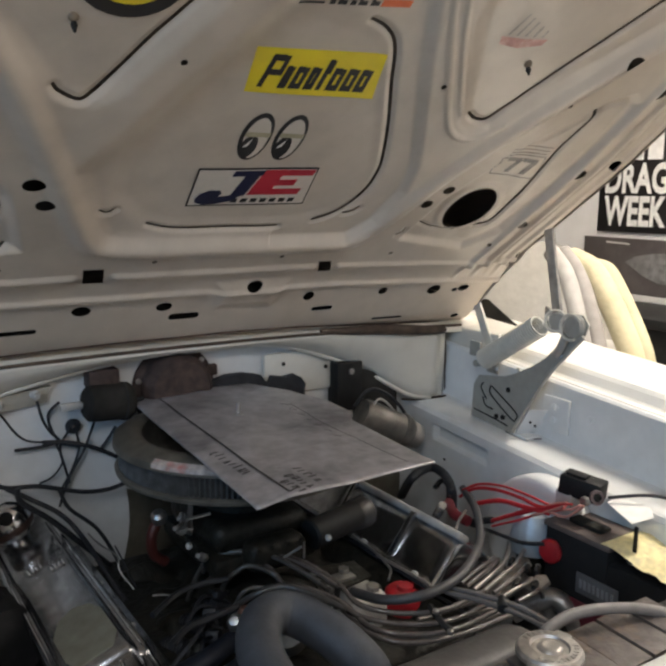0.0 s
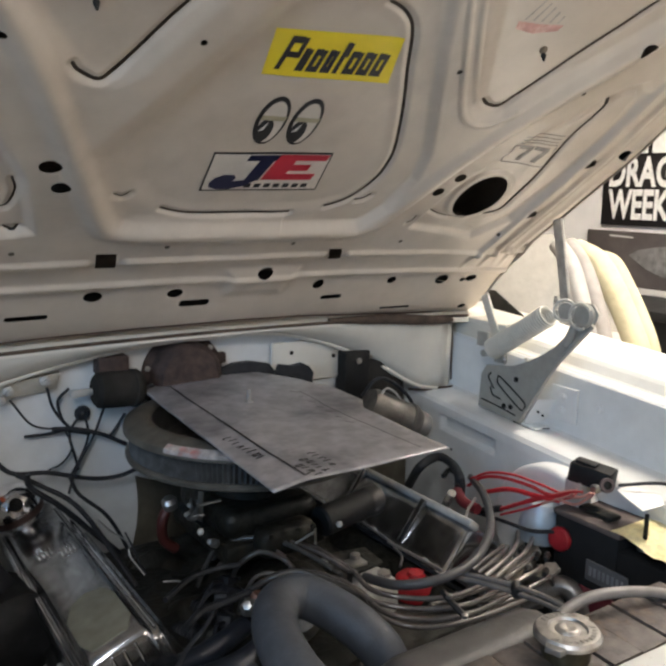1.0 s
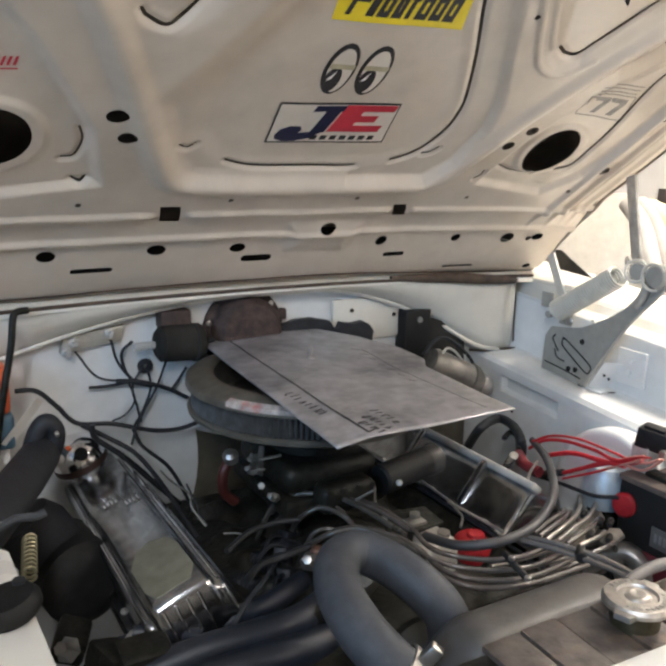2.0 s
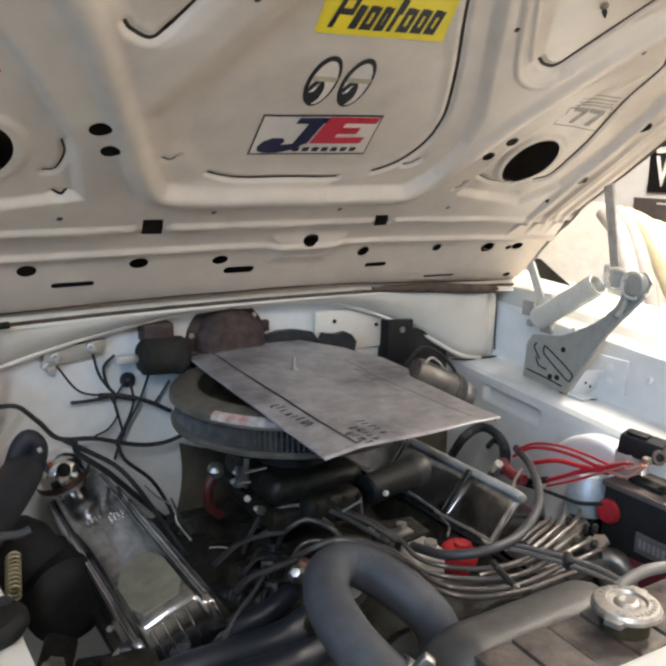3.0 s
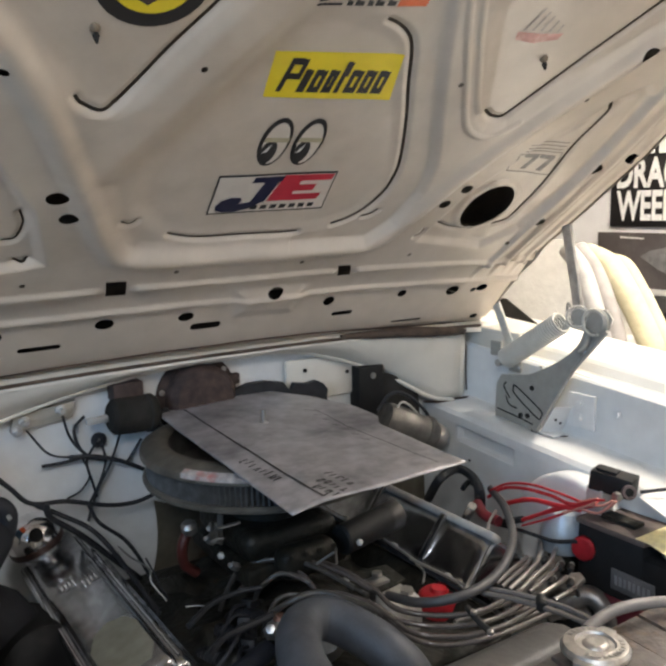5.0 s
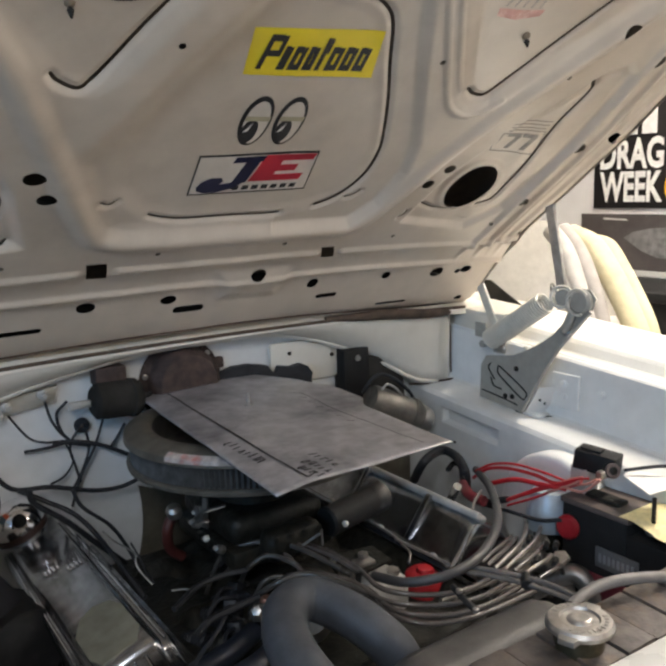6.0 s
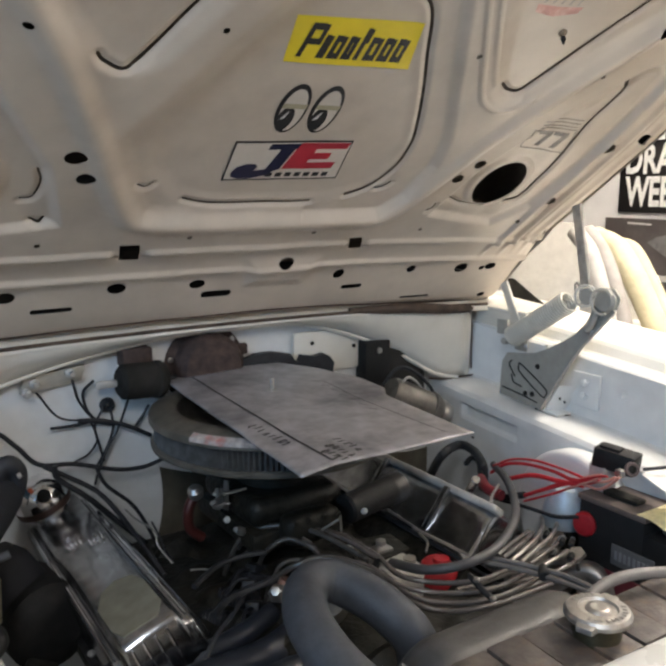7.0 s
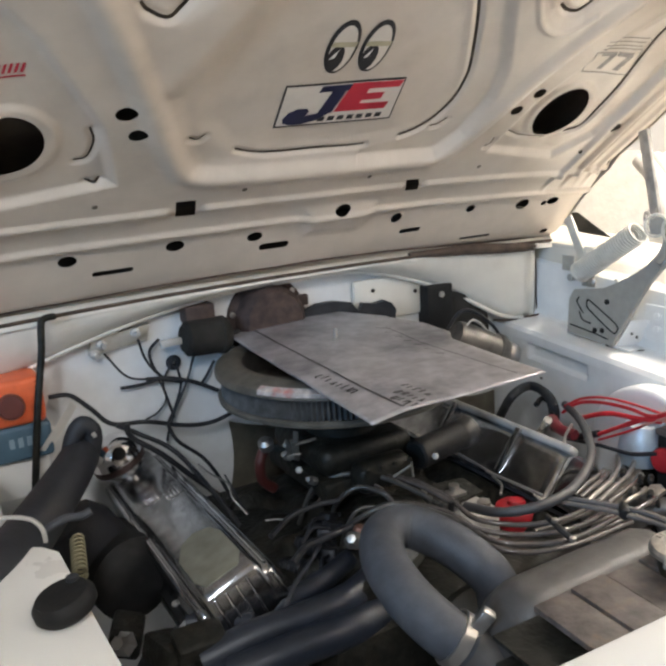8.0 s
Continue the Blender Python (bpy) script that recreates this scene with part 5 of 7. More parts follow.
local(part("raised_pad", sheet([(x * 0.033, y) for x, y in ((-1, -0.182), (-0.75, -0.205), (0.6, -0.205), (1, -0.182), (1, -0.120), (0.75, -0.096), (0.1, -0.086), (-0.55, -0.096), (-1, -0.125))], 0.003, ML @ Matrix.Translation((0, 0, 0.0012)), 0.002), shader("dulled olive-grey plating", (0.30, 0.30, 0.25), 0.5, 0.5, 0.1, 40, (0.20, 0.20, 0.16), 14, 0.6, 0.03, 90), cover_left, "dulled olive-grey pad"), cover_left)
# narrow beads along both shoulders and the stamped ribs of the sloping front
for x in (-0.0475, 0.0475):
    local(part("shoulder_bead", tube([ML @ Vector((x, y, -0.0140)) for y in (-0.210, -0.1, 0.1, 0.225)], 0.0020, 8, 3), BRIGHT, cover_left), cover_left)
for k in range(4):
    x = -0.026 + 0.015 * k
    local(part("front_rib", tube([ML @ Vector((x, -0.221, -0.008)), ML @ Vector((x, -0.227, -0.030)), ML @ Vector((x, -0.231, -0.060))], 0.0022, 8, 3), BRIGHT, cover_left), cover_left)
for y in (-0.13, 0.03):
    local(part("rib", box((0.046, y - 0.006, -0.078), (0.060, y + 0.006, 0.0), 0.003, 2, MR), CHROME, cover_right), cover_right)
local(part("top_rail", box((0.030, -0.235, -0.006), (0.054, 0.225, 0.006), 0.004, 2, MR), shader("scuffed grey metal", (0.50, 0.48, 0.45), 0.4, 0.3, 0.1, 50, (0.2, 0.18, 0.15), 20, 0.5), vcr), vcr)




def build_breather():
    br = thing("breather_cap", "chrome push-in breather cap with a small hole", "breather cap", (-0.30, 0.10, 0.78))
    f = ML @ Matrix.Translation((-0.012, 0.184, 0.0)) @ Matrix.Scale(1.16, 4)
    local(part("neck", lathe([(0.022, 0), (0.022, 0.018), (0.0, 0.018)], f, 28), CHROME, br), br)
    local(part("cap", lathe([(0.022, 0.010), (0.032, 0.013), (0.0355, 0.020), (0.036, 0.030), (0.034, 0.042), (0.029, 0.052), (0.018, 0.060), (0.008, 0.0635), (0, 0.064)], f, 36), BRIGHT, br), br)
    local(part("tint_ring", lathe([(0.0358, 0.020), (0.0368, 0.022), (0.0370, 0.027), (0.0362, 0.030)], f, 36), shader("rusty ring", (0.07, 0.045, 0.04), 0.5, 0.6), br), br)
    d = Vector((-0.10, -0.88, 0.46)).normalized()
    # matte black disc laid on the cap for the darkness inside the hole
    local(part("hole", lathe([(0, -0.004), (0.0105, -0.004), (0.0105, 0.0008), (0.009, 0.0012), (0, 0.0012)], frame_at(f @ Vector((0, 0, 0.031)) + d * 0.0412, d), 20), shader("matte black hole", (0.004, 0.004, 0.004), 1.0), br), br)


build_breather()


def build_carburettor():
    cb = thing("carburettor", "dark grimy carburettor with linkage and fuel fittings", "carburettor", (0, 0, 0.72))
    local(part("throttle_body", box((-0.075, -0.10, 0.755), (0.095, 0.10, 0.785), 0.006), CAST, cb), cb)
    local(part("main_body", box((-0.07, -0.09, 0.785), (0.09, 0.09, 0.83), 0.018, 4), CAST, cb), cb)
    local(part("air_horn", lathe([(0.06, 0.83), (0.058, 0.884), (0.05, 0.884), (0.05, 0.83)], Matrix.Translation((AC.x, AC.y, 0)), 32, True), CAST, cb), cb)
    local(part("float_bowl", box((-0.035, -0.135, 0.765), (0.06, -0.092, 0.812), 0.016, 4), CAST, cb), cb)
    for p in ((-0.098, -0.035, 0.815), (-0.085, -0.085, 0.790), (-0.110, 0.012, 0.826)):
        local(part("fitting", lathe([(0, 0), (0.007, 0), (0.007, 0.009), (0.004, 0.012), (0.004, 0.020), (0, 0.021)], frame_at(p, (-0.7, -0.4, 0.5)), 6), ZINC, cb), cb)
    local(part("lever", sheet([(-0.006, 0), (0.006, 0), (0.004, 0.045), (-0.004, 0.045)], 0.003, frame_at((-0.080, -0.02, 0.80), (-0.9, -0.4, 0.1))), ZINC, cb), cb)
    local(part("throttle_rod", tube([(-0.112, -0.051, 0.830), (-0.087, -0.032, 0.830), (-0.051, -0.031, 0.830)], 0.0028, 8), ZINC, cb, "bright throttle rod"), cb)
    local(part("return_spring", tube([(-0.079, 0.012, 0.820), (-0.102, -0.049, 0.820)], 0.004, 8), ZINC, cb), cb)
    local(part("fuel_hose", tube([(-0.121, 0.005, 0.820), (-0.131, 0.003, 0.800), (-0.127, 0.008, 0.770), (-0.108, 0.009, 0.750)], 0.008, 10), shader("dark red rubber", (0.07, 0.015, 0.012), 0.5), cb, "dark red fuel hose"), cb)
    local(part("hose_end", lathe([(0, 0), (0.011, 0), (0.012, 0.012), (0.007, 0.018), (0, 0.019)], frame_at((-0.120, -0.004, 0.825), (-0.3, -0.3, 1)), 12), ZINC, cb), cb)
    for k in range(4):
        local(part("screw", lathe([(0.004, 0), (0.004, 0.003), (0, 0.004)], frame_at((-0.025 + 0.024 * k, -0.136, 0.806), (0, -1, 0.1)), 8), CAST, cb), cb)


build_carburettor()


def build_ignition():
    ic = thing("ignition_coil", "black cylindrical ignition coil with a bright end", "ignition coil", (0.15, -0.09, 0.76))
    a, b = Vector((0.075, -0.112, 0.796)), Vector((0.205, -0.089, 0.802))
    f = frame_at(a, b - a)
    local(part("body", lathe([(0, 0), (0.020, 0), (0.0235, 0.004), (0.0235, 0.098), (0, 0.098)], f, 28), PLASTIC, ic), ic)
    local(part("end_cap", lathe([(0.0235, 0.098), (0.0245, 0.100), (0.0245, 0.122), (0.020, 0.127), (0, 0.128)], f, 28), shader("worn dark metal", (0.05, 0.048, 0.046), 0.4, 0.4), ic), ic)
    d = thing("distributor", "red-capped distributor with a pale metal body", "distributor", (0.17, -0.22, 0.66))
    m = Matrix.Translation((0.176, -0.222, 0.0))
    local(part("body", lathe([(0, 0.58), (0.028, 0.58), (0.032, 0.64), (0.035, 0.66), (0.035, 0.692), (0, 0.692)], m, 28), STEEL, d), d)
    local(part("cap", lathe([(0.032, 0.688), (0.033, 0.716), (0.031, 0.726), (0.026, 0.730), (0.014, 0.731), (0.012, 0.736), (0, 0.736)], m, 28), RED, d, "red plastic cap"), d)
    fp = thing("fuel_filter", "pale cast housing with a bolt beside the distributor", "thermostat housing", (0.11, -0.2, 0.70))
    local(part("housing", box((0.062, -0.245, 0.690), (0.130, -0.185, 0.748), 0.012, 3), STEEL, fp), fp)
    local(part("bolt", lathe([(0.010, 0), (0.010, 0.007), (0, 0.008)], frame_at((0.112, -0.225, 0.748), (0, -0.1, 1)), 6), ZINC, fp), fp)
    local(part("bracket", sheet([(0, 0), (0.09, 0.01), (0.085, 0.05), (0.01, 0.06)], 0.004, Matrix.Translation((0.02, -0.235, 0.765)) @ Matrix.Rotation(0.2, 4, "X")), CAST, fp), fp)
    local(part("bracket_bolt", lathe([(0.008, 0), (0.008, 0.006), (0, 0.007)], frame_at((0.075, -0.205, 0.777), (0, 0, 1)), 6), ZINC, fp), fp)
    local(part("clip", box((0.055, -0.222, 0.771), (0.085, -0.190, 0.776), 0.001), ZINC, fp), fp)
    # thin stay rod to the right-hand cover
    wire("stay_rod", [(0.130, -0.210, 0.790), (0.135, -0.269, 0.790), (0.138, -0.318, 0.790)], 0.0022, ZINC, "thin bright stay rod across the engine", "rod")
    wire("vacuum_line", [(0.139, -0.136, 0.790), (0.136, -0.172, 0.790), (0.133, -0.215, 0.790)], 0.0018, ZINC, "thin metal vacuum line", "pipe")
    wire("vacuum_line", [(0.140, -0.212, 0.780), (0.132, -0.240, 0.780), (0.110, -0.264, 0.780)], 0.0018, ZINC, "thin metal vacuum line", "pipe")
    lead = shader("dusty brown-black lead", (0.085, 0.075, 0.070), 0.22, 0, 0.1, 60, (0.17, 0.15, 0.14), 12, 0.5, coat=0.4)
    paths = ([(0.015, -0.050, 0.760), (0.031, -0.148, 0.785), (0.035, -0.246, 0.790), (0.038, -0.297, 0.780), (0.077, -0.336, 0.775), (0.131, -0.358, 0.775), (0.229, -0.331, 0.760)],
             [(-0.060, -0.142, 0.740), (-0.033, -0.203, 0.785), (0.006, -0.267, 0.790), (0.022, -0.319, 0.780), (0.064, -0.359, 0.775), (0.129, -0.383, 0.775), (0.251, -0.339, 0.750)],
             [(-0.029, -0.185, 0.770), (0.019, -0.268, 0.780), (0.024, -0.341, 0.775), (0.063, -0.377, 0.770), (0.125, -0.395, 0.770), (0.249, -0.360, 0.750)],
             [(0.022, -0.282, 0.770), (0.019, -0.339, 0.770), (0.047, -0.378, 0.765), (0.112, -0.400, 0.765), (0.231, -0.384, 0.750)],
             [(-0.056, -0.026, 0.720), (-0.035, -0.074, 0.770), (-0.012, -0.135, 0.780), (-0.011, -0.184, 0.770)],
             [(-0.049, 0.003, 0.720), (-0.031, -0.040, 0.770), (-0.002, -0.095, 0.785), (0.024, -0.181, 0.790), (0.030, -0.257, 0.790)])
    for p in paths:
        wire("plug_lead", p, 0.0036, lead, "dusty black spark plug lead in a bundle", "plug lead", "plug leads", 10)
    wire("coil_hose", [(0.050, -0.263, 0.780), (0.063, -0.319, 0.790), (0.108, -0.350, 0.800), (0.176, -0.340, 0.805), (0.258, -0.288, 0.810), (0.347, -0.186, 0.805), (0.419, -0.079, 0.790)], 0.0066, shader("grey-black hose", (0.05, 0.05, 0.052), 0.45, 0, 0.1, 60, (0.12, 0.12, 0.12), 10, 0.4), "thick black hose looping over the valve cover", "hose", "", 12)
    for s in ([(0.019, -0.273, 0.800), (0.017, -0.272, 0.770)], [(0.101, -0.362, 0.790), (0.091, -0.392, 0.790), (0.090, -0.414, 0.785)]):
        ob = part("cable_tie", tube(s, 0.0042, 6), PLASTIC)
        tagged(ob, "black cable tie round the plug leads", "cable tie", "cable ties")
    for c in [(0.087, -0.389, 0.800), (0.071, -0.434, 0.800)]:
        tagged(part("tie_bead", lathe([(0, -0.004), (0.004, -0.002), (0.004, 0.002), (0, 0.004)], Matrix.Translation(c), 10), ZINC), "small bright clip on the cable tie", "clip", "lead clips")
    # ends of the leads at the plugs and exhaust tubes on the far side
    hdr = shader("grey header tube", (0.34, 0.32, 0.30), 0.35, 0.75, 0.15, 60, (0.12, 0.09, 0.07), 22, 0.6)
    fan = ([(0.226, -0.313, 0.755), (0.268, -0.301, 0.758), (0.310, -0.284, 0.758), (0.357, -0.252, 0.752), (0.414, -0.200, 0.735)], [(0.239, -0.320, 0.752), (0.291, -0.304, 0.755), (0.331, -0.291, 0.755), (0.381, -0.259, 0.748), (0.431, -0.219, 0.730)],
           [(0.219, -0.294, 0.758), (0.255, -0.284, 0.762), (0.298, -0.269, 0.760), (0.339, -0.240, 0.745), (0.360, -0.215, 0.720)], [(0.221, -0.303, 0.757), (0.258, -0.293, 0.760), (0.294, -0.279, 0.758), (0.340, -0.248, 0.745), (0.362, -0.225, 0.720)],
           [(0.252, -0.343, 0.750), (0.281, -0.341, 0.753), (0.311, -0.334, 0.750), (0.351, -0.308, 0.735), (0.375, -0.290, 0.710)], [(0.264, -0.361, 0.748), (0.296, -0.360, 0.750), (0.329, -0.344, 0.740), (0.352, -0.330, 0.715)],
           [(0.250, -0.328, 0.750), (0.289, -0.320, 0.753), (0.324, -0.308, 0.752), (0.382, -0.270, 0.735), (0.405, -0.255, 0.710)], [(0.112, -0.327, 0.750), (0.135, -0.329, 0.750), (0.159, -0.329, 0.750), (0.197, -0.330, 0.750), (0.226, -0.324, 0.745)],
           [(0.134, -0.347, 0.750), (0.163, -0.351, 0.750), (0.184, -0.354, 0.750), (0.212, -0.356, 0.750), (0.245, -0.350, 0.745)], [(0.160, -0.369, 0.750), (0.188, -0.373, 0.750), (0.222, -0.373, 0.750), (0.262, -0.368, 0.744)])
    for k, p in enumerate(fan):
        wire("plug_lead", p, 0.0036, hdr if k in (0, 1, 4, 7) else lead, "grey-black spark plug lead fanning beside the cover", "plug lead", "plug leads", 10)
    for k, p in enumerate(((0.299, -0.327, 0.752), (0.358, -0.292, 0.744), (0.376, -0.296, 0.738), (0.331, -0.333, 0.742), (0.352, -0.265, 0.745))):
        boot = thing("spark_plug", "spark plug boot beside the valve cover", "spark plug", p, "spark plugs")
        m = frame_at(p, (0.80, 0.58, -0.18))
        local(part("boot", lathe([(0, -0.018), (0.0038, -0.018), (0.0048, -0.010), (0.0050, 0.006), (0.0040, 0.012), (0.0030, 0.020), (0, 0.021)], m, 14), PLASTIC, boot), boot)
        local(part("ferrule", lathe([(0.0040, 0.012), (0.0050, 0.013), (0.0050, 0.018), (0.0032, 0.019)], m, 6), ZINC, boot), boot)
    for k, p in enumerate(((0.294, -0.306, 0.735), (0.338, -0.288, 0.733), (0.345, -0.326, 0.732), (0.372, -0.262, 0.728))):
        flange = part("header_flange", sheet([(-0.020, -0.010), (0.014, -0.013), (0.022, 0.0), (0.014, 0.012), (-0.018, 0.011)], 0.007, Matrix.Translation(p) @ Matrix.Rotation(0.7 - 0.3 * k, 4, "Z") @ Matrix.Rotation(-0.35, 4, "Y"), 0.002), hdr)
        tagged(flange, "pale grey cast flange under the plug leads", "flange", "header flanges")
    for k in range(4):
        wire("exhaust_tube", [(0.30 + 0.02 * k, -0.10 - 0.055 * k, 0.655), (0.36 + 0.012 * k, -0.14 - 0.055 * k, 0.690), (0.41, -0.17 - 0.055 * k, 0.675), (0.43, -0.19 - 0.055 * k, 0.62)], 0.016, hdr, "dull steel exhaust tube low beside the engine", "exhaust tube", "exhaust tubes", 14)
    wire("red_boot", [(0.352, -0.116, 0.790), (0.328, -0.157, 0.790), (0.327, -0.191, 0.790)], 0.0088, shader("dark red rubber boot", (0.13, 0.010, 0.016), 0.45), "dark red rubber terminal boot", "terminal boot", "", 12)
    wire("bright_hook", [(0.337, -0.174, 0.800), (0.299, -0.199, 0.800), (0.273, -0.221, 0.800)], 0.0025, ZINC, "small bright wire hook", "hook")
    tagged(part("hose_fitting", rod((0.292, -0.152, 0.790), (0.278, -0.183, 0.825), 0.0075, 14), CHROME), "bright metal hose fitting at the cover", "fitting")
    wire("black_hose", [(0.384, 0.051, 0.740), (0.360, -0.009, 0.800), (0.422, 0.015, 0.800), (0.419, -0.028, 0.800), (0.378, -0.094, 0.800), (0.416, -0.057, 0.740)], 0.0085, RUBBER, "short black hose behind the valve cover", "hose", "", 12)
    wire("black_hose", [(0.381, -0.048, 0.790), (0.412, -0.030, 0.790), (0.406, -0.054, 0.790), (0.365, -0.102, 0.790)], 0.005, PLASTIC, "thin curled black hose", "hose")


build_ignition()


# ---- radiator, hoses and front panel ----
RIBS = shader("dark brown rusty plates", (0.095, 0.078, 0.070), 0.5, 0.1, 0.25, 60, (0.26, 0.16, 0.09), 22, 0.7, 0.05, 130)


SHADED = shader("shadowed zinc", (0.4, 0.39, 0.36), 0.4, 0.8)


def build_radiator():
    r = thing("radiator", "black radiator tank with a rusty ribbed front edge", "radiator", (0, -0.55, 0.35))
    x0, x1 = -0.27, 0.34
    sect = [(-0.470, 0.70), (-0.470, 0.795), (-0.476, 0.815), (-0.488, 0.828), (-0.505, 0.834), (-0.530, 0.834), (-0.541, 0.829), (-0.547, 0.818), (-0.549, 0.70)]
    rows = [[(-0.118, y, 0.70) for y, z in sect]]
    for x in np.linspace(-0.118, 0.150, 30):
        k = max(0.0, (x - 0.095) / 0.055, (-0.075 - x) / 0.043)
        rows.append([(x, y, z - 0.045 * k * k * (z - 0.70) / 0.13) for y, z in sect])
    rows.append([(0.152, y, 0.70) for y, z in sect])
    local(part("top_tank", loft(rows), TANK, r), r)
    local(part("core", box((x0, -0.54, 0.36), (x1, -0.475, 0.70)), BRONZE, r), r)
    # row of flat rusty plates along the front of the tank
    for k in range(9):
        a = -0.148 + 0.047 * k
        back = -0.552
        low = (0.0012 * (k % 3)) - (0.040 if k == 0 else 0.0)
        m = Matrix(((1, 0, 0, 0), (0, 1, 0, 0), (0, 0.05, 1, 0.861 + low), (0, 0, 0, 1)))
        local(part("rib_plate", sheet([(a, back), (a + 0.0435, back), (a + 0.0435, -0.628), (a, -0.628)], 0.006, m, 0.001), RIBS if k else CAST, r), r)
    local(part("rib_tray", sheet([(-0.145, -0.545), (x1, -0.550), (x1, -0.634), (-0.145, -0.634)], 0.004, Matrix(((1, 0, 0, 0), (0, 1, 0, 0), (0, 0.05, 1, 0.846), (0, 0, 0, 1)))), CAST, r), r)
    c = Vector((0.060, -0.590, 0.004))
    m = Matrix.Translation(c)
    local(part("filler_neck", lathe([(0.024, 0.80), (0.024, 0.851), (0.027, 0.854), (0.027, 0.857), (0, 0.857)], m, 32), shader("tarnished brass", (0.12, 0.10, 0.06), 0.45, 0.7, 0.2, 60), r), r)
    cap = local(part("filler_cap", lathe([(0.030, 0.8525), (0.0335, 0.8545), (0.0337, 0.8585), (0.031, 0.862), (0.020, 0.8635), (0.0185, 0.861), (0.013, 0.861), (0.0115, 0.8632), (0.008, 0.8645), (0.0065, 0.8642), (0, 0.8640)], m, 48), shader("stamped tinned steel", (0.50, 0.48, 0.45), 0.40, 0.9, 0.14, 70, (0.24, 0.20, 0.16), 45, 0.6, 0.05, 130), r, "bright stamped metal filler cap"), r)
    for a in (200, 20):
        t = Matrix.Translation(c + Vector((0, 0, 0.8535))) @ Matrix.Rotation(radians(a), 4, "Z")
        ear = local(part("cap_ear", sheet([(0.026, -0.012), (0.040, -0.008), (0.041, 0.008), (0.026, 0.012)], 0.006, t, 0.002), ZINC, cap), cap)
    for k in range(11):
        a = radians(200 + 13 * k)
        t = m @ Matrix.Rotation(a, 4, "Z") @ Matrix.Translation((0.0255, 0, 0.8632))
        local(part("stamped_bar", box((-0.0025, -0.0014, 0), (0.0025, 0.0014, 0.0006), 0, 1, t), SHADED, cap), cap)
    for k in range(7):
        a = radians(25 + 14 * k)
        t = m @ Matrix.Rotation(a, 4, "Z") @ Matrix.Translation((0.0255, 0, 0.8632))
        local(part("stamped_bar", box((-0.0025, -0.0014, 0), (0.0025, 0.0014, 0.0006), 0, 1, t), ZINC, cap), cap)
    return r


build_radiator()


def build_upper_hose():
    h = thing("radiator_hose", "dusty black radiator hose bent in a wide loop", "radiator hose", (-0.1, -0.4, 0.75))
    path = [(-0.137, -0.496, 0.780), (-0.156, -0.481, 0.798), (-0.166, -0.441, 0.815), (-0.157, -0.385, 0.826), (-0.126, -0.335, 0.826), (-0.088, -0.327, 0.822), (-0.063, -0.367, 0.812), (-0.046, -0.402, 0.795), (-0.031, -0.416, 0.770), (-0.026, -0.420, 0.735)]
    hose = local(part("hose", tube(path, 0.0255, 28, 10), HOSE, h, ""), h)
    a, b = Vector(path[0]), Vector(path[1])
    f = frame_at(a, a - b)
    clamp = local(part("clamp", lathe([(0.0268, -0.018), (0.0292, -0.017), (0.0292, -0.005), (0.0268, -0.004)], f, 36), ZINC, h, "bright worm-drive hose clamp"), h)
    screw = Matrix.Translation((-0.127, -0.510, 0.812)) @ f.to_3x3().to_4x4()
    local(part("clamp_screw", box((-0.007, -0.013, -0.008), (0.006, 0.013, 0.007), 0.003, 2, screw), ZINC, clamp), clamp)
    local(part("neck", lathe([(0.023, -0.01), (0.023, 0.05), (0.026, 0.055), (0, 0.056)], f, 28), TANK, h), h)


build_upper_hose()
wire("overflow_hose", [(0.093, -0.554, 0.852), (0.108, -0.553, 0.856), (0.138, -0.554, 0.860), (0.176, -0.564, 0.860), (0.228, -0.576, 0.850), (0.289, -0.597, 0.830)], 0.0065, shader("grey overflow hose", (0.20, 0.185, 0.175), 0.4, 0, 0.08, 60, (0.1, 0.09, 0.085), 10, 0.4), "grey overflow hose from the radiator neck", "hose", "", 12)
for s in ([(0.156, -0.340, 0.790), (0.158, -0.398, 0.805), (0.156, -0.466, 0.820), (0.137, -0.530, 0.835)], [(0.150, -0.338, 0.785), (0.154, -0.403, 0.800), (0.149, -0.469, 0.815), (0.134, -0.524, 0.830)]):
    wire("coolant_pipe", s, 0.0035, shader("grey coated pipe", (0.34, 0.31, 0.29), 0.25, 0.6), "slim grey pipe running to the radiator", "pipe", "coolant pipes")
tagged(part("pipe_clip", rod((0.165, -0.425, 0.810), (0.148, -0.443, 0.810), 0.007, 10), PLASTIC), "black clip holding two slim pipes", "clip")


def build_front_panel():
    f = thing("radiator_support", "white painted radiator support panel", "body panel")
    sect = [(-0.632, 0.62), (-0.632, 0.838), (-0.636, 0.848), (-0.646, 0.852), (-0.75, 0.852), (-0.775, 0.846), (-0.79, 0.80), (-0.79, 0.60)]
    rows = [[(x, y - 0.002 - 0.03 * x, z) for y, z in sect] for x in np.linspace(-0.50, 0.52, 30)]
    part("panel", loft(rows), WHITE, f)


build_front_panel()


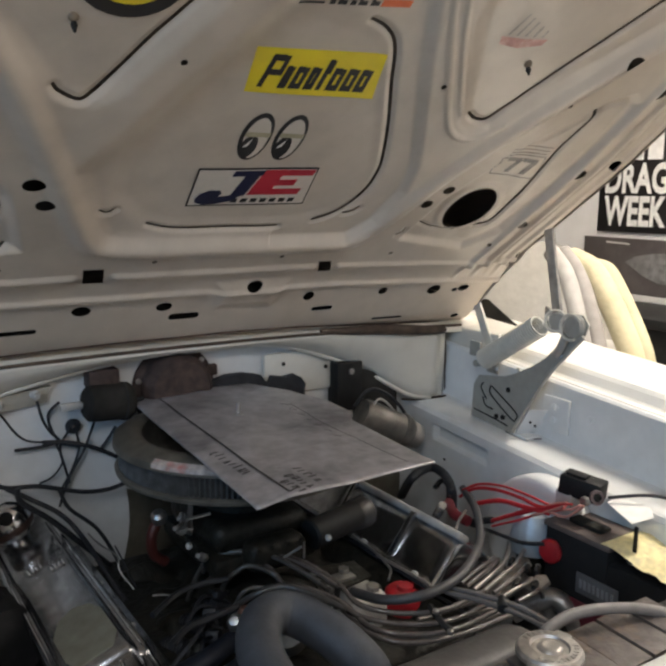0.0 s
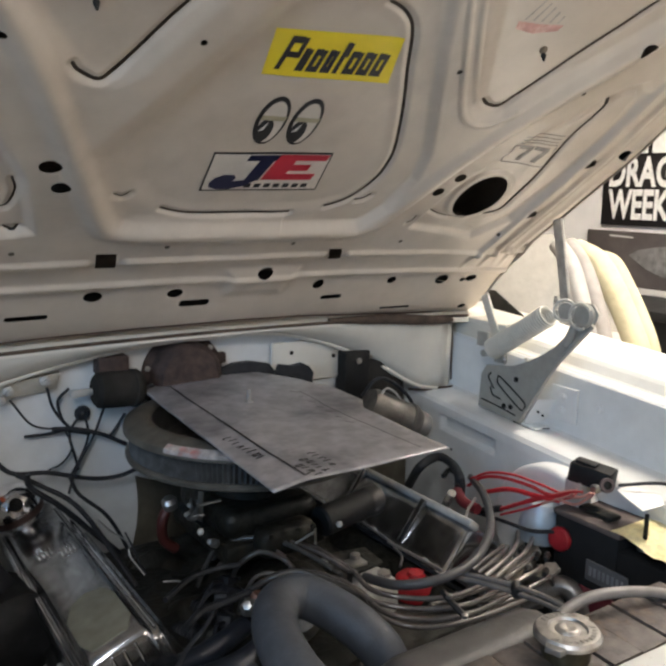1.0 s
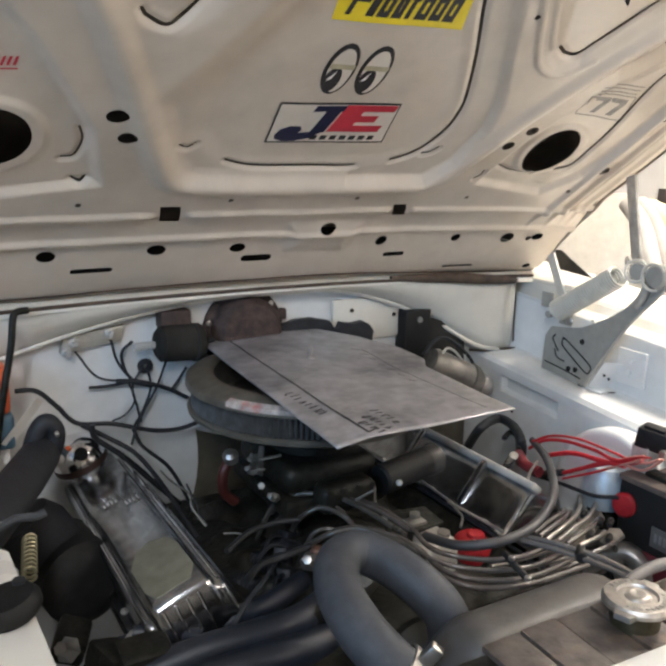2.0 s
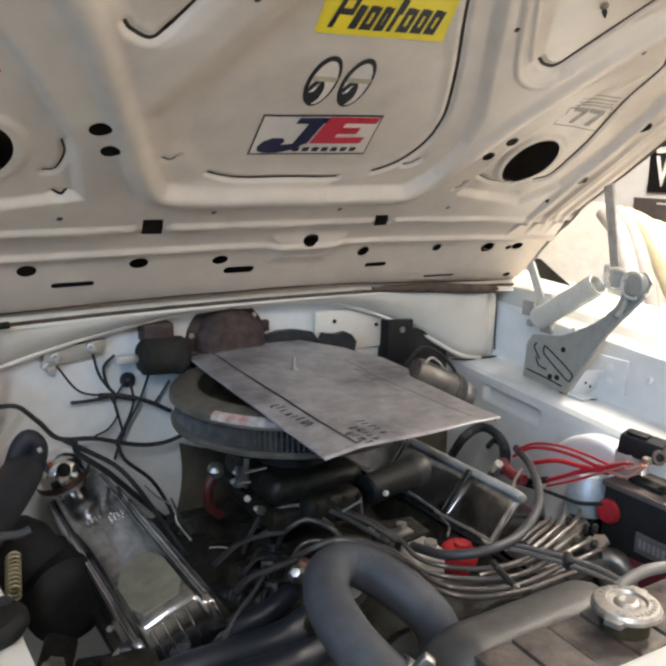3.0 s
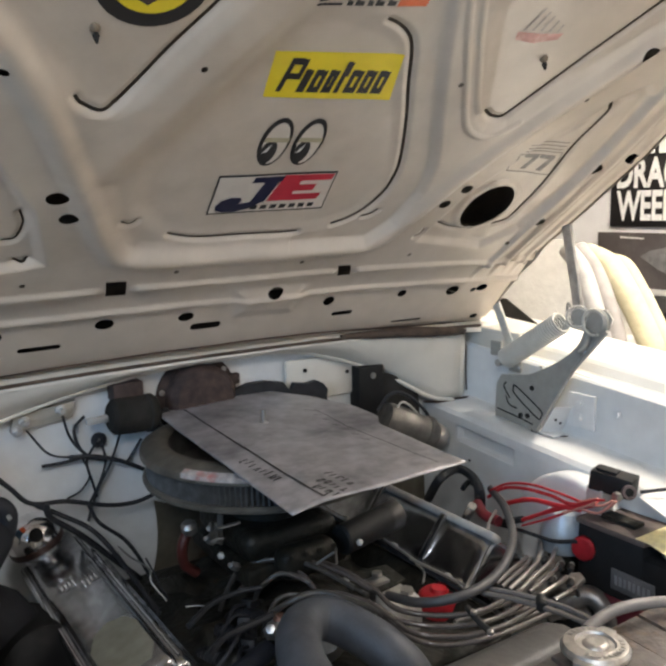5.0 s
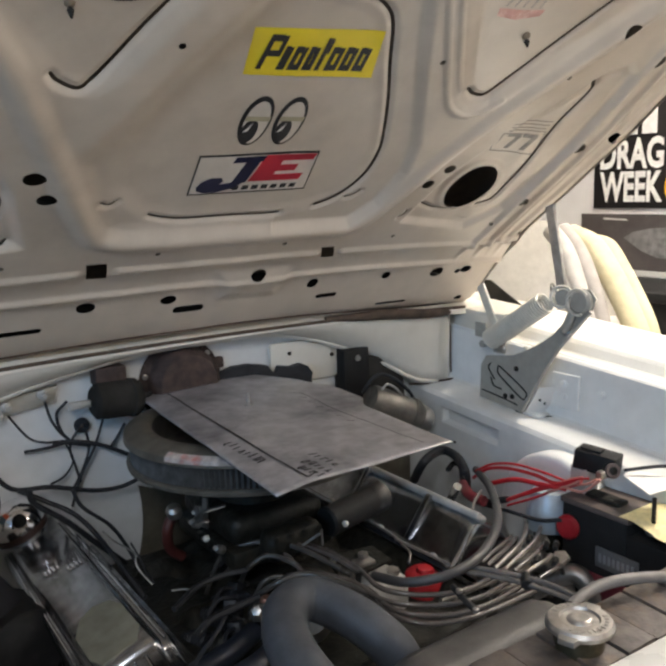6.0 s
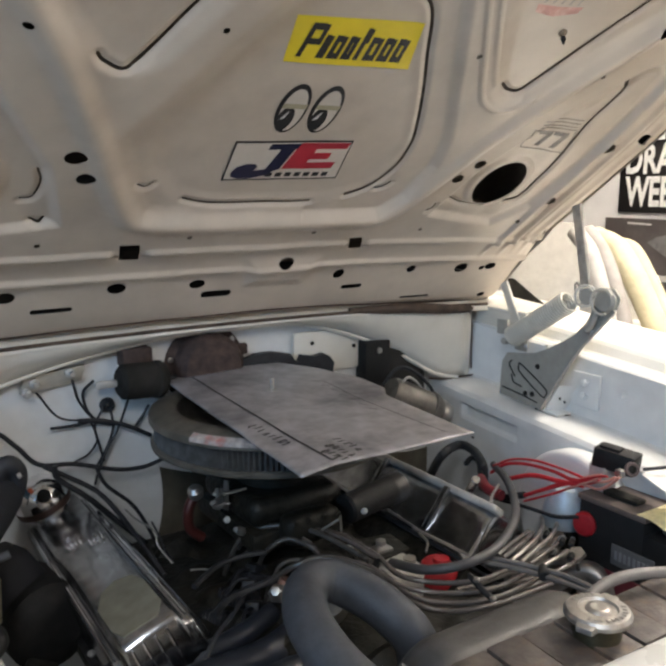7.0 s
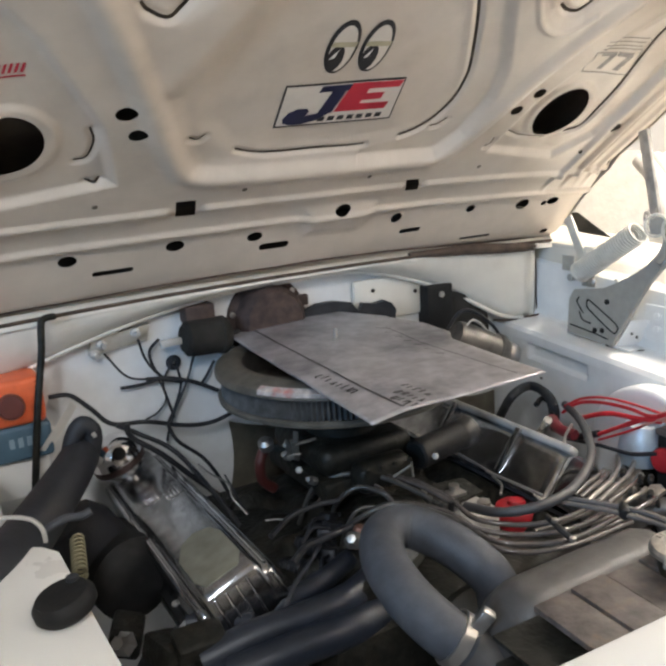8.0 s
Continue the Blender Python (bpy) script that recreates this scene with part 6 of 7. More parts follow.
# ---- battery corner on the right ----
def build_battery():
    b = thing("battery", "black car battery with a crusted yellow terminal end", "battery", (0.47, -0.4, 0.62))
    x0, x1, y0, y1, zt = 0.415, 0.575, -0.56, -0.275, 0.799
    bm = box((x0, -0.392, 0.615), (x1, y1, zt), 0.004)
    add_box(bm, (x0, y0, 0.615), (x1, -0.3915, zt - 0.022), 0.004)
    local(part("case", bm, shader("black battery plastic", (0.005, 0.005, 0.0055), 0.80, 0, 0.15, 50, (0.016, 0.015, 0.014), 14, 0.4), b), b)
    local(part("lid", box((x0 - 0.003, -0.396, zt - 0.004), (x1 + 0.003, y1 + 0.003, zt + 0.006), 0.003), shader("brown dusty plastic", (0.11, 0.085, 0.075), 0.55, 0, 0.15, 50, (0.2, 0.16, 0.12), 12, 0.5), b, "dusty brown-black lid"), b)
    crust = shader("yellow terminal crust", (0.80, 0.70, 0.38), 0.7, 0, 0.1, 80, (0.40, 0.33, 0.26), 34, 0.7, 0.3, 60)
    rows = []
    for j in range(14):
        row = []
        for i in range(14):
            x = 0.412 + 0.150 * i / 13
            y = -0.380 - 0.135 * j / 13
            e = min(i, j, 13 - i, 13 - j)
            n = noise.noise(Vector((x * 60, y * 60, 0)))
            row.append((x + 0.006 * noise.noise(Vector((y * 90, 1, i))) * (i == 0), y, zt + 0.0065 + 0.003 * min(1, e / 2) - 0.30 * max(0.0, -0.405 - y) * (1 if y > -0.46 else 0.6) + (0.004 + 0.010 * (y < -0.43)) * n * min(1, e / 2)))
        rows.append(row)
    local(part("crust", loft(rows), crust, b, "yellow corroded crust", 80), b)
    local(part("terminal_post", rod((0.436, -0.421, 0.785), Vector((0.436, -0.421, 0.785)) + Vector((0, 0, 0.056)), 0.0032, 12), CAST, b), b)
    local(part("terminal_nut", lathe([(0.010, 0), (0.010, 0.008), (0.006, 0.012), (0, 0.012)], Matrix.Translation((0.440, -0.418, 0.783)), 6), ZINC, b), b)
    local(part("red_knob", lathe([(0.0, -0.004), (0.017, -0.004), (0.0195, 0.001), (0.0195, 0.008), (0.016, 0.012), (0, 0.013)], frame_at((x0, -0.290, 0.758), (-1, -0.2, 0.1)), 28), RED, b, "round red knob"), b)
    tag = local(part("tag", box((x0 - 0.003, -0.415, 0.712), (x0 + 0.001, -0.340, 0.745), 0.002), shader("grey tag", (0.12, 0.12, 0.125), 0.4), b, "grey printed tag"), b)
    light = shader("light grey print", (0.24, 0.24, 0.25), 0.5)
    for k in range(8):
        y = -0.348 - 0.008 * k
        local(part("print_bar", box((x0 - 0.0042, y - 0.0045, 0.722), (x0 - 0.0028, y, 0.736)), light, tag), tag)
    local(part("strap", box((x0 - 0.005, -0.50, 0.655), (x0 - 0.001, -0.33, 0.700), 0.002), shader("maroon plastic", (0.14, 0.02, 0.03), 0.5), b, "maroon hold-down strip"), b)
    pap = part("paper_tag", sheet([tuple(p[:2]) for p in [(0.451, -0.357, 0.852), (0.485, -0.354, 0.852), (0.490, -0.405, 0.852), (0.461, -0.431, 0.852), (0.415, -0.427, 0.852)]], 0.0012, Matrix.Translation((0, 0, 0.852))), shader("white paper", (0.82, 0.81, 0.78), 0.7))
    tagged(pap, "white paper slip lying on the inner wing", "paper")
    s = thing("starter_solenoid", "black starter solenoid with brass terminals", "solenoid", (0.46, -0.33, 0.82))
    f = frame_at((0.452, -0.272, 0.862), (0.30, -0.92, -0.10))
    local(part("body", box((-0.019, -0.016, 0), (0.019, 0.016, 0.066), 0.003, 2, f), PLASTIC, s), s)
    local(part("cover", box((-0.015, 0.0165, 0.008), (0.006, 0.021, 0.040), 0.0015, 2, f), PLASTIC, s), s)
    f = frame_at((0.432, -0.353, 0.863), (-0.55, -0.75, 0.35))
    ringm = shader("pinkish grey metal", (0.17, 0.13, 0.125), 0.4, 0.5, 0.1, 60, (0.2, 0.16, 0.15), 30, 0.6)
    local(part("terminal_ring", lathe([(0.0065, -0.004), (0.0105, -0.004), (0.0115, 0), (0.0105, 0.004), (0.0065, 0.004)], f, 20, True), ringm, s, "pinkish grey cable ring"), s)
    local(part("terminal_bolt", lathe([(0, -0.006), (0.0075, -0.006), (0.0075, 0.002), (0.004, 0.003), (0, 0.003)], f, 12), CAST, s), s)
    local(part("cable_lug", box((-0.006, -0.006, -0.006), (0.006, 0.006, 0.006), 0.002, 2, Matrix.Translation((0.432, -0.333, 0.851))), ZINC, s), s)
    local(part("foot", box((0.436, -0.362, zt + 0.006), (0.462, -0.300, 0.8125), 0.003), CAST, s), s)
    local(part("bracket", box((0.440, -0.300, zt + 0.006), (0.470, -0.268, 0.850), 0.003), STEEL, s), s)
    cable = shader("red cable", (0.52, 0.022, 0.03), 0.35, 0, 0.08, 60, (0.3, 0.03, 0.03), 18, 0.4)
    for p, r in (([(0.400, -0.092, 0.783), (0.400, -0.128, 0.810), (0.400, -0.177, 0.824), (0.400, -0.232, 0.829), (0.400, -0.275, 0.828), (0.410, -0.315, 0.843)], 0.0030), ([(0.400, -0.128, 0.782), (0.400, -0.187, 0.808), (0.400, -0.241, 0.816), (0.400, -0.292, 0.824)], 0.0040), ([(0.400, -0.168, 0.765), (0.400, -0.224, 0.798), (0.400, -0.275, 0.825), (0.400, -0.319, 0.844)], 0.0034), ([(0.405, -0.168, 0.755), (0.405, -0.224, 0.786), (0.405, -0.275, 0.817), (0.405, -0.313, 0.836)], 0.0020), ([(0.398, -0.189, 0.775), (0.398, -0.236, 0.808), (0.398, -0.283, 0.831), (0.398, -0.318, 0.848), (0.398, -0.336, 0.854)], 0.0018), ([(0.402, -0.096, 0.796), (0.402, -0.136, 0.820), (0.402, -0.189, 0.834), (0.402, -0.243, 0.837), (0.402, -0.290, 0.836)], 0.0022)):
        wire("battery_cable", p, r, cable, "red battery cable arching over the inner wing", "cable", "battery cables", 10)
    for p in ([(0.400, -0.292, 0.826), (0.400, -0.323, 0.829), (0.400, -0.346, 0.848), (0.400, -0.355, 0.858)], [(0.405, -0.299, 0.832), (0.405, -0.327, 0.841), (0.405, -0.346, 0.854)], [(0.400, -0.241, 0.809), (0.400, -0.275, 0.826), (0.400, -0.303, 0.843), (0.400, -0.324, 0.852)], [(0.398, -0.260, 0.809), (0.398, -0.293, 0.828), (0.398, -0.321, 0.846)]):
        wire("battery_cable", p, 0.0022, shader("pinkish cable", (0.55, 0.25, 0.2), 0.4), "pale red cable ending at the solenoid", "cable", "battery cables", 8)
    wire("cable_sleeve", [(0.400, -0.118, 0.744), (0.400, -0.144, 0.756), (0.400, -0.173, 0.769)], 0.006, RUBBER, "short black sleeve on a red cable", "cable sleeve")
    wire("ground_cable", [(0.402, -0.098, 0.737), (0.401, -0.167, 0.747), (0.400, -0.205, 0.751), (0.400, -0.242, 0.755), (0.404, -0.285, 0.769)], 0.0034, RUBBER, "black cable behind the battery", "cable")
    wire("dark_cable", [(0.45, -0.36, 0.862), (0.50, -0.40, 0.868), (0.545, -0.45, 0.86), (0.60, -0.52, 0.85)], 0.0028, RUBBER, "thin dark cable over the inner wing", "cable")
    t = thing("shock_tower", "pale grey round suspension tower in the inner wing", "suspension tower", (0.47, -0.19, 0.6))
    f = frame_at((0.515, -0.213, 0.730), (-1, 0, 0.06))
    local(part("drum", lathe([(0.110, -0.02), (0.110, 0.050), (0.1085, 0.056), (0.105, 0.0605), (0.099, 0.062), (0.088, 0.060), (0, 0.058)], f, 64), PAINT_BAY, t), t)
    c = thing("tower_canister", "pale blue-grey metal canister on the inner wing", "canister", (0.41, -0.25, 0.72))
    m = Matrix.Translation(Vector((0.447, -0.222, 0.792)) - Vector((0, 0, 0.804)))
    local(part("body", lathe([(0, 0.735), (0.036, 0.737), (0.0385, 0.745), (0.0375, 0.762), (0.031, 0.792), (0.027, 0.802), (0.018, 0.804), (0.016, 0.802), (0, 0.802)], m, 32), shader("blue-grey plated metal", (0.50, 0.57, 0.62), 0.40, 0.3, 0.08, 40, (0.25, 0.25, 0.25), 18, 0.4), c), c)
    local(part("base", rod(m @ Vector((0, 0, 0.55)), m @ Vector((0, 0, 0.735)), 0.026, 20), CAST, c), c)


build_battery()
for y, z in ((-0.02, 0.858), (-0.21, 0.846), (0.06, 0.79)):
    tagged(part("wing_hole", lathe([(0, 0), (0.004, 0), (0.0038, 0.001), (0, 0.0012)], frame_at((0.4985 if z < 0.8 else 0.502, y, z), (-1, 0, 0.3)), 10), BLACK_INSIDE), "small dark bolt hole in the inner wing", "hole", "wing holes")


# ---- left-hand side of the bay ----
def build_left_side():
    rod_ = part("prop_rod", tube([(-0.372, 0.132, 1.050), (-0.388, 0.128, 1.049), (-0.394, 0.124, 1.040), (-0.400, 0.12, 1.00), (-0.418, 0.115, 0.92), (-0.434, 0.11, 0.835), (-0.44, 0.11, 0.80)], 0.0052, 10, 6), CAST)
    tagged(rod_, "dark steel rod standing beside the firewall", "rod")
    o = thing("ignition_module", "orange and blue ignition box on the inner wing", "control box", (-0.46, 0.16, 0.8))
    top = local(part("orange_top", box((-0.505, 0.12, 0.902), (-0.405, 0.200, 0.970), 0.008, 3), shader("orange plastic", (0.72, 0.14, 0.05), 0.4, 0, 0.08, 50, (0.4, 0.08, 0.04), 16, 0.4), o, "orange upper half"), o)
    base = local(part("blue_base", box((-0.510, 0.118, 0.850), (-0.402, 0.202, 0.902), 0.006, 3), shader("blue-grey plastic", (0.07, 0.13, 0.18), 0.4), o, "blue-grey lower half"), o)
    local(part("knob", lathe([(0, 0), (0.018, 0), (0.019, 0.010), (0.016, 0.016), (0, 0.017)], frame_at((-0.452, 0.119, 0.935), (0, -1, 0.1)), 20), shader("dark red-brown knob", (0.10, 0.03, 0.025), 0.4), top), top)
    local(part("foot", box((-0.500, 0.13, 0.79), (-0.41, 0.20, 0.850), 0.004), WHITE, o), o)
    for k in range(3):
        local(part("print_bar", box((-0.462 + 0.012 * k, 0.1165, 0.872), (-0.455 + 0.012 * k, 0.1185, 0.886)), shader("faint print", (0.22, 0.30, 0.36), 0.5), base), base)
    tagged(part("white_card", loft([[(-0.424, 0.110, 0.864), (-0.391, 0.110, 0.903), (-0.371, 0.110, 0.926)], [(-0.409, 0.125, 0.852), (-0.379, 0.125, 0.889), (-0.361, 0.125, 0.913)]]), STICKER), "white card edge standing beside the orange box", "card")
    d = thing("air_duct", "thick black flexible duct beside the valve cover", "duct", (-0.45, -0.1, 0.75))
    path = [(-0.383, 0.030, 0.871), (-0.412, -0.020, 0.863), (-0.450, -0.080, 0.854), (-0.484, -0.130, 0.847), (-0.516, -0.180, 0.847), (-0.548, -0.220, 0.843), (-0.578, -0.250, 0.838)]
    blue = shader("blue-black rubber", (0.012, 0.014, 0.019), 0.6, 0, 0.1, 50, (0.05, 0.055, 0.06), 9, 0.4)
    local(part("duct_hose", tube(path, 0.030, 22, 8, lambda f: 0.026 + 0.006 * math.sin(f * 2.0)), blue, d), d)
    local(part("duct_elbow", tube([(-0.398, 0.030, 0.869), (-0.387, 0.030, 0.901), (-0.374, 0.030, 0.914), (-0.363, 0.030, 0.900), (-0.368, 0.030, 0.874), (-0.382, 0.030, 0.855)], 0.013, 16, 6), blue, d), d)
    local(part("elbow_clip", rod((-0.367, 0.010, 0.902), (-0.362, 0.010, 0.904), 0.004, 8), ZINC, d), d)
    wire("thin_tube", [(-0.518, -0.200, 0.912), (-0.498, -0.200, 0.909), (-0.480, -0.200, 0.900), (-0.471, -0.200, 0.886), (-0.470, -0.200, 0.871)], 0.0026, STEEL, "thin grey tube over the black duct", "tube")
    wire("thin_tube", [(-0.463, -0.160, 0.866), (-0.443, -0.160, 0.873), (-0.424, -0.160, 0.871), (-0.412, -0.160, 0.874)], 0.0050, HOSE, "grey hose behind the black duct", "tube")
    p = thing("steering_pump", "black belt-driven pump with a pulley", "pump", (-0.36, -0.15, 0.6))
    f = frame_at((-0.350, 0.02, 0.690), (0.15, -1, 0.05))
    local(part("body", lathe([(0, -0.08), (0.050, -0.08), (0.060, -0.06), (0.060, 0.04), (0.045, 0.055), (0.02, 0.06), (0, 0.06)], f, 32), PLASTIC, p), p)
    local(part("pulley", lathe([(0, 0.070), (0.050, 0.070), (0.060, 0.074), (0.048, 0.084), (0.060, 0.094), (0.045, 0.098), (0, 0.092)], frame_at((-0.345, -0.10, 0.640), (0.1, -1, 0)), 36), RUBBER, p), p)
    local(part("reservoir", lathe([(0, -0.05), (0.040, -0.05), (0.048, -0.035), (0.050, 0.02), (0.040, 0.045), (0.020, 0.052), (0, 0.053)], frame_at((-0.385, 0.045, 0.735), (-0.55, 0.1, 0.8)), 28), shader("blue-black plastic", (0.009, 0.010, 0.014), 0.75, 0, 0.1, 40, (0.04, 0.045, 0.05), 8, 0.5), p), p)
    sp = []
    for t in np.linspace(0, 2 * math.pi * 9, 90):
        sp.append(Vector((-0.420 - 0.012 * t / 56 + 0.008 * math.cos(t), -0.075 - 0.065 * t / 56, 0.802 - 0.014 * t / 56 + 0.008 * math.sin(t))))
    bm = bmesh.new()
    add_tube(bm, sp, 0.0020, 6, 1)
    local(part("return_spring", bm, shader("brassy spring wire", (0.45, 0.42, 0.28), 0.35, 0.8), p, "small brassy coil spring"), p)
    k = thing("rubber_puck", "black rubber bump stop on the white inner wing", "bump stop", (-0.475, -0.325, 0.855))
    local(part("disc", lathe([(0, 0), (0.026, 0), (0.030, 0.005), (0.030, 0.013), (0.025, 0.020), (0.010, 0.022), (0, 0.022)], Matrix.Translation((-0.474, -0.325, 0.856)) @ Matrix.Rotation(radians(-12), 4, "Y"), 36), PLASTIC, k), k)
    local(part("stem", lathe([(0.007, 0), (0.006, 0.007), (0, 0.008)], Matrix.Translation((-0.464, -0.312, 0.876)), 16), RUBBER, k), k)
    sh = thing("wing_shelf", "white painted shelf of the inner wing", "body panel")
    local(part("shelf", sheet([(-0.458, -0.205), (-0.452, -0.36), (-0.446, -0.50), (-0.440, -0.66), (-0.60, -0.66), (-0.60, -0.15), (-0.50, -0.165), (-0.472, -0.185)], 0.018, Matrix(((1, 0, 0, 0), (0, 1, 0, 0), (0, 0.05, 1, 0.852), (0, 0, 0, 1))), 0.006), WHITE, sh), sh)
    local(part("shelf_side", box((-0.498, -0.655, 0.60), (-0.462, -0.23, 0.820), 0.006), WHITE, sh), sh)
    for k, c in enumerate(((-0.330, -0.247, 0.720), (-0.280, -0.237, 0.700), (-0.390, -0.149, 0.700), (-0.360, -0.227, 0.710))):
        tagged(part("dark_bracket", box((-0.03, -0.02, -0.02), (0.03, 0.02, 0.012), 0.006, 2, Matrix.Translation(c) @ Matrix.Rotation(0.6 * k, 4, "Z") @ Matrix.Rotation(0.3, 4, "X")), CAST), "dark oily bracket low at the engine front", "bracket", "engine brackets")
    # fuel pump, belt covers and pipes at the front of the engine
    fr = thing("front_cover", "dark oily front of the engine with pulleys", "engine front", (-0.12, -0.33, 0.45))
    local(part("water_pump", lathe([(0, 0), (0.055, 0), (0.060, 0.015), (0.040, 0.045), (0.022, 0.060), (0, 0.062)], frame_at((-0.01, -0.33, 0.66), (0, -1, 0)), 32), CAST, fr), fr)
    local(part("fan_pulley", lathe([(0, 0.06), (0.070, 0.06), (0.078, 0.066), (0.064, 0.076), (0.078, 0.086), (0, 0.088)], frame_at((-0.01, -0.33, 0.66), (0, -1, 0)), 40), RUBBER, fr), fr)
    local(part("bracket", sheet([(-0.33, 0.60), (-0.10, 0.66), (-0.06, 0.72), (-0.12, 0.735), (-0.24, 0.70), (-0.34, 0.66)], 0.012, Matrix(((1, 0, 0, 0), (0, 0, -1, -0.275), (0, 1, 0, 0), (0, 0, 0, 1))), 0.003), CAST, fr), fr)
    local(part("thermostat_neck", lathe([(0.030, 0), (0.032, 0.02), (0.026, 0.05), (0, 0.052)], frame_at((-0.03, -0.225, 0.725), (-0.4, -0.6, 0.6)), 24), shader("tarnished alloy", (0.2, 0.19, 0.17), 0.5, 0.6, 0.15, 50, (0.1, 0.07, 0.05), 20, 0.6), fr), fr)
    for s, r in (([(-0.332, -0.259, 0.700), (-0.271, -0.270, 0.715), (-0.208, -0.278, 0.720), (-0.139, -0.273, 0.720), (-0.057, -0.212, 0.700)], 0.019), ([(-0.314, -0.291, 0.690), (-0.238, -0.301, 0.700), (-0.159, -0.303, 0.700), (-0.058, -0.272, 0.680)], 0.022), ([(-0.251, -0.224, 0.710), (-0.209, -0.234, 0.720), (-0.153, -0.221, 0.720), (-0.092, -0.181, 0.710)], 0.014), ([(-0.331, -0.206, 0.720), (-0.294, -0.222, 0.720), (-0.262, -0.250, 0.720)], 0.010)):
        wire("lower_hose", s, r, shader("blue-black hose", (0.014, 0.019, 0.030), 0.45, 0, 0.15, 40, (0.035, 0.042, 0.055), 9, 0.5), "black hose low at the front of the engine", "hose", "lower hoses", 16)
    wire("dipstick_tube", [(-0.225, -0.262, 0.730), (-0.192, -0.227, 0.735), (-0.161, -0.200, 0.735), (-0.127, -0.167, 0.735), (-0.098, -0.117, 0.720)], 0.0030, HOSE, "grey steel dipstick tube beside the engine", "tube")
    wire("engine_wire", [(-0.193, -0.161, 0.770), (-0.143, -0.125, 0.770), (-0.099, -0.118, 0.770), (-0.068, -0.125, 0.770)], 0.004, RUBBER, "black wire over the engine front", "wire", "engine wires")
    wire("engine_wire", [(-0.194, -0.224, 0.760), (-0.161, -0.197, 0.760), (-0.133, -0.191, 0.760), (-0.083, -0.184, 0.760)], 0.005, RUBBER, "black wire over the engine front", "wire", "engine wires")
    for c, sz in (((-0.397, -0.175, 0.700), 0.016), ((-0.318, -0.195, 0.700), 0.018), ((-0.303, -0.215, 0.690), 0.012), ((-0.102, -0.221, 0.760), 0.013)):
        tagged(part("metal_fitting", lathe([(0, 0), (sz * 0.8, 0), (sz, sz * 0.4), (sz * 0.6, sz), (sz * 0.5, sz * 1.8), (0, sz * 1.9)], frame_at(c, (-0.5, -0.6, 0.6)), 6), ZINC), "bright metal fitting low in the bay", "fitting", "lower fittings")


build_left_side()


DULL = shader("dull wire metal", (0.26, 0.26, 0.25), 0.4, 0.6, 0.15, 60)


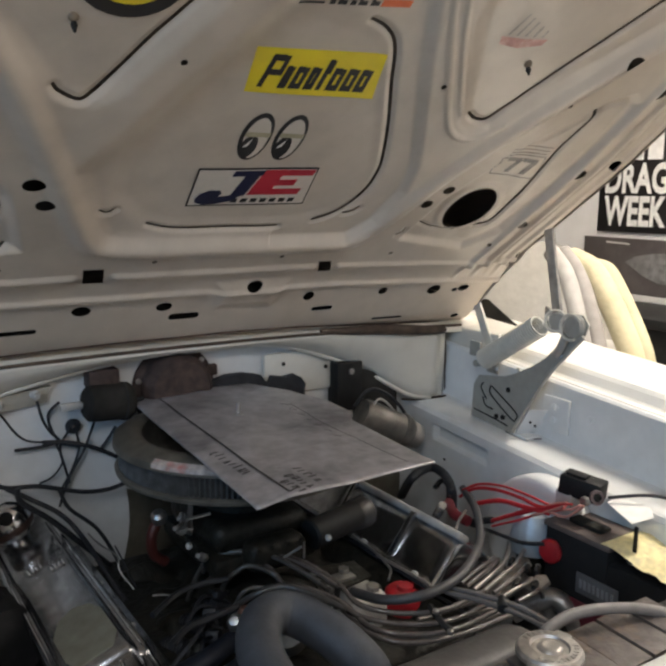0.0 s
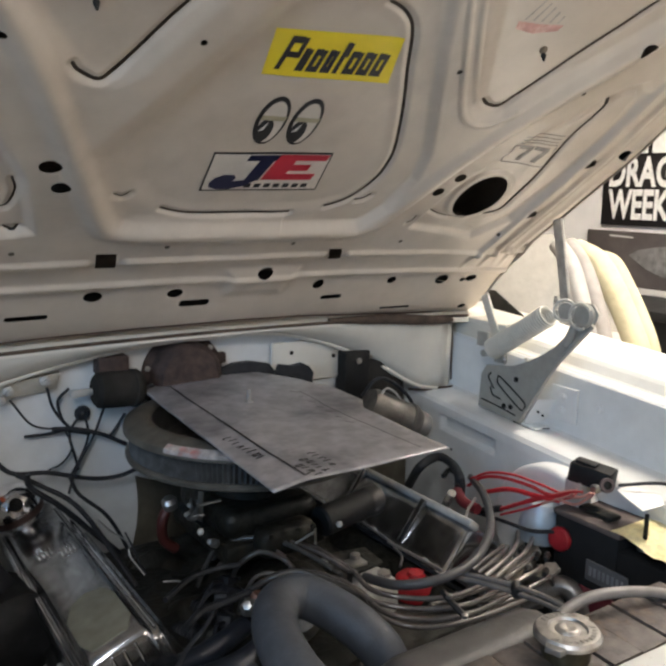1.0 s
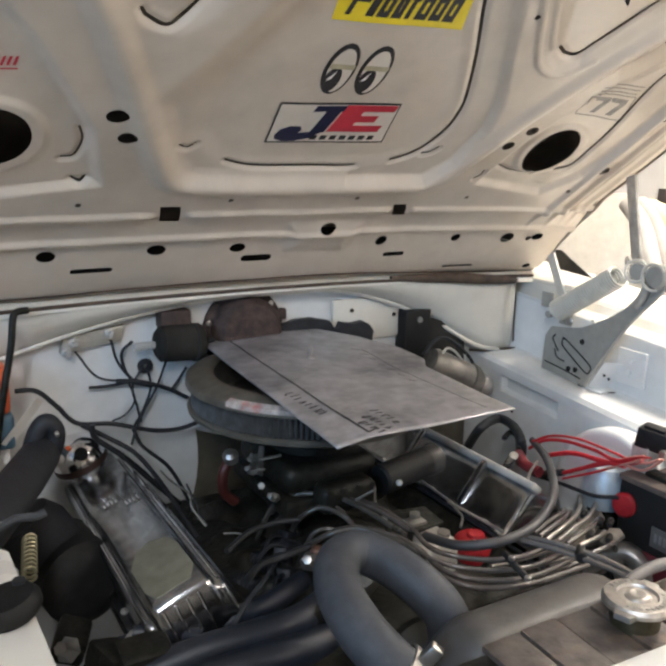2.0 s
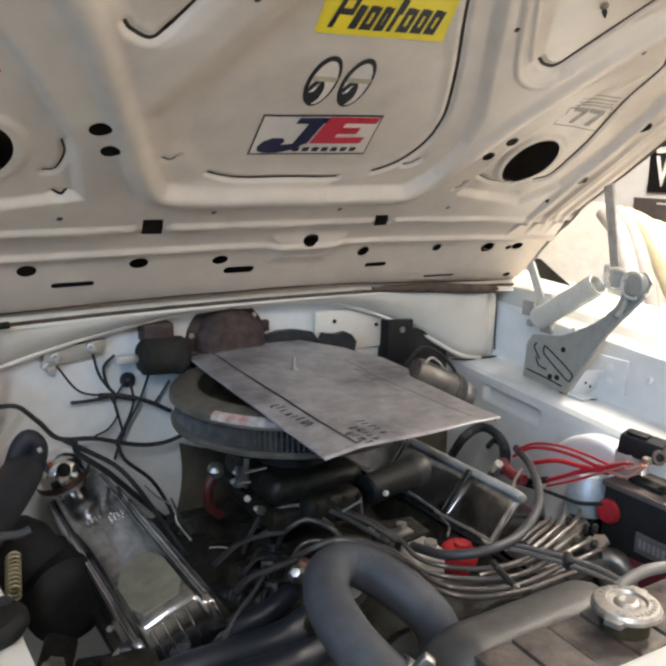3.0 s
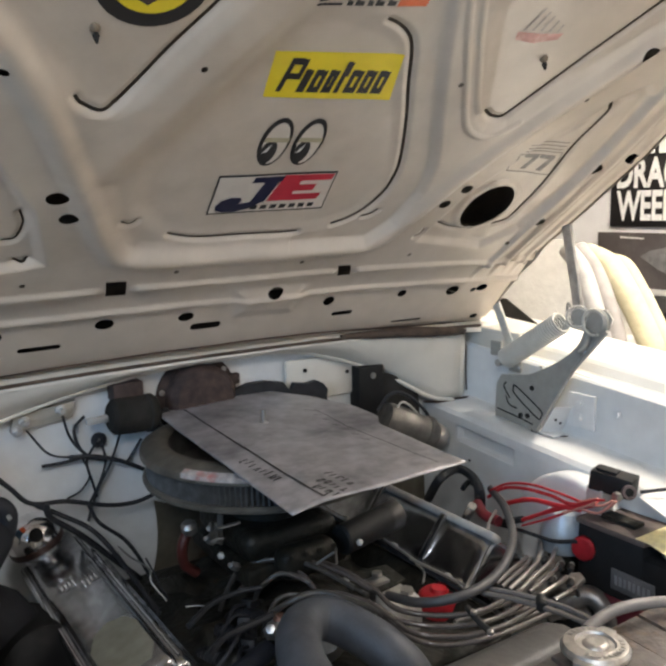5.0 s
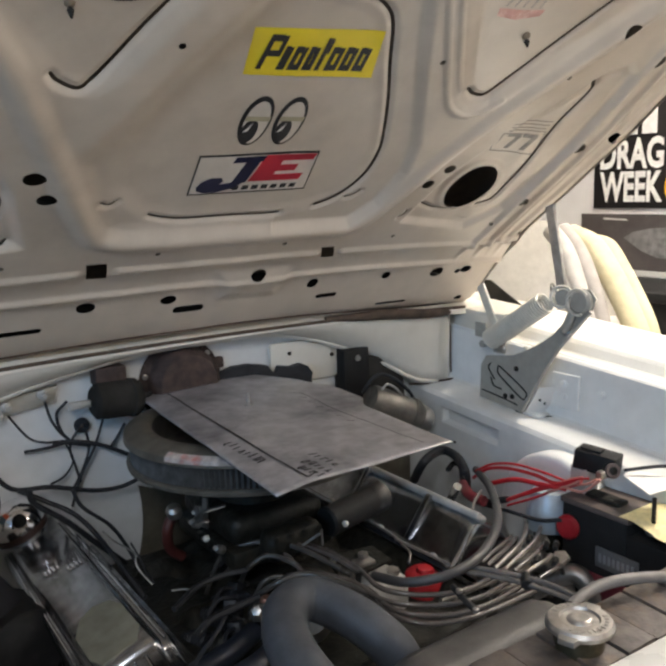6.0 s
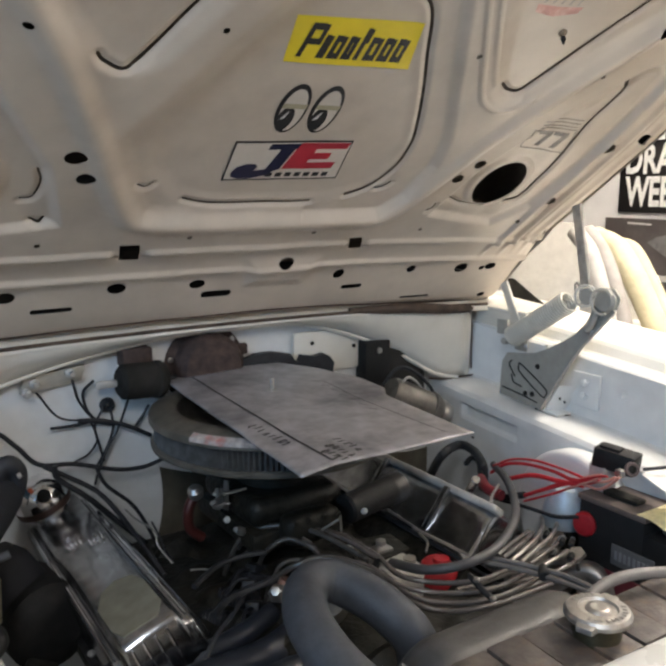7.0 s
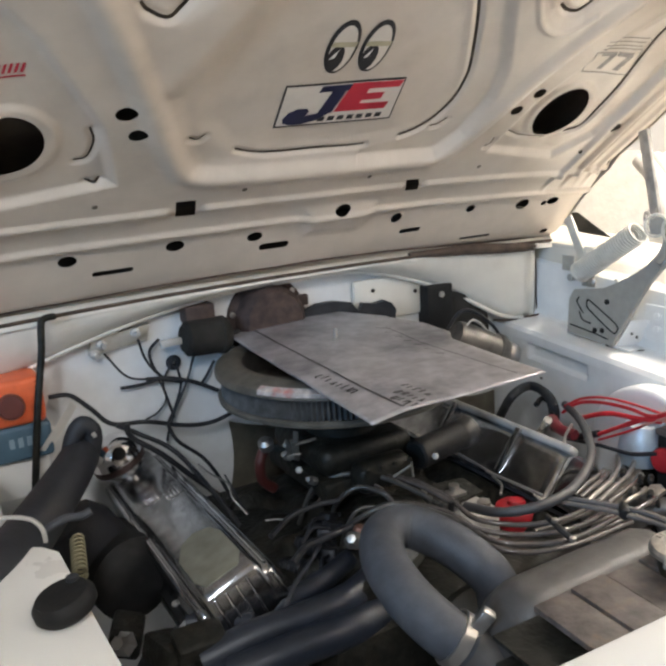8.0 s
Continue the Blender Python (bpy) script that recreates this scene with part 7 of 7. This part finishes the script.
def build_front_tangle():
    soft = shader("blue-black dusty hose", (0.011, 0.013, 0.018), 0.5, 0, 0.15, 40, (0.035, 0.038, 0.046), 12, 0.5, 0.03, 120, spec=0.3)
    arc = shader("dusty grey-black lead", (0.060, 0.057, 0.052), 0.3, 0, 0.1, 60, (0.14, 0.13, 0.12), 14, 0.5, coat=0.3)
    for pts, r in (([(-0.090, -0.030, 0.700), (-0.083, -0.046, 0.740), (-0.073, -0.056, 0.765), (-0.055, -0.075, 0.783), (-0.032, -0.094, 0.790), (-0.008, -0.117, 0.790), (0.004, -0.149, 0.790), (0.011, -0.188, 0.790), (0.019, -0.260, 0.788)], 0.0036),
                   ([(-0.060, -0.070, 0.690), (-0.055, -0.082, 0.735), (-0.054, -0.109, 0.765), (-0.036, -0.122, 0.780), (-0.022, -0.140, 0.780), (-0.011, -0.163, 0.775), (0.006, -0.165, 0.745), (0.015, -0.160, 0.700)], 0.0038),
                   ([(-0.078, -0.135, 0.690), (-0.076, -0.157, 0.740), (-0.075, -0.190, 0.770), (-0.061, -0.207, 0.785), (-0.038, -0.215, 0.790), (-0.019, -0.233, 0.790), (0.000, -0.270, 0.787), (0.015, -0.300, 0.782)], 0.0042),
                   ([(-0.066, -0.140, 0.735), (-0.059, -0.153, 0.760), (-0.042, -0.158, 0.765), (-0.027, -0.169, 0.762), (-0.010, -0.182, 0.740)], 0.0030)):
        wire("plug_lead", pts, r, arc, "dusty grey-black plug lead arching over the engine front", "plug lead", "plug leads", 10)
    # ribbed loom tubes and plug-in connectors, dark and low
    for pts, r in (([(-0.150, 0.010, 0.640), (-0.138, -0.050, 0.685), (-0.119, -0.103, 0.708), (-0.108, -0.150, 0.705), (-0.100, -0.200, 0.665)], 0.012), ([(-0.180, -0.060, 0.630), (-0.165, -0.105, 0.680), (-0.150, -0.139, 0.700), (-0.135, -0.185, 0.690), (-0.120, -0.230, 0.650)], 0.013), ([(-0.090, -0.010, 0.650), (-0.084, -0.060, 0.700), (-0.080, -0.095, 0.715), (-0.092, -0.130, 0.712), (-0.112, -0.165, 0.690)], 0.010)):
        wire_ = part("loom_tube", tube(pts, r, 12, 24, lambda f, r=r: r * (1.0 + 0.10 * math.sin(f * 150.0))), soft)
        tagged(wire_, "blue-black ribbed loom tube low at the engine front", "loom tube", "loom tubes")
    for k, (p, turn) in enumerate((((-0.062, -0.078, 0.722), 0.5), ((-0.097, -0.128, 0.728), 1.0), ((-0.075, -0.114, 0.725), 0.2), ((-0.113, -0.173, 0.722), 0.9))):
        plug = thing("wire_connector", "dark blue-grey plug connector among the wires", "connector", p, "wire connectors")
        m = Matrix.Translation(p) @ Matrix.Rotation(turn, 4, "Z") @ Matrix.Rotation(0.4, 4, "Y")
        local(part("shell", box((-0.016, -0.009, -0.008), (0.012, 0.009, 0.008), 0.002, 2, m), soft, plug), plug)
        local(part("collar", box((0.0125, -0.0105, -0.0095), (0.018, 0.0105, 0.0095), 0.002, 2, m), PLASTIC, plug), plug)
        local(part("lead", tube([m @ Vector((-0.016, 0, 0)), m @ Vector((-0.034, 0.006, -0.004)), m @ Vector((-0.050, 0.004, -0.026))], 0.0030, 8, 5), soft, plug), plug)
    wire("metal_pipe", [(-0.208, 0.063, 0.800), (-0.199, 0.040, 0.790), (-0.183, 0.006, 0.780), (-0.185, -0.008, 0.765), (-0.171, -0.027, 0.740)], 0.0014, DULL, "thin bright metal pipe along the valve cover", "pipe")
    wire("metal_pipe", [(-0.142, -0.024, 0.720), (-0.125, -0.032, 0.720), (-0.114, -0.046, 0.720)], 0.0016, DULL, "thin metal pipe low beside the engine", "pipe")
    wire("metal_pipe", [(-0.078, -0.143, 0.700), (-0.072, -0.156, 0.730), (-0.059, -0.151, 0.740)], 0.0022, DULL, "thin metal pipe low beside the engine", "pipe")
    n = thing("copper_fitting", "corroded copper-coloured hose fitting", "fitting", (-0.078, -0.186, 0.740))
    f = frame_at((-0.082, -0.193, 0.735), (0.15, -0.2, 1))
    local(part("body", lathe([(0, 0), (0.012, 0), (0.013, 0.010), (0.009, 0.014), (0.010, 0.024), (0.007, 0.030), (0, 0.030)], f, 10), shader("corroded copper", (0.36, 0.20, 0.15), 0.4, 0.7, 0.2, 60, (0.12, 0.09, 0.08), 40, 0.7, 0.05, 150), n), n)
    local(part("nut", lathe([(0, 0.010), (0.014, 0.010), (0.014, 0.017), (0, 0.017)], f, 6), ZINC, n), n)
    # small bright levers and screws on the grimy carburettor
    for a, b in (((-0.082, -0.010, 0.830), (-0.103, -0.063, 0.830)), ((-0.090, -0.045, 0.835), (-0.062, -0.053, 0.840)), ((-0.104, -0.053, 0.825), (-0.090, -0.058, 0.825)), ((-0.009, -0.180, 0.810), (0.008, -0.200, 0.830)), ((0.053, -0.133, 0.800), (0.025, -0.178, 0.800))):
        tagged(part("linkage_rod", rod(a, b, 0.0018, 8), ZINC), "thin bright throttle linkage rod", "rod", "linkage rods")
    for c, s in (((-0.114, -0.098, 0.820), 0.005), ((-0.089, -0.002, 0.820), 0.004), ((0.065, 0.020, 0.800), 0.004), ((0.061, -0.053, 0.820), 0.005), ((0.032, -0.193, 0.780), 0.005), ((0.078, -0.160, 0.810), 0.005)):
        tagged(part("small_screw", lathe([(0, 0), (s, 0), (s * 1.05, s * 0.4), (s * 0.6, s * 0.8), (0, s)], frame_at(c, (-0.5, -0.6, 0.6)), 6), STEEL), "small worn screw on the carburettor", "screw", "carburettor screws")


build_front_tangle()


# ---- beyond the fender: covers, foam and the wall ----
def build_background():
    cl = thing("car_cover", "cream cloth cover bunched over a rounded form", "cover", (0.98, 0.35, 0.0))
    rows = []
    for j in range(25):
        f = j / 24
        row = []
        for i in range(29):
            a = math.pi * i / 28
            fold = 0.010 * math.sin(9 * a + 5 * f) * f
            rx = (0.20 + 0.06 * f) + fold
            row.append((1.06 - 0.04 * f + 0.16 * math.cos(a) * (0.6 + 0.4 * f), 0.37 + 0.02 * f - (0.23 + fold) * math.cos(a * 1.0) * (0.75 + 0.25 * f) - 0.03, 1.19 - 0.40 * f ** 1.5 - 0.12 * math.cos(a) ** 2 * (1 - f) - 0.25 * f))
        rows.append(row)
    cloth = shader("cream cloth", (0.52, 0.50, 0.46), 0.85, 0, 0.05, 40, (0.52, 0.48, 0.4), 6, 0.4, 0.05, 90)
    bm = loft(rows)
    local(part("cloth", bm, cloth, cl, "", 80), cl)
    for k, (dx, c) in enumerate(((0.0, (0.34, 0.325, 0.305)), (0.03, (0.27, 0.25, 0.235)))):
        local(part("fold", tube([(0.95 + dx, 0.215 - 0.01 * k, 1.175), (0.94 + dx, 0.160 - 0.012 * k, 1.130), (0.93 + dx, 0.118 - 0.014 * k, 1.06), (0.93 + dx, 0.090 - 0.016 * k, 0.98), (0.93 + dx, 0.070 - 0.016 * k, 0.90)], 0.020, 12, 6), shader("grey-cream cloth", c, 0.85), cl, "", 80), cl)
    foam = shader("yellowed foam", (0.46, 0.41, 0.27), 0.85, 0, 0.06, 30, (0.5, 0.4, 0.2), 9, 0.4, 0.1, 60)
    fo = thing("foam_roll", "yellowed foam rolls leaning behind the fender", "foam roll", (1.02, 0.05, 0.5))
    local(part("roll", tube([(1.000, 0.196, 1.160), (1.000, 0.134, 1.137), (1.000, 0.085, 1.081), (1.000, 0.043, 1.017), (1.000, 0.008, 0.953), (1.000, -0.017, 0.879)], 0.028, 18, 8), foam, fo), fo)
    local(part("roll", tube([(1.060, 0.181, 1.136), (1.060, 0.138, 1.128), (1.060, 0.095, 1.075), (1.060, 0.052, 1.009), (1.060, 0.022, 0.953), (1.060, -0.003, 0.878)], 0.024, 18, 8), foam, fo), fo)
    local(part("base", box((0.94, -0.13, 0.0), (1.16, 0.10, 0.86), 0.03, 3), cloth, fo), fo)
    local(part("plinth", box((0.93, 0.10, 0.0), (1.25, 0.56, 0.95), 0.04, 3), cloth, cl), cl)
    bench = thing("tool_cabinet", "black tool cabinet against the wall", "cabinet", (1.32, 0.2, 0.0))
    local(part("body", box((1.20, -0.60, 0.0), (1.445, 0.40, 0.985), 0.006), PLASTIC, bench), bench)
    local(part("worktop", box((1.18, -0.62, 0.987), (1.447, 0.42, 1.012), 0.004), PLASTIC, bench), bench)
    # sign
    sg = thing("wall_sign", "black sign with bold white lettering on the wall", "sign", (X1, 0.3, 1.3))
    xs = X1 - 0.006
    board = local(part("board", box((xs, -0.05, 1.205), (X1 - 0.001, 0.476, 1.52), 0.001), shader("black sign print", (0.025, 0.022, 0.022), 0.4), sg), sg)
    mt = Matrix(((0, 0, -1, xs - 0.0002), (-1, 0, 0, 0), (0, 1, 0, 0), (0, 0, 0, 1)))
    ink = shader("white sign print", (0.85, 0.84, 0.82), 0.45)
    local(text_mesh("WEEK", mt @ Matrix.Translation((-0.456, 1.222, 0)), ink, "lettering", board, 0.205, 0.086), board)
    local(text_mesh("DRAG", mt @ Matrix.Translation((-0.456, 1.314, 0)), ink, "lettering", board, 0.205, 0.086), board)
    for k in range(3):
        local(part("print_bar", box((xs - 0.003, 0.395 - 0.06 * k, 1.408), (xs - 0.0005, 0.440 - 0.06 * k, 1.49)), ink, board), board)
    local(part("orange_shape", lathe([(0, 0), (0.05, 0), (0.05, 0.002), (0, 0.0025)], frame_at((xs - 0.0005, 0.195, 1.262), (-1, 0, 0)), 24), shader("orange sign print", (0.8, 0.42, 0.05), 0.4), board), board)
    ps = thing("wall_poster", "dark grey photographic poster of a vehicle", "poster", (X1, 0.3, 1.1))
    pr = local(part("print", box((X1 - 0.004, -0.08, 1.030), (X1 - 0.001, 0.520, 1.188)), shader("grey photo print", (0.10, 0.085, 0.082), 0.4, 0, 0.1, 10, (0.18, 0.155, 0.15), 6, 0.6), ps), ps)
    lightp = shader("light photo print", (0.24, 0.23, 0.225), 0.4, 0, 0.2, 60, (0.1, 0.09, 0.09), 30, 0.8)
    local(part("light_shape", sheet([(-0.37, 1.120), (-0.34, 1.138), (-0.28, 1.150), (-0.10, 1.16), (-0.05, 1.10), (-0.10, 1.06), (-0.26, 1.068), (-0.31, 1.085)], 0.0006, mt @ Matrix.Translation((0, 0, -0.0015))), lightp, pr), pr)
    local(part("light_bar", sheet([(-0.44, 1.172), (-0.36, 1.170), (-0.36, 1.174), (-0.44, 1.177)], 0.0006, mt @ Matrix.Translation((0, 0, -0.0015))), STICKER, pr), pr)
    local(part("border", box((X1 - 0.004, -0.08, 1.014), (X1 - 0.001, 0.500, 1.0295)), STICKER, ps), ps)


build_background()
